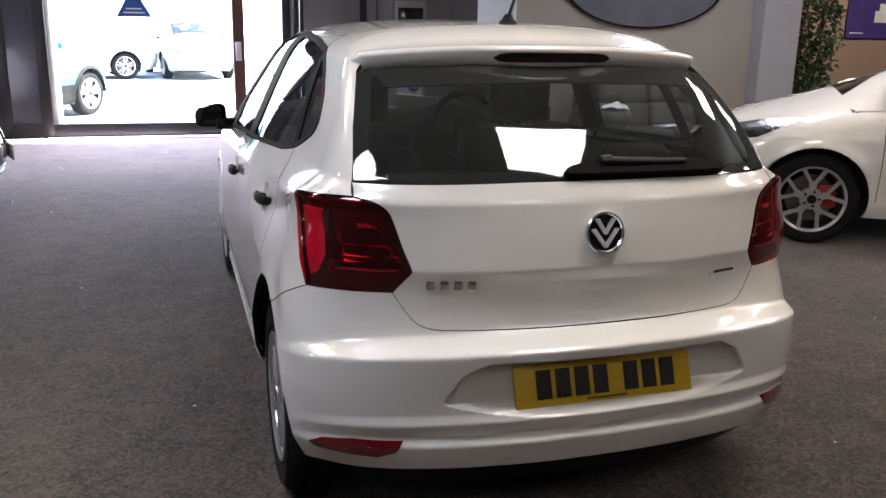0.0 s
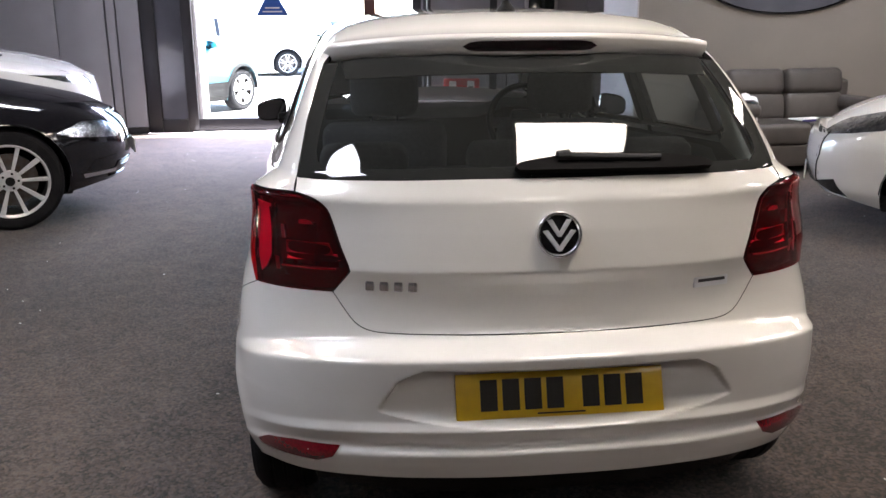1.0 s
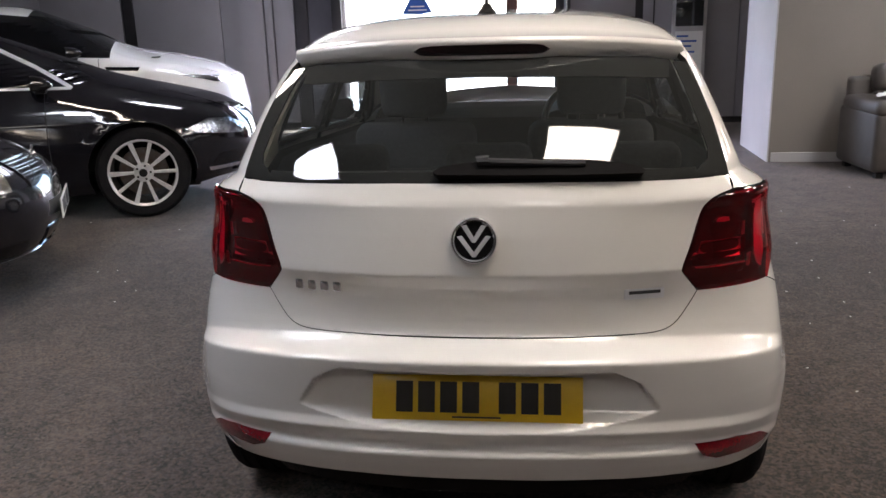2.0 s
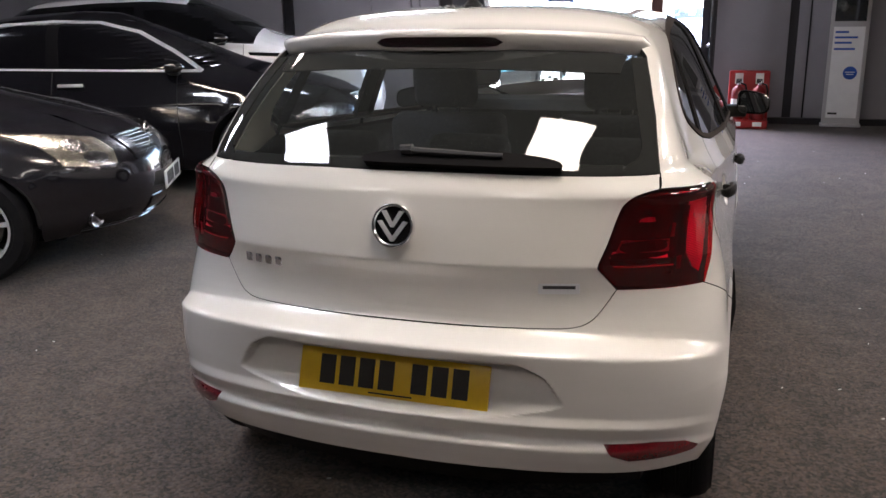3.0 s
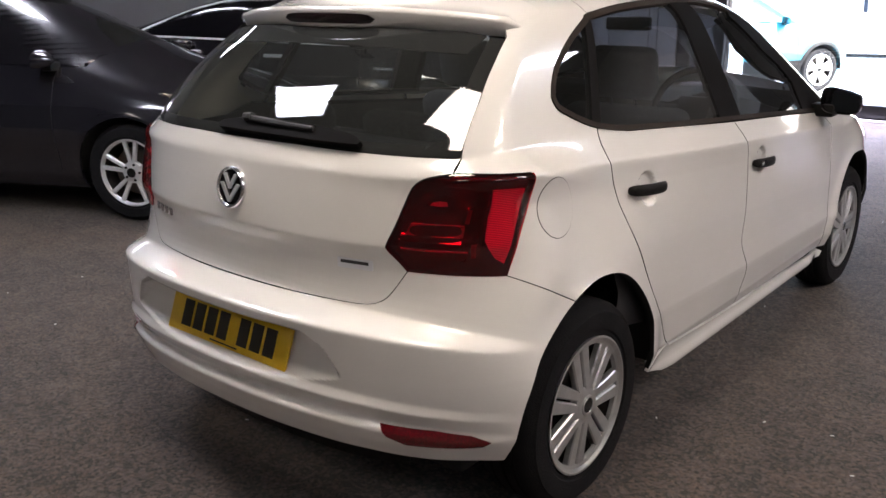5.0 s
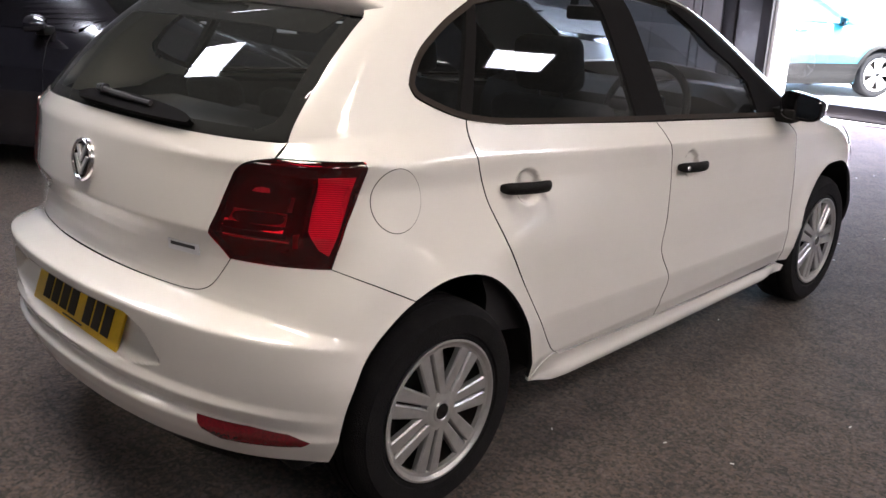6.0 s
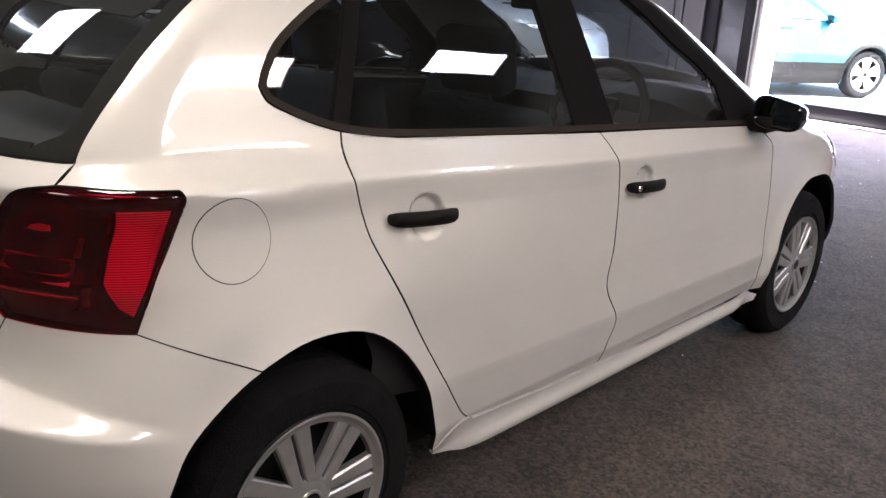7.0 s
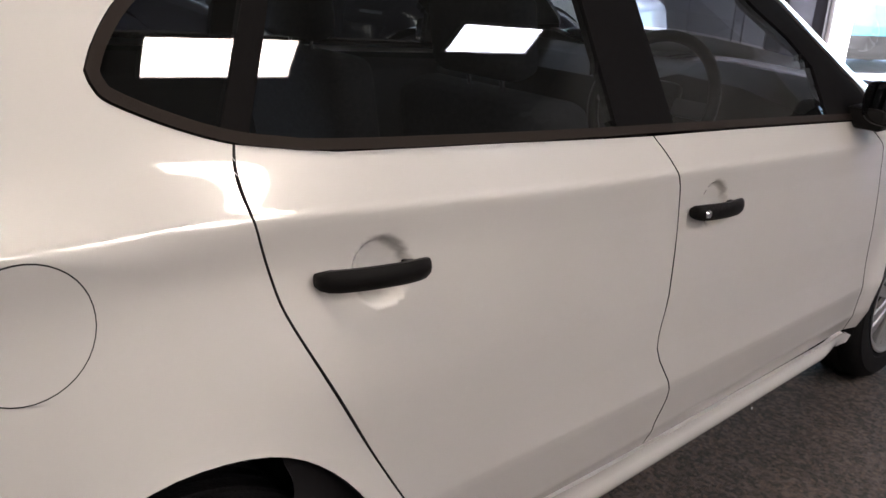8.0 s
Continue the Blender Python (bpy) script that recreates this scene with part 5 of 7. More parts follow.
CEIL = 3.6
setting("floor", boxed(-9.0, 11.0, -7.0, 9.35, -0.2, 0.0), CARPET, "dark brown-grey flecked showroom carpet", "floor")
setting("ground", boxed(-600, 600, 9.35, 900, -0.40, -0.085), TARMAC, "sunlit grey tarmac yard outside the showroom", "ground")
north = bmesh.new()
for x0, x1, z0 in ((-9.0, -5.34, 0), (-5.2, -3.0, 0), (0.44, 11.0, 0), (-3.0, 0.44, 2.75), (-5.34, -5.2, 2.75)):
    box(north, x0, x1, 9.40, 9.60, z0, CEIL)
wall_north = setting("wall_north", north, DARK_FRAME, "grey panelled showroom wall with a glazed opening", "wall")
for x0, x1 in ((-9.0, -7.75), (-7.74, -6.5), (-6.49, -5.36), (-5.18, -4.0), (-3.99, -3.42), (-3.40, -3.30), (-3.28, -3.02), (0.46, 1.34), (1.44, 1.56), (1.58, 2.6), (2.61, 3.8), (3.81, 5.0), (5.01, 6.2), (6.21, 8.6), (8.61, 11.0)):
    part("wall_panel", boxed(x0, x1, 9.35, 9.395, 0.08, CEIL - 0.01, bevel=0.003), WALL_GREY, wall_north)
for x0, x1 in ((-9.0, -5.36), (-5.18, -3.02), (0.46, 11.0)):
    setting("baseboard", boxed(x0, x1, 9.33, 9.395, 0.0, 0.075, bevel=0.004), DARK_FRAME, "dark skirting along the wall", "skirting")
setting("wall_west", boxed(-9.2, -9.0, -7.0, 9.60, 0, CEIL), WALL_GREY, "plain grey showroom wall", "wall")
setting("wall_east", boxed(11.0, 11.2, -7.0, 9.60, 0, CEIL), DARK_WALL, "plain dark showroom wall", "wall")
setting("wall_south", boxed(-9.2, 11.2, -7.2, -7.0, 0, CEIL), DARK_WALL, "plain dark showroom wall", "wall")
setting("wall_inner", boxed(2.30, 5.60, 6.40, 7.50, 0, CEIL), WALL_BEIGE, "beige painted partition wall behind a sofa", "wall")
setting("trim", boxed(2.285, 2.299, 6.392, 7.50, 0, CEIL), WALL_WHITE, "white painted end of the partition", "trim")
setting("skirting_inner", boxed(2.32, 5.10, 6.385, 6.40, 0.0, 0.09, bevel=0.003), WALL_WHITE, "white skirting board", "skirting")
setting("column", boxed(5.10, 5.58, 6.22, 6.40, 0, CEIL, bevel=0.006), WALL_GREY, "grey boxed column on the partition", "column")
setting("wall_alcove", boxed(5.6, 11.0, 8.45, 8.6, 0, CEIL), WALL_WARM, "beige wall of the far alcove, coloured as warmly lit", "wall")
setting("ceiling", boxed(-9.2, 11.2, -7.2, 9.60, CEIL, CEIL + 0.2), CEILING, "dark tiled showroom ceiling", "ceiling")

# glazed front
shop = tagged(new("window_1"), "dark aluminium shop front glazing with a blue triangle sticker", "window", kind="structure")
for x0, x1 in ((-3.0, -2.84), (-2.52, -2.39), (-0.26, -0.12), (0.35, 0.44)):
    part("window_frame", boxed(x0, x1, 9.36, 9.48, 0.0, 2.75, bevel=0.006), DARK_FRAME, shop)
part("window_frame", boxed(-2.84, -2.52, 9.36, 9.48, 0.0, 0.17, bevel=0.006), DARK_FRAME, shop)
part("window_frame", boxed(-2.39, -0.26, 9.36, 9.48, 0.0, 0.17, bevel=0.006), DARK_FRAME, shop)
part("window_frame", boxed(-2.84, 0.35, 9.36, 9.48, 2.62, 2.75, bevel=0.006), DARK_FRAME, shop)
part("window_jamb", boxed(-2.39, -2.335, 9.43, 9.92, -0.085, 2.75, bevel=0.004), WALL_WHITE, shop, "pale jamb")
part("side_panel", boxed(-2.84, -2.52, 9.41, 9.43, 0.17, 2.62), SMOKED, shop, "dark smoked side panel")
pane = part("pane", boxed(-2.345, -0.26, 9.418, 9.424, 0.17, 2.62), SHOP_GLASS, shop, "clear pane")
pane.visible_shadow = False
part("door_stile", boxed(-0.255, -0.125, 9.345, 9.358, 0.17, 2.6), POST_BROWN, shop, "dark brown post facing")
part("door_lock", boxed(-0.235, -0.165, 9.318, 9.344, 0.93, 1.16, bevel=0.008), BRIGHT_TRIM, shop, "pale metal lock case")
setting("window_2", boxed(-5.34, -5.2, 9.36, 9.48, 0.0, 2.75, bevel=0.006), DARK_FRAME, "dark upright post of the shop front", "window")
setting("threshold", boxed(-2.46, 0.44, 9.22, 9.36, -0.01, 0.014, bevel=0.004), WALL_WHITE, "pale metal threshold strip", "threshold")
sticker = bmesh.new()
tri = [(-1.60, 1.435), (-1.20, 1.435), (-1.36, 1.72), (-1.44, 1.72)]
lo = [sticker.verts.new((x, 9.412, z)) for x, z in tri]
hi = [sticker.verts.new((x, 9.4085, z)) for x, z in tri]
sticker.faces.new(hi[::-1])
for i in range(4):
    sticker.faces.new((lo[i], lo[(i + 1) % 4], hi[(i + 1) % 4], hi[i]))
sticker = part("window_sticker", sticker, SIGN_BLUE, shop, "blue triangular window sticker", smooth=False)
for z, w in ((1.475, 0.12), (1.52, 0.09)):
    part("sticker_bar", boxed(-1.40 - w, -1.40 + w, 9.405, 9.4075, z, z + 0.016), PAPER, sticker)
door = tagged(new("door_1"), "glazed door with a dark frame standing open inwards", "door", kind="structure")
for y0, y1, z0, z1 in ((8.70, 8.76, 0.02, 2.6), (9.24, 9.30, 0.02, 2.6), (8.76, 9.24, 0.02, 0.14), (8.76, 9.24, 2.5, 2.6)):
    part("door_frame", boxed(0.475, 0.52, y0, y1, z0, z1, bevel=0.004), DARK_FRAME, door)
part("pane", boxed(0.494, 0.50, 8.76, 9.24, 0.14, 2.5), SHOP_GLASS, door).visible_shadow = False
part("push_bar", tube(bmesh.new(), [(0.45, 8.74, 0.95), (0.45, 9.26, 0.95)], 0.014), BRIGHT_TRIM, door, "pale metal push bar")


def led_panel(x, y, w, d, glow):
    root = tagged(new("ceiling_light"), "white rectangular lit panel set in the ceiling, some added as unseen fill", "ceiling light", "ceiling lights")
    root.matrix_basis = pose(x, y, CEIL)
    rim = bmesh.new()
    for a, b, c, e in ((-w / 2 - 0.02, w / 2 + 0.02, -d / 2 - 0.02, -d / 2), (-w / 2 - 0.02, w / 2 + 0.02, d / 2, d / 2 + 0.02), (-w / 2 - 0.02, -w / 2, -d / 2, d / 2), (w / 2, w / 2 + 0.02, -d / 2, d / 2)):
        box(rim, a, b, c, e, -0.03, 0.0)
    part("frame", rim, WALL_WHITE, root)
    part("diffuser", boxed(-w / 2, w / 2, -d / 2, d / 2, -0.02, -0.004), glow, root, "glowing diffuser")
    return root


# the east, alcove and far west panels are unseen, added as fill
for x, y, w, d, glow in ((0.80, -0.2, 0.88, 0.88, PANEL_SOFT), (-2.36, -0.17, 1.05, 0.76, PANEL_WEST), (0.76, -3.9, 1.0, 0.88, PANEL_DIM), (-2.5, -3.9, 1.1, 0.76, PANEL_DIM), (4.0, -3.9, 1.0, 0.88, PANEL_DIM), (3.7, 4.95, 0.46, 1.1, PANEL_COOL), (4.09, 2.35, 0.50, 1.05, PANEL_EAST), (-2.6, 2.6, 1.2, 0.34, PANEL_WARM_FILL), (-2.6, 6.2, 1.2, 0.34, PANEL_COOL), (5.3, -0.4, 1.2, 0.5, PANEL_FILL), (5.9, 3.2, 1.2, 0.5, PANEL_FILL), (7.4, 1.4, 1.2, 0.5, PANEL_FILL), (-6.2, 2.6, 1.2, 0.34, PANEL_COOL), (7.6, 6.9, 1.2, 0.34, PANEL_WARM_FILL)):
    led_panel(x, y, w, d, glow)


# -- loose furniture of the hall
def sofa():
    root = tagged(new("sofa"), "grey-brown leather two-seat sofa against a beige wall", "sofa")
    root.matrix_basis = pose(3.66, 6.33, 0, 0, 0, 5)
    part("base", boxed(-0.80, 0.80, -0.74, -0.02, 0.06, 0.27, bevel=0.03, segs=3), LEATHER, root)
    for s in (-1, 1):
        part("arm", boxed(s * 0.70 - 0.13, s * 0.70 + 0.13, -0.78, -0.03, 0.05, 0.56, bevel=0.05, segs=3), LEATHER, root)
        part("arm_pad", boxed(s * 0.69 - 0.15, s * 0.69 + 0.15, -0.80, -0.10, 0.52, 0.65, bevel=0.055, segs=4), LEATHER, root)
        part("seat_cushion", boxed(s * 0.288 - 0.283, s * 0.288 + 0.283, -0.77, -0.18, 0.26, 0.46, bevel=0.05, segs=4), LEATHER, root)
        lean = Matrix.Translation((0, -0.24, 0.42)) @ Matrix.Rotation(radians(-10), 4, "X")
        part("back_cushion", boxed(s * 0.31 - 0.305, s * 0.31 + 0.305, -0.10, 0.10, 0.0, 0.27, bevel=0.06, m=lean, segs=4), LEATHER, root)
        part("head_cushion", boxed(s * 0.31 - 0.305, s * 0.31 + 0.305, -0.11, 0.10, 0.25, 0.50, bevel=0.07, m=lean, segs=4), LEATHER, root)
        for y in (-0.70, -0.10):
            part("foot", boxed(s * 0.74 - 0.03, s * 0.74 + 0.03, y - 0.03, y + 0.03, 0.0, 0.07), BLACK_PLASTIC, root)
    part("back", boxed(-0.78, 0.78, -0.14, -0.01, 0.05, 0.80, bevel=0.04, segs=3), LEATHER, root)


def draped_cloth():
    bm = bmesh.new()
    n = 14
    grid = []
    for i in range(n + 1):
        row = []
        for j in range(n + 1):
            a, b = i / n - 0.5, j / n - 0.5
            x = 3.10 + 0.27 * a
            y = 5.66 + 0.26 * b
            z = 0.672 + 0.035 * noise.noise((a * 5, b * 5, 3.1)) + 0.05 * math.exp(-((a + 0.1) ** 2 + b * b) * 18) - 1.3 * max(0.0, a - 0.22) ** 1.2
            row.append(bm.verts.new((x - 0.04 * max(0, a - 0.2) * 10 * 0.4, y, max(z, 0.48) + 0.012)))
        grid.append(row)
    for i in range(n):
        for j in range(n):
            if (i - n / 2) ** 2 + (j - n / 2) ** 2 < (n / 2 + 0.8) ** 2:
                bm.faces.new((grid[i][j], grid[i + 1][j], grid[i + 1][j + 1], grid[i][j + 1]))
    bmesh.ops.delete(bm, geom=[v for v in bm.verts if not v.link_faces], context="VERTS")
    bmesh.ops.solidify(bm, geom=bm.faces, thickness=0.006)
    tagged(part("folded_cloth", bm, PAPER), "crumpled white cloth lying on the sofa arm", "cloth")


def magazine():
    root = tagged(new("magazine"), "white and purple magazine lying on the sofa seat", "magazine")
    root.matrix_basis = pose(3.80, 5.80, 0.463, 0, 0, 10)
    part("pages", boxed(-0.15, 0.15, -0.1, 0.11, 0.0, 0.012, bevel=0.002), PAPER, root)
    part("cover", boxed(-0.152, 0.152, -0.104, -0.1, -0.002, 0.016), PURPLE, root, "purple cover edge")


def oval_mirror():
    root = tagged(new("wall_mirror"), "large dark oval mirror hung on the beige wall", "mirror")
    root.matrix_basis = pose(3.72, 6.398, 1.875)
    for nm, k, y0, y1, mat in (("frame", 1.0, -0.03, 0.0, GLOSS_BLACK), ("mirror_glass", 0.965, -0.034, -0.031, SMOKED)):
        bm = bmesh.new()
        ring = [(0.945 * k * math.cos(a), 0.45 * k * math.sin(a)) for a in (2 * math.pi * i / 72 for i in range(72))]
        lo, hi = [bm.verts.new((x, y1, z)) for x, z in ring], [bm.verts.new((x, y0, z)) for x, z in ring]
        bm.faces.new(hi)
        for i in range(72):
            bm.faces.new((lo[i], lo[(i + 1) % 72], hi[(i + 1) % 72], hi[i]))
        bmesh.ops.recalc_face_normals(bm, faces=bm.faces)
        part(nm, bm, mat, root)


def extinguisher_stand():
    root = tagged(new("extinguisher_stand"), "red moulded plastic stand for two fire extinguishers", "extinguisher stand")
    root.matrix_basis = pose(0.94, 8.98, 0)
    part("back_board", boxed(-0.23, 0.23, 0.08, 0.13, 0.0, 0.655, bevel=0.022, segs=3), RED_PLASTIC, root)
    part("base_tray", boxed(-0.23, 0.23, -0.16, 0.12, 0.0, 0.10, bevel=0.02, segs=3), RED_PLASTIC, root)
    part("divider", boxed(-0.02, 0.02, -0.08, 0.10, 0.09, 0.40, bevel=0.01), RED_PLASTIC, root)
    for x in (-0.115, 0.115):
        part("sign_plate", boxed(x - 0.045, x + 0.045, 0.074, 0.079, 0.50, 0.625), WHITE_PLATE, root, "small pictogram plate")
        part("sign_bar", boxed(x - 0.032, x + 0.032, 0.0705, 0.0735, 0.51, 0.56), INK, root)
        part("tray_label", boxed(x - 0.05, x + 0.05, -0.165, -0.1605, 0.03, 0.08), PAPER, root, "white label")


def extinguisher(x, label):
    root = tagged(new("fire_extinguisher"), label, "fire extinguisher", "fire extinguishers")
    root.matrix_basis = pose(x, 8.94, 0.1)
    body = lathe(bmesh.new(), [(0.0, 0.0), (0.0, 0.072), (0.015, 0.078), (0.32, 0.078), (0.36, 0.065), (0.385, 0.03), (0.40, 0.022), (0.40, 0.0)], 28, axis="z")
    part("cylinder", body, BOTTLE_RED, root)
    part("band_label", lathe(bmesh.new(), [(0.17, 0.0785), (0.17, 0.0792), (0.24, 0.0792), (0.24, 0.0785)], 28, axis="z"), PAPER, root, "white instruction band")
    part("valve", boxed(-0.02, 0.02, -0.02, 0.02, 0.395, 0.44, bevel=0.005), CHROME, root)
    part("lever", boxed(-0.012, 0.012, -0.10, 0.03, 0.44, 0.455, bevel=0.004), BLACK_PLASTIC, root)
    part("hose", tube(bmesh.new(), [(0.02, 0, 0.42), (0.075, 0, 0.40), (0.092, 0, 0.33), (0.092, 0, 0.16), (0.088, 0, 0.08)], 0.011), BLACK_PLASTIC, root)


def kiosk():
    root = tagged(new("information_kiosk"), "white upright information kiosk with a dark screen and blue disc", "kiosk")
    root.matrix_basis = pose(1.985, 9.27, 0, 0, 0, -4)
    part("casing", boxed(-0.205, 0.205, -0.04, 0.05, 0.03, 1.70, bevel=0.012), WALL_WHITE, root)
    part("foot", boxed(-0.22, 0.22, -0.10, 0.06, 0.0, 0.032, bevel=0.008), WALL_WHITE, root)
    part("screen", boxed(-0.165, 0.165, -0.047, -0.0415, 1.20, 1.62, bevel=0.002), SCREEN, root, "dark glossy screen")
    part("poster_sheet", boxed(-0.165, 0.165, -0.045, -0.0415, 0.10, 1.14), PAPER, root, "printed white sheet")
    for z, w in ((1.07, 0.07), (1.01, 0.12), (0.95, 0.09), (0.88, 0.11), (0.14, 0.05)):
        part("print_bar", boxed(-0.145, -0.145 + 2 * w, -0.0485, -0.0455, z, z + 0.022), SIGN_BLUE if z > 0.2 else INK, root)
    disc = lathe(bmesh.new(), [(0.0, 0.075), (0.003, 0.074), (0.003, 0.0)], 32)
    part("blue_disc", disc, SIGN_BLUE, root, "round blue sign").matrix_basis = pose(0.05, -0.045, 0.62, 0, 0, -90)
    part("print_bar", boxed(0.0, 0.10, -0.0515, -0.0485, 0.625, 0.635), PAPER, root)
    part("print_bar", boxed(0.01, 0.09, -0.0515, -0.0485, 0.60, 0.61), PAPER, root)


def plant():
    root = tagged(new("potted_plant"), "tall bushy green indoor plant in a dark pot", "plant")
    root.matrix_basis = pose(7.0, 7.75, 0)
    part("pot", lathe(bmesh.new(), [(0.0, 0.0), (0.0, 0.15), (0.34, 0.2), (0.36, 0.2), (0.36, 0.18), (0.31, 0.17), (0.31, 0.0)], 24, axis="z"), BLACK_PLASTIC, root)
    rnd = random.Random(5)
    for k in range(5):
        a = k * 1.26
        pts = [(0.04 * math.cos(a), 0.04 * math.sin(a), 0.3)]
        for j in range(1, 7):
            pts.append((0.04 * math.cos(a) + 0.05 * j * math.cos(a + 0.3 * j) * 0.8, 0.04 * math.sin(a) + 0.05 * j * math.sin(a + 0.3 * j) * 0.8, 0.3 + 0.30 * j))
        part("stem", tube(bmesh.new(), pts, [0.018 - 0.002 * j for j in range(7)], 6), BARK, root)
    bm = bmesh.new()
    for _ in range(1700):
        a, z = rnd.uniform(0, 6.28), rnd.uniform(0.5, 2.3)
        r = 0.40 * math.sqrt(rnd.random()) * (1.05 - 0.35 * abs(z - 1.4))
        c = Vector((r * math.cos(a), r * math.sin(a), z))
        m = Matrix.Translation(c) @ Euler((rnd.uniform(-1, 1), rnd.uniform(-1, 1), rnd.uniform(0, 6.28))).to_matrix().to_4x4()
        l, w = rnd.uniform(0.06, 0.11), rnd.uniform(0.018, 0.03)
        vs = [bm.verts.new(m @ Vector(p)) for p in ((0, 0, 0), (l * 0.35, w, 0.012), (l * 0.75, w * 0.7, 0.004), (l, 0, -0.012), (l * 0.75, -w * 0.7, 0.004), (l * 0.35, -w, 0.012))]
        bm.faces.new((vs[0], vs[1], vs[2], vs[3]))
        bm.faces.new((vs[0], vs[3], vs[4], vs[5]))
    crown = part("crown", bm, LEAF, root)
    crown["kind"] = "stuff"


def wall_poster(x, y, z, w, h, turn, sheet_mat, label, shapes=()):
    root = tagged(new("wall_poster"), label, "poster")
    root.matrix_basis = pose(x, y, z, 0, 0, turn)
    part("frame", boxed(-w / 2 - 0.015, w / 2 + 0.015, -0.012, 0.0, -h / 2 - 0.015, h / 2 + 0.015, bevel=0.003), DARK_FRAME, root)
    part("print", boxed(-w / 2, w / 2, -0.015, -0.0125, -h / 2, h / 2), sheet_mat, root)
    for x0, x1, z0, z1, mat in shapes:
        part("printed_shape", boxed(x0, x1, -0.018, -0.0155, z0, z1), mat, root)


sofa()
draped_cloth()
magazine()
oval_mirror()
extinguisher_stand()
extinguisher(0.825, "red fire extinguisher with a white band in the red stand")
extinguisher(1.055, "red fire extinguisher with a white band in the red stand")
kiosk()
plant()
wall_poster(8.62, 8.445, 1.85, 0.85, 1.0, 0, PURPLE, "purple-blue poster showing a pale car shape", ((0.05, 0.36, -0.28, -0.12, PAPER), (0.12, 0.34, -0.12, -0.02, PAPER), (-0.36, -0.12, -0.44, -0.42, PAPER)))
wall_poster(-8.6, 9.34, 1.95, 1.7, 0.95, 0, PAPER, "wide framed picture with red and dark shapes", ((-0.8, -0.35, -0.42, -0.1, CALIPER), (-0.3, 0.1, -0.44, 0.1, SIGN_BLUE), (0.15, 0.5, -0.42, -0.05, CALIPER), (0.55, 0.8, -0.43, 0.2, INK)))


lint = bmesh.new()
rnd = random.Random(11)
for _ in range(160):
    x, y, a = rnd.uniform(-4, 5), rnd.uniform(-1.5, 8), rnd.uniform(0, 3.14)
    box(lint, -0.006, 0.006, -0.0015, 0.0015, 0.0, 0.002, m=Matrix.Translation((x, y, 0.001)) @ Matrix.Rotation(a, 4, "Z"))
tagged(part("lint_flecks", lint, PAPER, smooth=False), "tiny pale flecks of lint scattered on the carpet", "lint", kind="stuff")


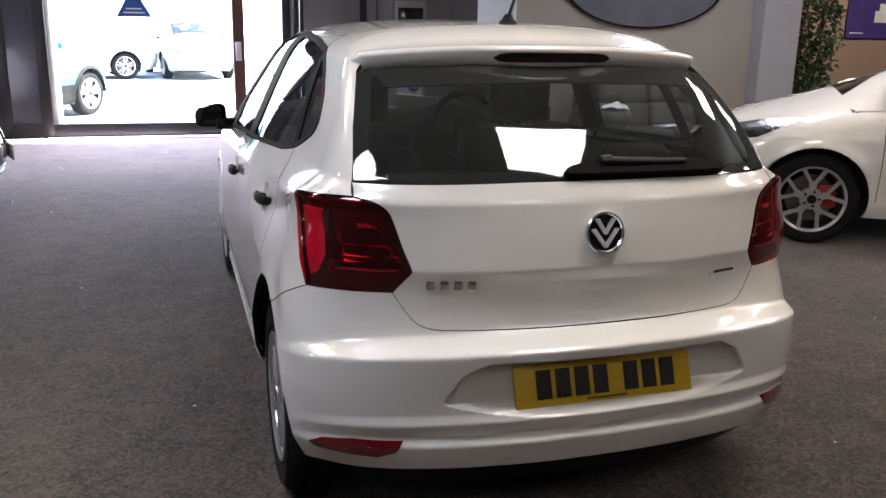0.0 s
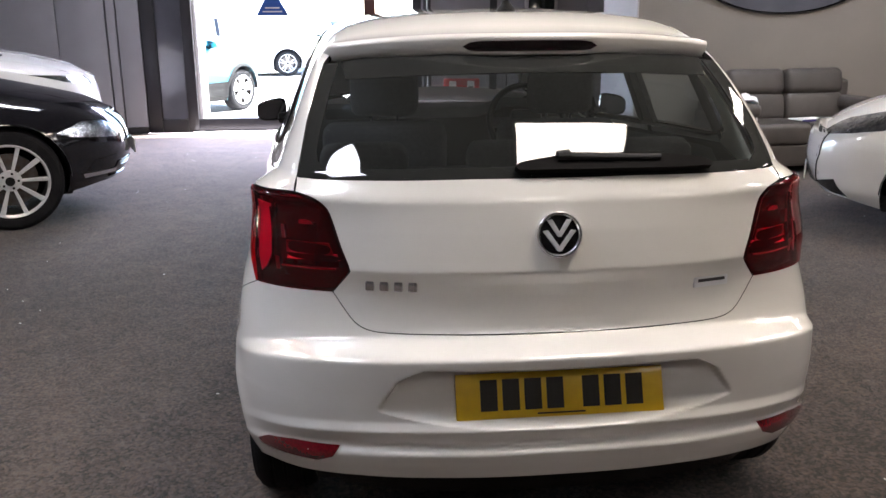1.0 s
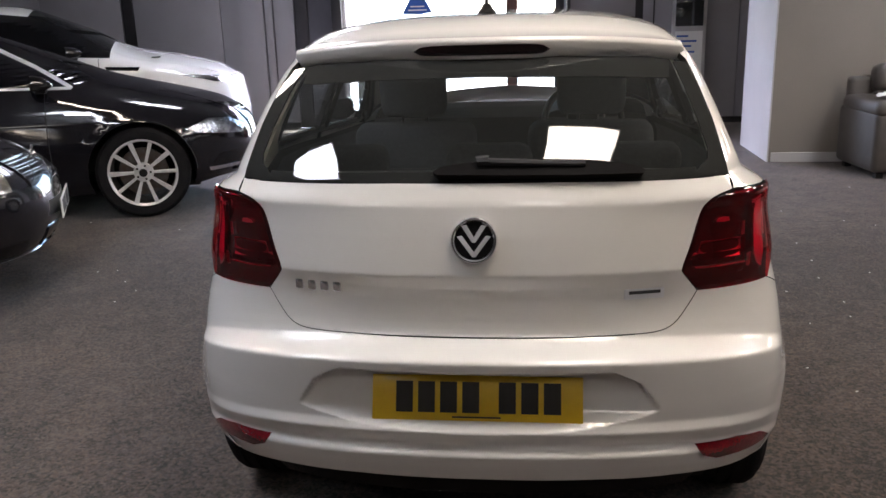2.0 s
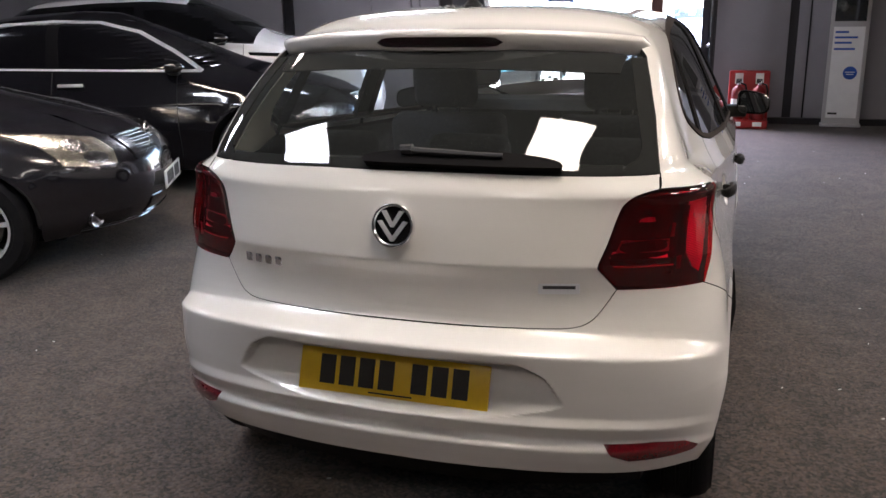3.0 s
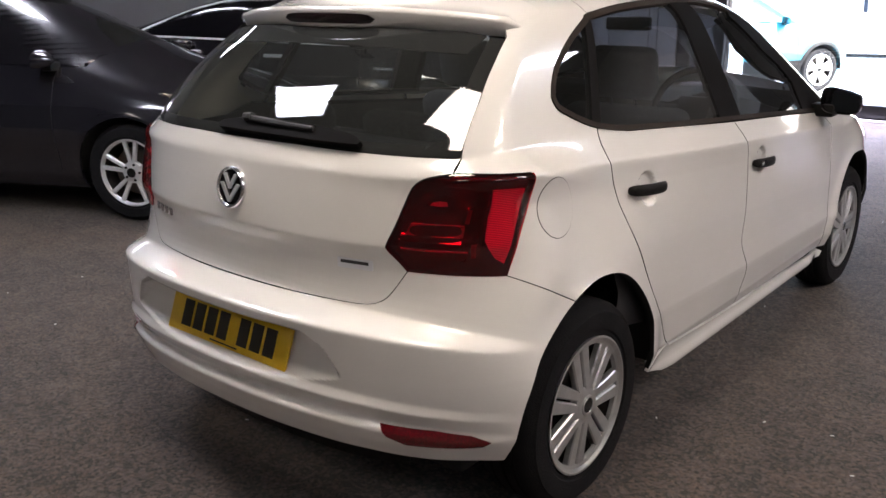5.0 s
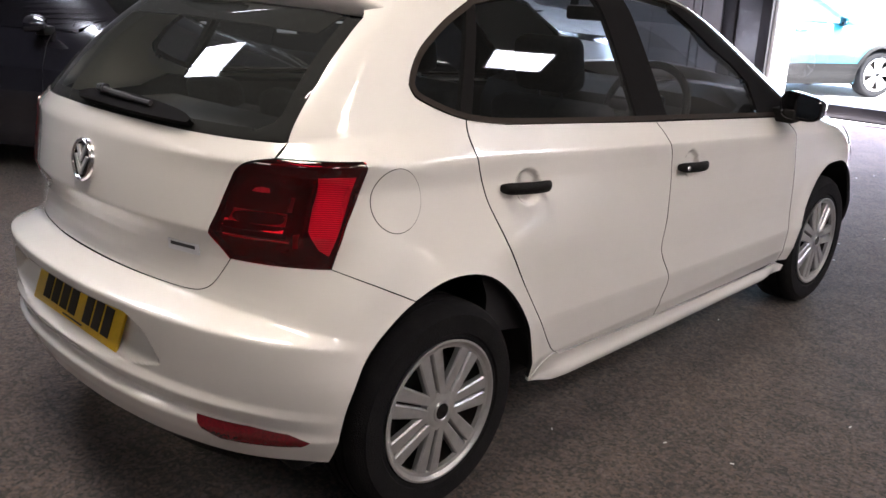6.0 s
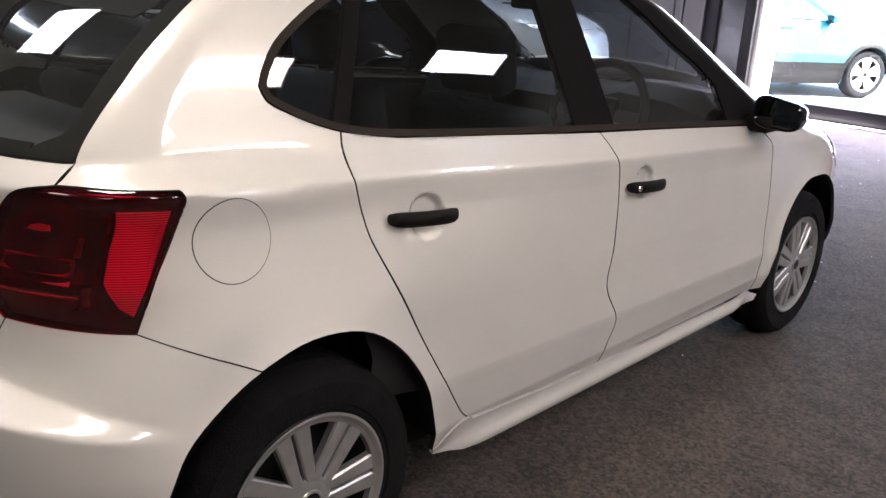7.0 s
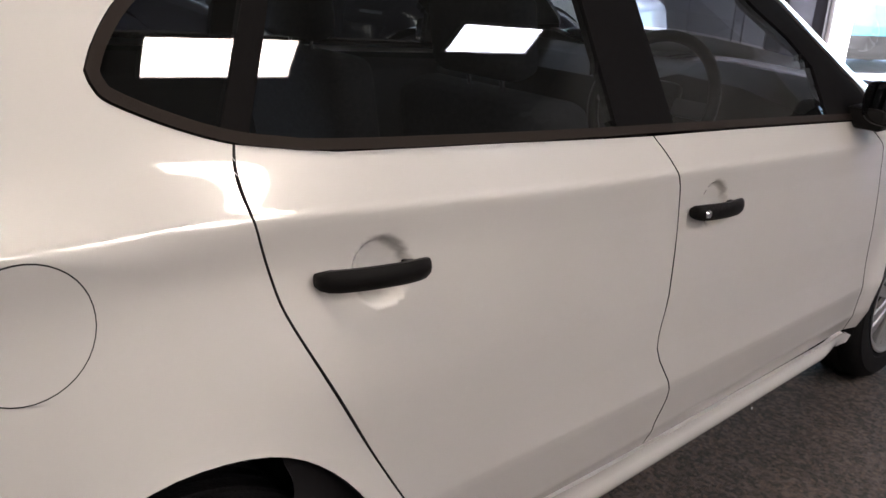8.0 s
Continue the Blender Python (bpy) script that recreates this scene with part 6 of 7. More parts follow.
# -- the other cars
def other_car(name, label, shape, place, paint, belt, crown, wheels, lamps=(), grille=(), extras=None, trim=None, glass_mat=None, screen=(), roof_span=(), nose_y=0.0, seats=True, arch=0.37, mirror_at=None, low=0.2, cladding=None, frame_mat=None, edge_drop=0.05):
    """A parked car from its lines: skin panels, panes, lamps, wheels and cabin."""
    S = shape
    W = S.wrap
    car = tagged(new(name), label, "car")
    glass_mat = glass_mat or DARK_GLASS
    (ry, hz), (fy, _) = S.hubs

    def edge(y):
        return S.roof(y) - edge_drop

    def wheel_cut(hy):
        a0 = math.degrees(math.asin((low - hz) / arch)) if hz - low < arch else -60
        return [(hy - arch * math.cos(radians(a0)) * 1.0, low)] + [(hy - arch * math.cos(radians(a)), hz + arch * math.sin(radians(a))) for a in range(int(a0) + 6, 180 - int(a0) - 5, 9)] + [(hy + arch * math.cos(radians(a0)), low)]
    yr, yf = belt[0][0], belt[-1][0]
    hood = [(yf + (nose_y - yf) * i / 6, edge(yf + (nose_y - yf) * i / 6)) for i in range(0, 7)]
    ends = X([(0.0, 0.28 + low - 0.2), (0.5 * S.side(0.3), 0.26 + low - 0.2)])
    lower = ends + Y(wheel_cut(ry)) + Y(wheel_cut(fy)) + [("n", 0.55, low + 0.03), ("n", 1.0, low + 0.04), ("n", 1.0, edge(nose_y) - 0.02)] + Y(hood[::-1]) + Y(belt[::-1]) + X([(0.6 * S.side(0.9), belt[0][1]), (0.0, belt[0][1])])
    for s in (1, -1):
        side = part("body_side", sheet("body_side", S.ring(lower, 0.05), W, paint, sign=s, da=0.045, db=0.03, depth=0.02), paint, car)
        if cladding:
            for hy in (ry, fy):
                rim = [(hy - r * math.cos(radians(a)), hz + r * math.sin(radians(a))) for r, order in ((arch, 1), (arch + 0.055, -1)) for a in (range(0, 181, 12) if order > 0 else range(180, -1, -12))]
                part("arch_cladding", sheet("arch_cladding", S.ring(Y(rim)), W, BLACK_PLASTIC, sign=s, lift=0.006, depth=0.02), BLACK_PLASTIC, side, "black arch cladding")
            part("sill_cladding", sheet("sill_cladding", S.ring(Y([(ry + arch, low), (fy - arch, low), (fy - arch, low + cladding), (ry + arch, low + cladding)])), W, BLACK_PLASTIC, sign=s, lift=0.006, depth=0.02), BLACK_PLASTIC, side)
        rail = [(yf, belt[-1][1])] + [(y, edge(y)) for y in (yf + (yr - yf) * i / 24 for i in range(0, 25))] + [belt[0]] + [p for p in crown[::-1]]
        part("cabin_frame", sheet("cabin_frame", S.ring(Y(rail), 0.06), W, frame_mat or paint, sign=s, da=0.05, db=0.03, depth=0.02), frame_mat or paint, car)
        if trim:
            part("window_trim", sheet("window_trim", S.ring(Y(band(crown[::-1], -0.018))), W, trim, sign=s, lift=0.004, depth=0.01), trim, car, "bright window trim")
            part("window_trim", sheet("window_trim", S.ring(Y(band(belt, 0.016))), W, trim, sign=s, lift=0.004, depth=0.01), trim, car, "bright window trim")
        panes = belt + crown[::-1][1:-1] if crown[0] == belt[0] else belt + crown[::-1]
        pane = part("side_window", sheet("side_window", S.ring(Y(panes), 0.06), W, glass_mat, sign=s, da=0.08, db=0.05, depth=0.0, lift=-0.004), glass_mat, car, "dark side glass")
        pane.visible_shadow = False
        for y0 in screen[:1]:
            mid = (yr + yf) / 2
        bz = [np.interp(q, [p[0] for p in belt], [p[1] for p in belt]) for q in (screen[2], screen[2] + 0.1)]
        tz = [np.interp(q, [p[0] for p in sorted(crown)], [p[1] for p in sorted(crown)]) for q in (screen[2] - 0.03, screen[2] + 0.06)]
        part("centre_pillar", sheet("centre_pillar", S.ring(Y([(screen[2], bz[0]), (screen[2] + 0.1, bz[1]), (screen[2] + 0.06, tz[1]), (screen[2] - 0.03, tz[0])])), W, GLOSS_BLACK, sign=s, lift=0.001, depth=0.01), GLOSS_BLACK, car)
        for k in (0, 1):
            dy = (screen[2] - 0.75, screen[2] + 0.10)[k]
            z = float(np.interp(dy, [p[0] for p in belt], [p[1] for p in belt])) - 0.11
            xx = S.half(dy + 0.1, z)
            h = boxed(min(s * (xx + 0.004), s * (xx + 0.03)), max(s * (xx + 0.004), s * (xx + 0.03)), dy, dy + 0.2, z - 0.014, z + 0.014, bevel=0.008)
            part("door_handle", h, trim or paint, car)
        cutlines = ((screen[2] + 0.05, 0), (screen[3], 0), (screen[4], 0))
        for y, _ in cutlines:
            zt = float(np.interp(y, [p[0] for p in belt], [p[1] for p in belt])) - 0.01
            part("shut_line", sheet("shut_line", S.ring(Y([(y - 0.003, low + 0.12), (y + 0.003, low + 0.12), (y + 0.003, zt), (y - 0.003, zt)])), W, INNER, sign=s, lift=0.0012, depth=0.0), INNER, car)
        for nm, entries, mat, lift in lamps:
            part(nm, sheet(nm, S.ring(entries), W, mat, sign=s, da=0.03, db=0.02, lift=lift, depth=0.012), mat, car)
        for hy in (ry, fy):
            liner = bmesh.new()
            pts = [((arch + 0.01) * math.cos(a) + hy, (arch + 0.01) * math.sin(a) + hz) for a in (math.pi * i / 16 for i in range(17))]
            hw = S.side(0.6)
            rows = [[liner.verts.new((s * x, y, z)) for y, z in pts] for x in (hw * 0.5, hw * 0.97)]
            tip = liner.verts.new((s * hw * 0.5, hy, hz - 0.1))
            for i in range(16):
                liner.faces.new((rows[0][i], rows[0][i + 1], rows[1][i + 1], rows[1][i]))
                liner.faces.new((rows[0][i], rows[0][i + 1], tip))
            part("wheel_arch_liner", liner, INNER, car)
        if mirror_at:
            mirror(car, S, mirror_at[0], mirror_at[1], s, mirror_at[2])
        r, rim, width, style, metal = wheels
        for hy in (ry, fy):
            wheel(car, (s * (S.side(0.55) * 0.985 - width / 2 - 0.012), hy, hz), s, r, rim, width, style, metal)

    low_lip = edge(nose_y) - 0.02
    tip = nose_y
    while S.roof(tip) > low_lip + 0.004:
        tip += 0.004

    def lid(nm, y0, y1, n, mat, lift=0.0, cols=20):
        bm = bmesh.new()
        grid = []
        for k in range(n + 1):
            y = y0 + (y1 - y0) * k / n
            xe = S.half(y, max(edge(y), low_lip)) - 0.001 if y > nose_y else S.half(y, edge(y)) - 0.001
            grid.append([bm.verts.new(S.top(xe * (2 * i / cols - 1), y) + Vector((0, 0, lift))) for i in range(cols + 1)])
        for one, two in zip(grid, grid[1:]):
            for i in range(cols):
                bm.faces.new((one[i], one[i + 1], two[i + 1], two[i]))
        return part(nm, bm, mat, car)
    lid("boot_lid", yr - 0.45 if yr > 0.6 else 0.12, yr, 6, paint)
    lid("rear_screen", yr, roof_span[0], 8, glass_mat).visible_shadow = False
    lid("roof", roof_span[0], roof_span[1], 18, paint)
    lid("windscreen", roof_span[1], yf, 12, glass_mat).visible_shadow = False
    lid("bonnet", yf, tip, 22, paint)
    for nm, outline, mat, lift in grille:
        part(nm, sheet(nm, dense(outline, 0.05), S.front, mat, da=0.04, db=0.03, lift=lift, depth=0.01), mat, car)
    part("underbody", boxed(-0.65, 0.65, 0.4, nose_y - 0.25, low - 0.02, low + 0.1, bevel=0.02), INNER, car)
    part("cabin_floor", boxed(-0.7, 0.7, ry - 0.2, yf, low + 0.1, low + 0.14), INNER, car)
    if seats:
        z = belt[0][1] - 0.62
        seat("rear_bench", car, 0, screen[2] - 0.75, z, 14, True, 1.25)
        for x in (-0.37, 0.37):
            seat("front_seat", car, x, screen[2] + 0.12, z, 12)
        part("dashboard", boxed(-0.7, 0.7, yf - 0.75, yf - 0.2, 0.5, belt[-1][1] - 0.02, bevel=0.04), BLACK_PLASTIC, car)
    if extras:
        extras(car, S)
    car.matrix_basis = place
    return car


DARK_GLASS = glass("dark_car_glass", (0.52, 0.56, 0.57), veil=0.012)


def facing(heading, local, world, drop=0.0):
    """The pose that turns a car's nose to a heading in degrees from +x and brings its local point to a world point."""
    m = Matrix.Rotation(radians(heading - 90), 4, "Z")
    off = m @ Vector((*local, 0))
    return Matrix.Translation((world[0] - off.x, world[1] - off.y, -drop)) @ m


def lines(L, half, H, belt_z, rear, roof, hubs, hz, nose=0.9, nose_power=2.4, hood=0.95, arch=0.37, shear=0.03):
    side = [(0.18, 0.90), (0.28, 0.945), (0.40, 0.955), (0.56, 0.99), (0.66, 1.0), (0.80, 0.985), (belt_z - 0.09, 0.955), (belt_z, 0.915), (belt_z + 0.2, 0.815), (H, 0.66)]
    front = [(0.2, L - 0.14), (0.3, L - 0.04), (0.45, L), (0.6, L - 0.015), (hood - 0.22, L - 0.06), (hood - 0.1, L - 0.22), (hood, L - 0.6), (hood + 0.12, L - 1.1), (H, L - 2.2)]
    return CarShape(rear=rear, front=front, side=[(z, k * half) for z, k in side], roof=roof, plan=[(0.0, 0.95), (0.6, 0.975), (1.5, 1.0), (L - 1.3, 1.0), (L - 0.7, 0.985), (L, 0.93)], hubs=[(h, hz) for h in hubs], arch=arch, nose=nose, nose_power=nose_power, shear=shear)


def chrome_strip(car, S, z, w, mat=CHROME, h=0.012, name="chrome_strip"):
    part(name, sheet(name, dense([(-w, z), (w, z), (w, z + h), (-w, z + h)], 0.05), S.front, mat, da=0.05, db=0.02, lift=0.008, depth=0.01), mat, car)


def front_plate(car, S, z):
    p = S.front(0.0, z)
    plate(car, Matrix.Translation((0, p.y + 0.012, z)) @ Matrix.Rotation(math.pi, 4, "Z"), WHITE_PLATE)


# black saloon
def black_saloon():
    S = lines(4.96, 0.93, 1.46, 0.98, [(0.2, 0.14), (0.4, 0.0), (0.8, 0.03), (1.0, 0.12), (1.15, 0.9), (1.46, 1.9)],
              [(0, 0.98), (0.3, 1.05), (0.75, 1.09), (1.3, 1.28), (1.9, 1.43), (2.5, 1.465), (2.9, 1.44), (3.2, 1.36), (3.75, 1.08), (3.95, 1.02), (4.4, 0.93), (4.7, 0.83), (4.9, 0.70)], (1.16, 4.07), 0.345, nose=1.0, nose_power=2.2, hood=0.92, arch=0.385)
    belt = [(1.05, 1.045), (1.5, 1.035), (2.4, 1.01), (3.3, 0.985), (3.62, 0.975)]
    crown = [(1.05, 1.045), (1.35, 1.16), (1.65, 1.275), (2.0, 1.35), (2.4, 1.375), (2.75, 1.36), (3.05, 1.28), (3.35, 1.13), (3.62, 0.975)]

    def extras(car, S):
        for z in (0.56, 0.60, 0.64, 0.68, 0.72):
            chrome_strip(car, S, z, 0.3, h=0.008, name="grille_bar")
        chrome_strip(car, S, 0.335, 0.62, h=0.02)
        front_plate(car, S, 0.45)
        for s in (1, -1):
            part("side_vent", sheet("side_vent", S.ring(Y([(3.58, 0.80), (3.76, 0.795), (3.76, 0.815), (3.58, 0.82)])), S.wrap, CHROME, sign=s, lift=0.006, depth=0.01), CHROME, car, "chrome side vent")
    lamps = [("headlight", [("n", 0.29, 0.645), ("n", 0.35, 0.607), ("n", 0.52, 0.58), ("n", 0.66, 0.56), ("n", 0.71, 0.615), ("n", 0.60, 0.69), ("n", 0.45, 0.704)], LAMP_SILVER, 0.004), ("fog_trim", [("n", 0.42, 0.30), ("n", 0.66, 0.30), ("n", 0.66, 0.325), ("n", 0.40, 0.33)], CHROME, 0.008), ("bumper_duct", [("n", 0.42, 0.34), ("n", 0.66, 0.33), ("n", 0.64, 0.43), ("n", 0.46, 0.42)], GLOSS_BLACK, 0.002)]
    grille = [("grille", [(-0.30, 0.52), (0.30, 0.52), (0.32, 0.74), (-0.32, 0.74)], GLOSS_BLACK, 0.002), ("lower_intake", [(-0.5, 0.27), (0.5, 0.27), (0.45, 0.37), (-0.45, 0.37)], GLOSS_BLACK, 0.002)]
    other_car("saloon_car", "glossy black executive saloon car with silver ten-spoke wheels", S, facing(20, (0.905, 4.07), (-2.80, 4.18)), BLACK_PAINT, belt, crown, (0.345, 0.25, 0.24, "ten", POLISHED), lamps, grille, extras, BRIGHT_TRIM, screen=(0, 0, 2.42, 1.55, 3.45), roof_span=(1.95, 2.95), nose_y=4.72, mirror_at=(3.42, 0.985, GLOSS_BLACK), arch=0.385)


def grey_saloon():
    S = lines(4.70, 0.905, 1.48, 0.96, [(0.2, 0.14), (0.4, 0.0), (0.8, 0.03), (1.0, 0.12), (1.15, 0.8), (1.48, 1.7)],
              [(0, 0.98), (0.3, 1.05), (0.6, 1.09), (1.1, 1.30), (1.7, 1.45), (2.2, 1.48), (2.6, 1.46), (2.9, 1.38), (3.5, 1.07), (3.7, 1.01), (4.15, 0.92), (4.45, 0.80), (4.65, 0.68)], (1.06, 3.76), 0.32, nose=0.95, hood=0.90, arch=0.36)
    belt = [(0.95, 1.04), (1.4, 1.03), (2.3, 1.0), (3.1, 0.975), (3.4, 0.965)]
    crown = [(0.95, 1.04), (1.2, 1.16), (1.5, 1.29), (1.85, 1.375), (2.2, 1.39), (2.55, 1.37), (2.85, 1.28), (3.12, 1.13), (3.4, 0.965)]

    def extras(car, S):
        for z in (0.628, 0.662, 0.696, 0.728):
            chrome_strip(car, S, z, 0.40, h=0.013, name="grille_bar")
        chrome_strip(car, S, 0.236, 0.66, h=0.015)
        front_plate(car, S, 0.44)
        p = S.front(0, 0.735)
        ring = lathe(bmesh.new(), [(-0.004, 0.062), (0.008, 0.058), (0.008, 0.048), (0.0, 0.046)], 32)
        for v in ring.verts:
            v.co.z *= 0.72
        part("emblem", ring, CHROME, car, "oval chrome emblem").matrix_basis = Matrix.Translation(p + Vector((0, 0.014, 0))) @ Matrix.Rotation(math.pi / 2, 4, "Z")
        for s in (1, -1):
            q = S.wrap(*S.ring([("n", 0.46, 0.30)], 1)[0])
            fog = lathe(bmesh.new(), [(-0.01, 0.05), (0.01, 0.045), (0.004, 0.035), (0.008, 0.0)], 20)
            part("fog_lamp", fog, LAMP_SILVER, car).matrix_basis = Matrix.Translation((s * q.x, q.y, q.z)) @ Matrix.Rotation(math.pi / 2 - s * 0.6, 4, "Z")
    lamps = [("headlight", [("n", 0.30, 0.815), ("n", 0.34, 0.735), ("n", 0.35, 0.632), ("n", 0.45, 0.612), ("n", 0.58, 0.608), ("n", 0.605, 0.69), ("n", 0.59, 0.752), ("n", 0.45, 0.795)], LAMP_WARM, 0.004), ("lamp_bowl", [("n", 0.47 + 0.045 * math.cos(a), 0.725 + 0.035 * math.sin(a)) for a in (math.pi * i / 7 for i in range(14))], LAMP_SILVER, 0.008), ("lamp_bowl", [("n", 0.50 + 0.055 * math.cos(a), 0.655 + 0.033 * math.sin(a)) for a in (math.pi * i / 7 for i in range(14))], LAMP_SILVER, 0.008), ("lamp_tail", [("n", 0.345, 0.735), ("n", 0.40, 0.755), ("n", 0.40, 0.775), ("n", 0.335, 0.765)], CHROME, 0.007), ("fog_recess", [("n", 0.42, 0.255), ("n", 0.66, 0.255), ("n", 0.64, 0.33), ("n", 0.45, 0.33)], GLOSS_BLACK, 0.002)]
    grille = [("grille", [(-0.43, 0.605), (0.43, 0.605), (0.40, 0.745), (-0.40, 0.745)], GLOSS_BLACK, 0.002), ("lower_intake", [(-0.34, 0.265), (0.34, 0.265), (0.32, 0.36), (-0.32, 0.36)], GLOSS_BLACK, 0.002)]
    other_car("saloon_car", "dark grey metallic saloon car with silver five-twin-spoke wheels", S, facing(26, (0.88, 3.76), (-3.10, 1.60)), GREY_PAINT, belt, crown, (0.32, 0.215, 0.215, "vee", POLISHED), lamps, grille, extras, None, screen=(0, 0, 2.2, 1.4, 3.25), roof_span=(1.75, 2.65), nose_y=4.44, mirror_at=(3.2, 0.975, GREY_PAINT), arch=0.36)


def white_suv():
    S = lines(4.37, 0.95, 1.64, 1.14, [(0.2, 0.14), (0.5, 0.0), (0.9, 0.03), (1.15, 0.10), (1.4, 0.35), (1.64, 0.7)],
              [(0, 1.35), (0.25, 1.50), (0.7, 1.58), (1.4, 1.63), (2.0, 1.64), (2.4, 1.59), (2.65, 1.50), (3.05, 1.25), (3.25, 1.17), (3.7, 1.10), (4.05, 1.02), (4.3, 0.85)], (0.83, 3.49), 0.36, nose=0.8, hood=1.08, arch=0.40)
    belt = [(0.45, 1.30), (0.9, 1.24), (1.8, 1.18), (2.7, 1.13), (3.05, 1.11)]
    crown = [(0.45, 1.30), (0.55, 1.40), (0.9, 1.46), (1.4, 1.50), (1.9, 1.51), (2.25, 1.48), (2.55, 1.38), (2.8, 1.25), (3.05, 1.11)]

    def extras(car, S):
        for s in (1, -1):
            part("side_vent", sheet("side_vent", S.ring(Y([(3.02, 1.00), (3.30, 0.98), (3.32, 1.015), (3.0, 1.03)])), S.wrap, GLOSS_BLACK, sign=s, lift=0.006, depth=0.01), GLOSS_BLACK, car, "black side vent")
            part("bonnet_vent", boxed(s * 0.55 - 0.10, s * 0.55 + 0.10, 3.42, 3.5, S.top(0.55, 3.46).z - 0.004, S.top(0.55, 3.46).z + 0.008, bevel=0.003), GLOSS_BLACK, car, "black bonnet vent")
        chrome_strip(car, S, 0.90, 0.46, h=0.01)
    lamps = [("headlight", [("n", 0.17, 0.925), ("n", 0.38, 0.845), ("n", 0.65, 0.80), ("n", 0.64, 0.875), ("n", 0.40, 0.905)], LAMP_SILVER, 0.004)]
    grille = [("grille", [(-0.46, 0.79), (0.46, 0.79), (0.46, 0.88), (-0.46, 0.88)], GLOSS_BLACK, 0.002)]
    other_car("suv_car", "white compact luxury SUV with a black side vent", S, facing(20, (1.1, 2.75), (-4.15, 5.80)), WHITE_PAINT, belt, crown, (0.36, 0.25, 0.235, "ten", ALLOY), lamps, grille, extras, None, screen=(0, 0, 1.85, 0.95, 2.95), roof_span=(0.55, 2.3), nose_y=4.08, mirror_at=(2.72, 1.13, GLOSS_BLACK), arch=0.40, cladding=0.14, frame_mat=GLOSS_BLACK, edge_drop=0.085)


def white_hot_hatch():
    S = lines(3.98, 0.86, 1.46, 0.97, [(0.2, 0.12), (0.4, 0.0), (0.8, 0.05), (1.05, 0.15), (1.3, 0.35), (1.46, 0.6)],
              [(0, 1.20), (0.3, 1.36), (0.6, 1.42), (1.2, 1.46), (1.7, 1.455), (2.05, 1.415), (2.3, 1.34), (2.65, 1.19), (3.04, 1.005), (3.2, 0.955), (3.45, 0.895), (3.7, 0.80), (3.9, 0.66)], (0.66, 3.15), 0.315, nose=0.85, nose_power=2.2, hood=0.93, arch=0.36)
    belt = [(0.5, 1.13), (0.9, 1.09), (1.7, 1.02), (2.6, 0.945), (2.95, 0.905)]
    crown = [(0.5, 1.13), (0.6, 1.22), (0.9, 1.31), (1.3, 1.36), (1.7, 1.365), (2.0, 1.335), (2.3, 1.245), (2.55, 1.145), (2.77, 1.04), (2.95, 0.905)]

    def extras(car, S):
        for z in (0.36, 0.42, 0.48, 0.54, 0.60):
            chrome_strip(car, S, z, 0.36, GLOSS_BLACK, 0.02, "grille_bar")
        front_plate(car, S, 0.36)
    lamps = [("headlight", [("n", 0.27, 0.855), ("n", 0.30, 0.785), ("n", 0.35, 0.712), ("n", 0.50, 0.672), ("n", 0.65, 0.642), ("n", 0.70, 0.652), ("n", 0.60, 0.752), ("n", 0.46, 0.820)], LAMP_SILVER, 0.004), ("bumper_duct", [("n", 0.54, 0.245), ("n", 0.66, 0.25), ("n", 0.80, 0.30), ("n", 0.57, 0.355)], GLOSS_BLACK, 0.002)]
    grille = [("grille", [(-0.30, 0.30), (0.30, 0.30), (0.40, 0.50), (0.38, 0.66), (-0.38, 0.66), (-0.40, 0.50)], INNER, 0.002)]
    other_car("sports_hatchback", "white sports hatchback with grey five-spoke wheels and red calipers", S, facing(150, (-0.845, 3.15), (3.10, 2.88)), WHITE_PAINT, belt, crown, (0.315, 0.225, 0.21, "sport", ST_GREY), lamps, grille, extras, None, screen=(0, 0, 1.5, 0.8, 2.747), roof_span=(0.45, 2.1), nose_y=3.74, mirror_at=(2.62, 0.96, WHITE_PAINT), arch=0.36)


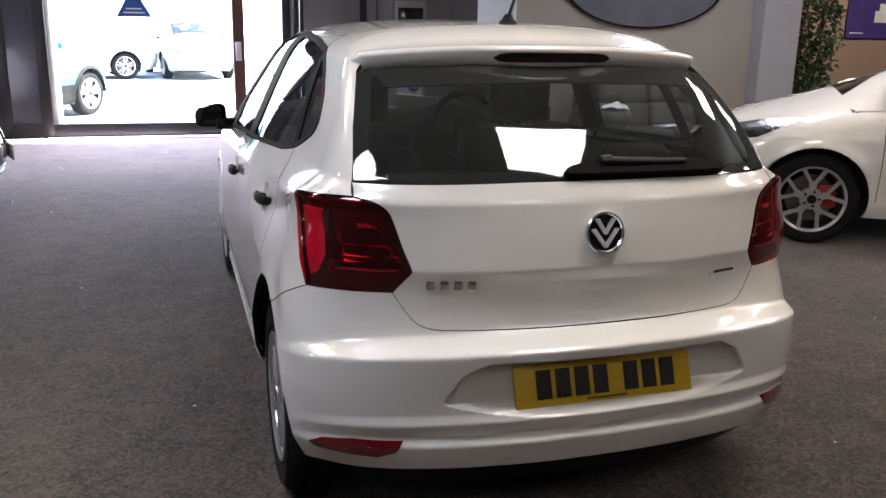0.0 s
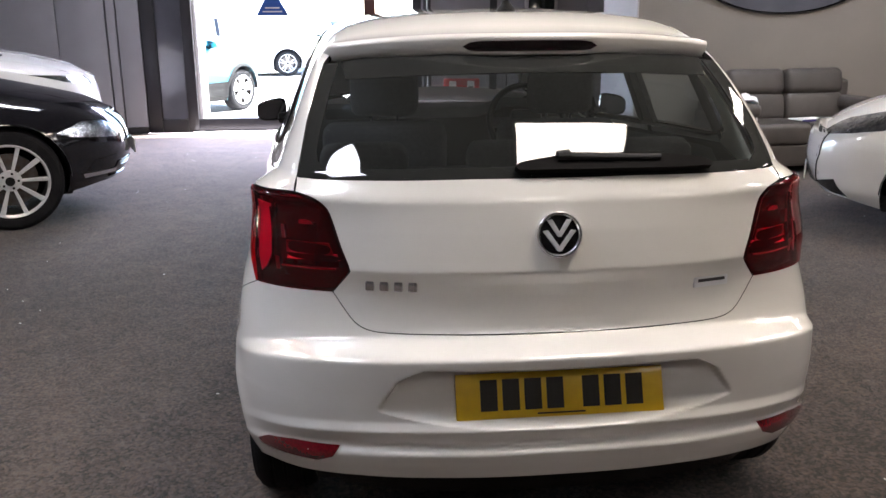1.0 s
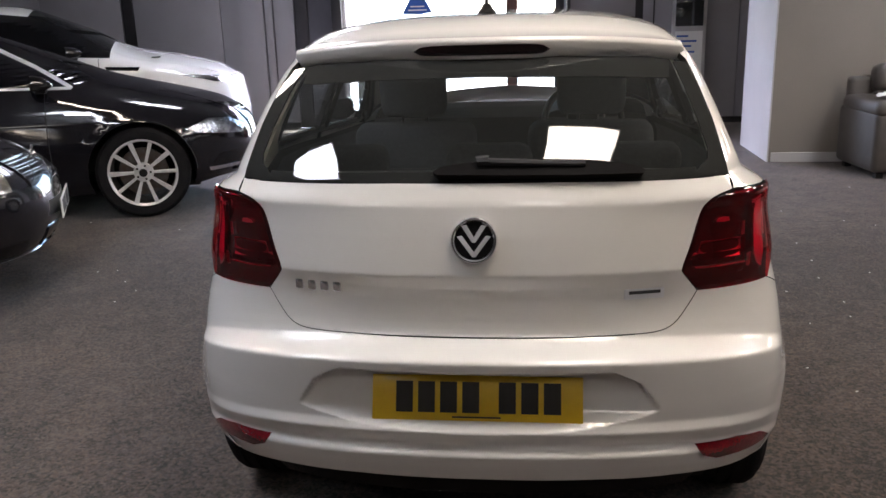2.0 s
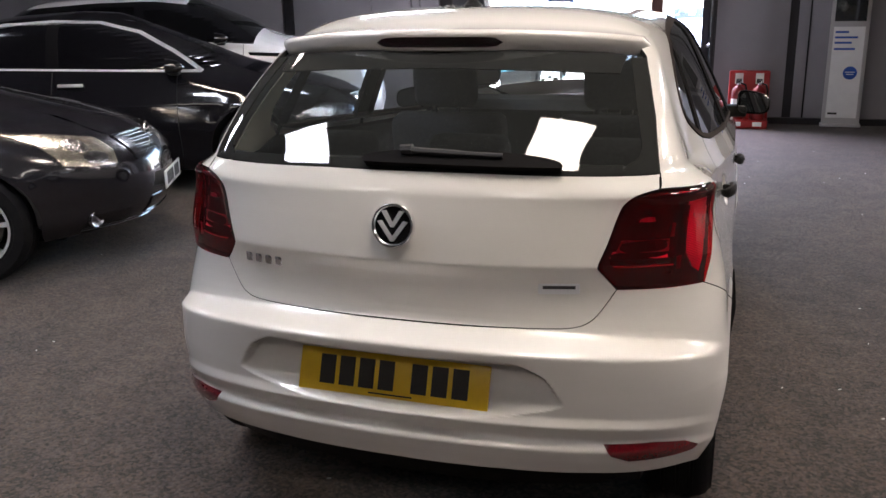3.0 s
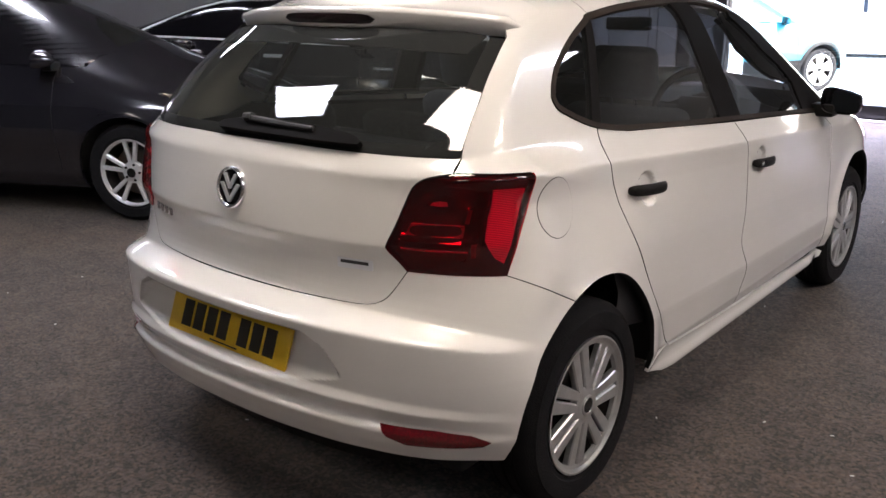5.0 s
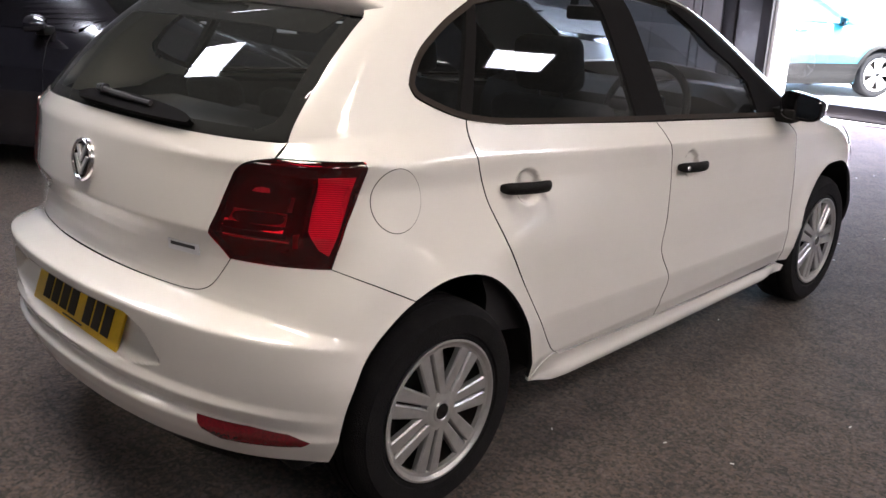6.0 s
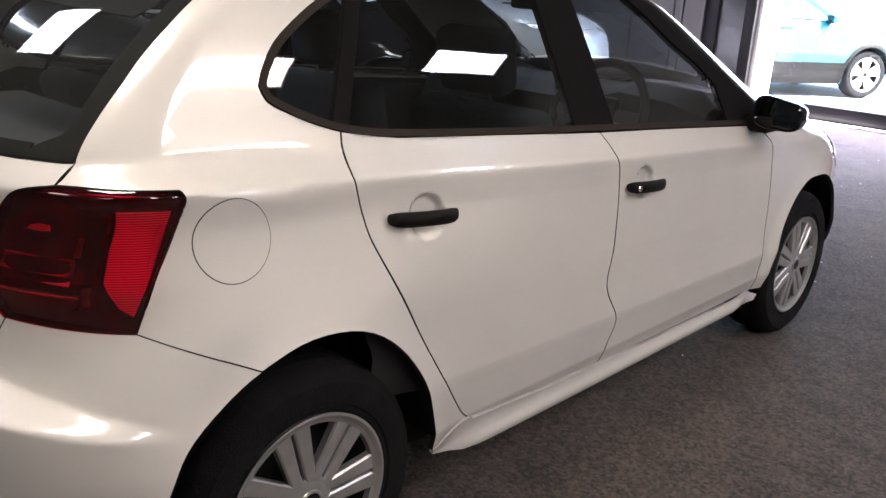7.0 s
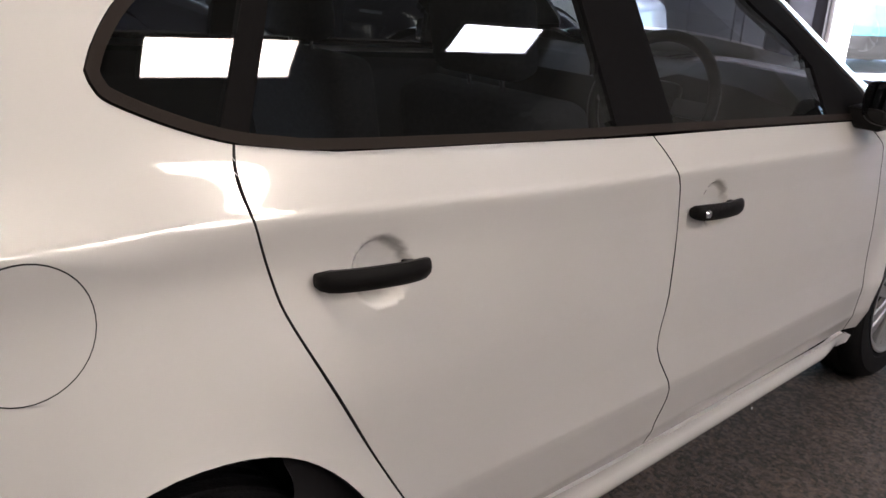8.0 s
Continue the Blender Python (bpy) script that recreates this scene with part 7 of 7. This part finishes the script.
def blue_suv():
    S = lines(4.22, 0.90, 1.68, 1.03, [(0.2, 0.14), (0.5, 0.0), (0.9, 0.03), (1.1, 0.10), (1.4, 0.22), (1.68, 0.45)],
              [(0, 1.45), (0.3, 1.60), (0.8, 1.66), (1.6, 1.68), (2.1, 1.65), (2.4, 1.57), (2.95, 1.17), (3.15, 1.10), (3.6, 1.04), (3.95, 0.95), (4.15, 0.78)], (0.75, 3.33), 0.34, nose=0.8, hood=1.02, arch=0.385)
    belt = [(0.4, 1.12), (0.9, 1.10), (1.8, 1.07), (2.6, 1.04), (2.95, 1.03)]
    crown = [(0.4, 1.12), (0.5, 1.40), (0.9, 1.52), (1.4, 1.55), (1.9, 1.54), (2.15, 1.50), (2.4, 1.40), (2.65, 1.23), (2.95, 1.03)]
    lamps = [("headlight", [("n", 0.25, 0.80), ("n", 0.5, 0.74), ("n", 0.62, 0.74), ("n", 0.62, 0.85), ("n", 0.3, 0.90)], LAMP_SILVER, 0.004)]
    grille = [("grille", [(-0.35, 0.62), (0.35, 0.62), (0.35, 0.76), (-0.35, 0.76)], GLOSS_BLACK, 0.002)]
    other_car("suv_car", "bright blue compact SUV with black cladding parked outside", S, facing(58, (0.87, 3.33), (-2.22, 12.85), 0.085), BLUE_PAINT, belt, crown, (0.335, 0.235, 0.215, "broad", SILVER_PAINT), lamps, grille, None, None, screen=(0, 0, 1.75, 0.95, 2.85), roof_span=(0.5, 2.25), nose_y=3.98, mirror_at=(2.62, 1.05, BLUE_PAINT), arch=0.385, cladding=0.30)


def yard_car(label, place, paint, tall):
    S = lines(4.55, 0.91, tall, 1.0, [(0.2, 0.14), (0.5, 0.0), (0.9, 0.03), (1.1, 0.10), (1.4, 0.4), (tall, 0.7)],
              [(0, 1.2), (0.4, tall - 0.12), (0.9, tall - 0.03), (1.6, tall), (2.2, tall - 0.02), (2.6, tall - 0.13), (3.25, 1.12), (3.5, 1.04), (4.0, 0.95), (4.3, 0.84), (4.5, 0.7)], (0.85, 3.65), 0.33, nose=0.8, hood=0.96, arch=0.375)
    belt = [(0.5, 1.10), (0.9, 1.07), (1.8, 1.04), (2.8, 1.0), (3.2, 0.98)]
    t = tall - 0.12
    crown = [(0.5, 1.10), (0.7, t - 0.12), (1.0, t - 0.03), (1.5, t), (2.0, t), (2.35, t - 0.05), (2.6, t - 0.15), (2.9, 1.15), (3.2, 0.98)]
    lamps = [("headlight", [("n", 0.25, 0.72), ("n", 0.5, 0.66), ("n", 0.62, 0.66), ("n", 0.62, 0.76), ("n", 0.3, 0.80)], LAMP_SILVER, 0.004)]
    grille = [("grille", [(-0.38, 0.52), (0.38, 0.52), (0.42, 0.76), (-0.42, 0.76)], GLOSS_BLACK, 0.002), ("lower_intake", [(-0.6, 0.28), (0.6, 0.28), (0.55, 0.38), (-0.55, 0.38)], GLOSS_BLACK, 0.002)]

    def extras(car, S):
        for z in (0.57, 0.63, 0.69):
            chrome_strip(car, S, z, 0.36, h=0.016, name="grille_bar")
    return other_car("parked_car", label, S, place, paint, belt, crown, (0.33, 0.23, 0.21, "vee", ALLOY), lamps, grille, extras, None, screen=(0, 0, 1.9, 1.1, 3.05), roof_span=(0.75, 2.45), nose_y=4.32, mirror_at=(2.9, 1.0, paint), arch=0.375)


black_saloon()
grey_saloon()
white_suv()
white_hot_hatch()
blue_suv()
yard_car("white family car parked in the sunlit yard", facing(10, (0.88, 3.65), (-2.03, 21.2), 0.085), WHITE_PAINT, 1.6)
yard_car("silver car with a barred grille facing the showroom", facing(-80, (0.0, 4.5), (-0.15, 20.9), 0.085), SILVER_PAINT, 1.5)
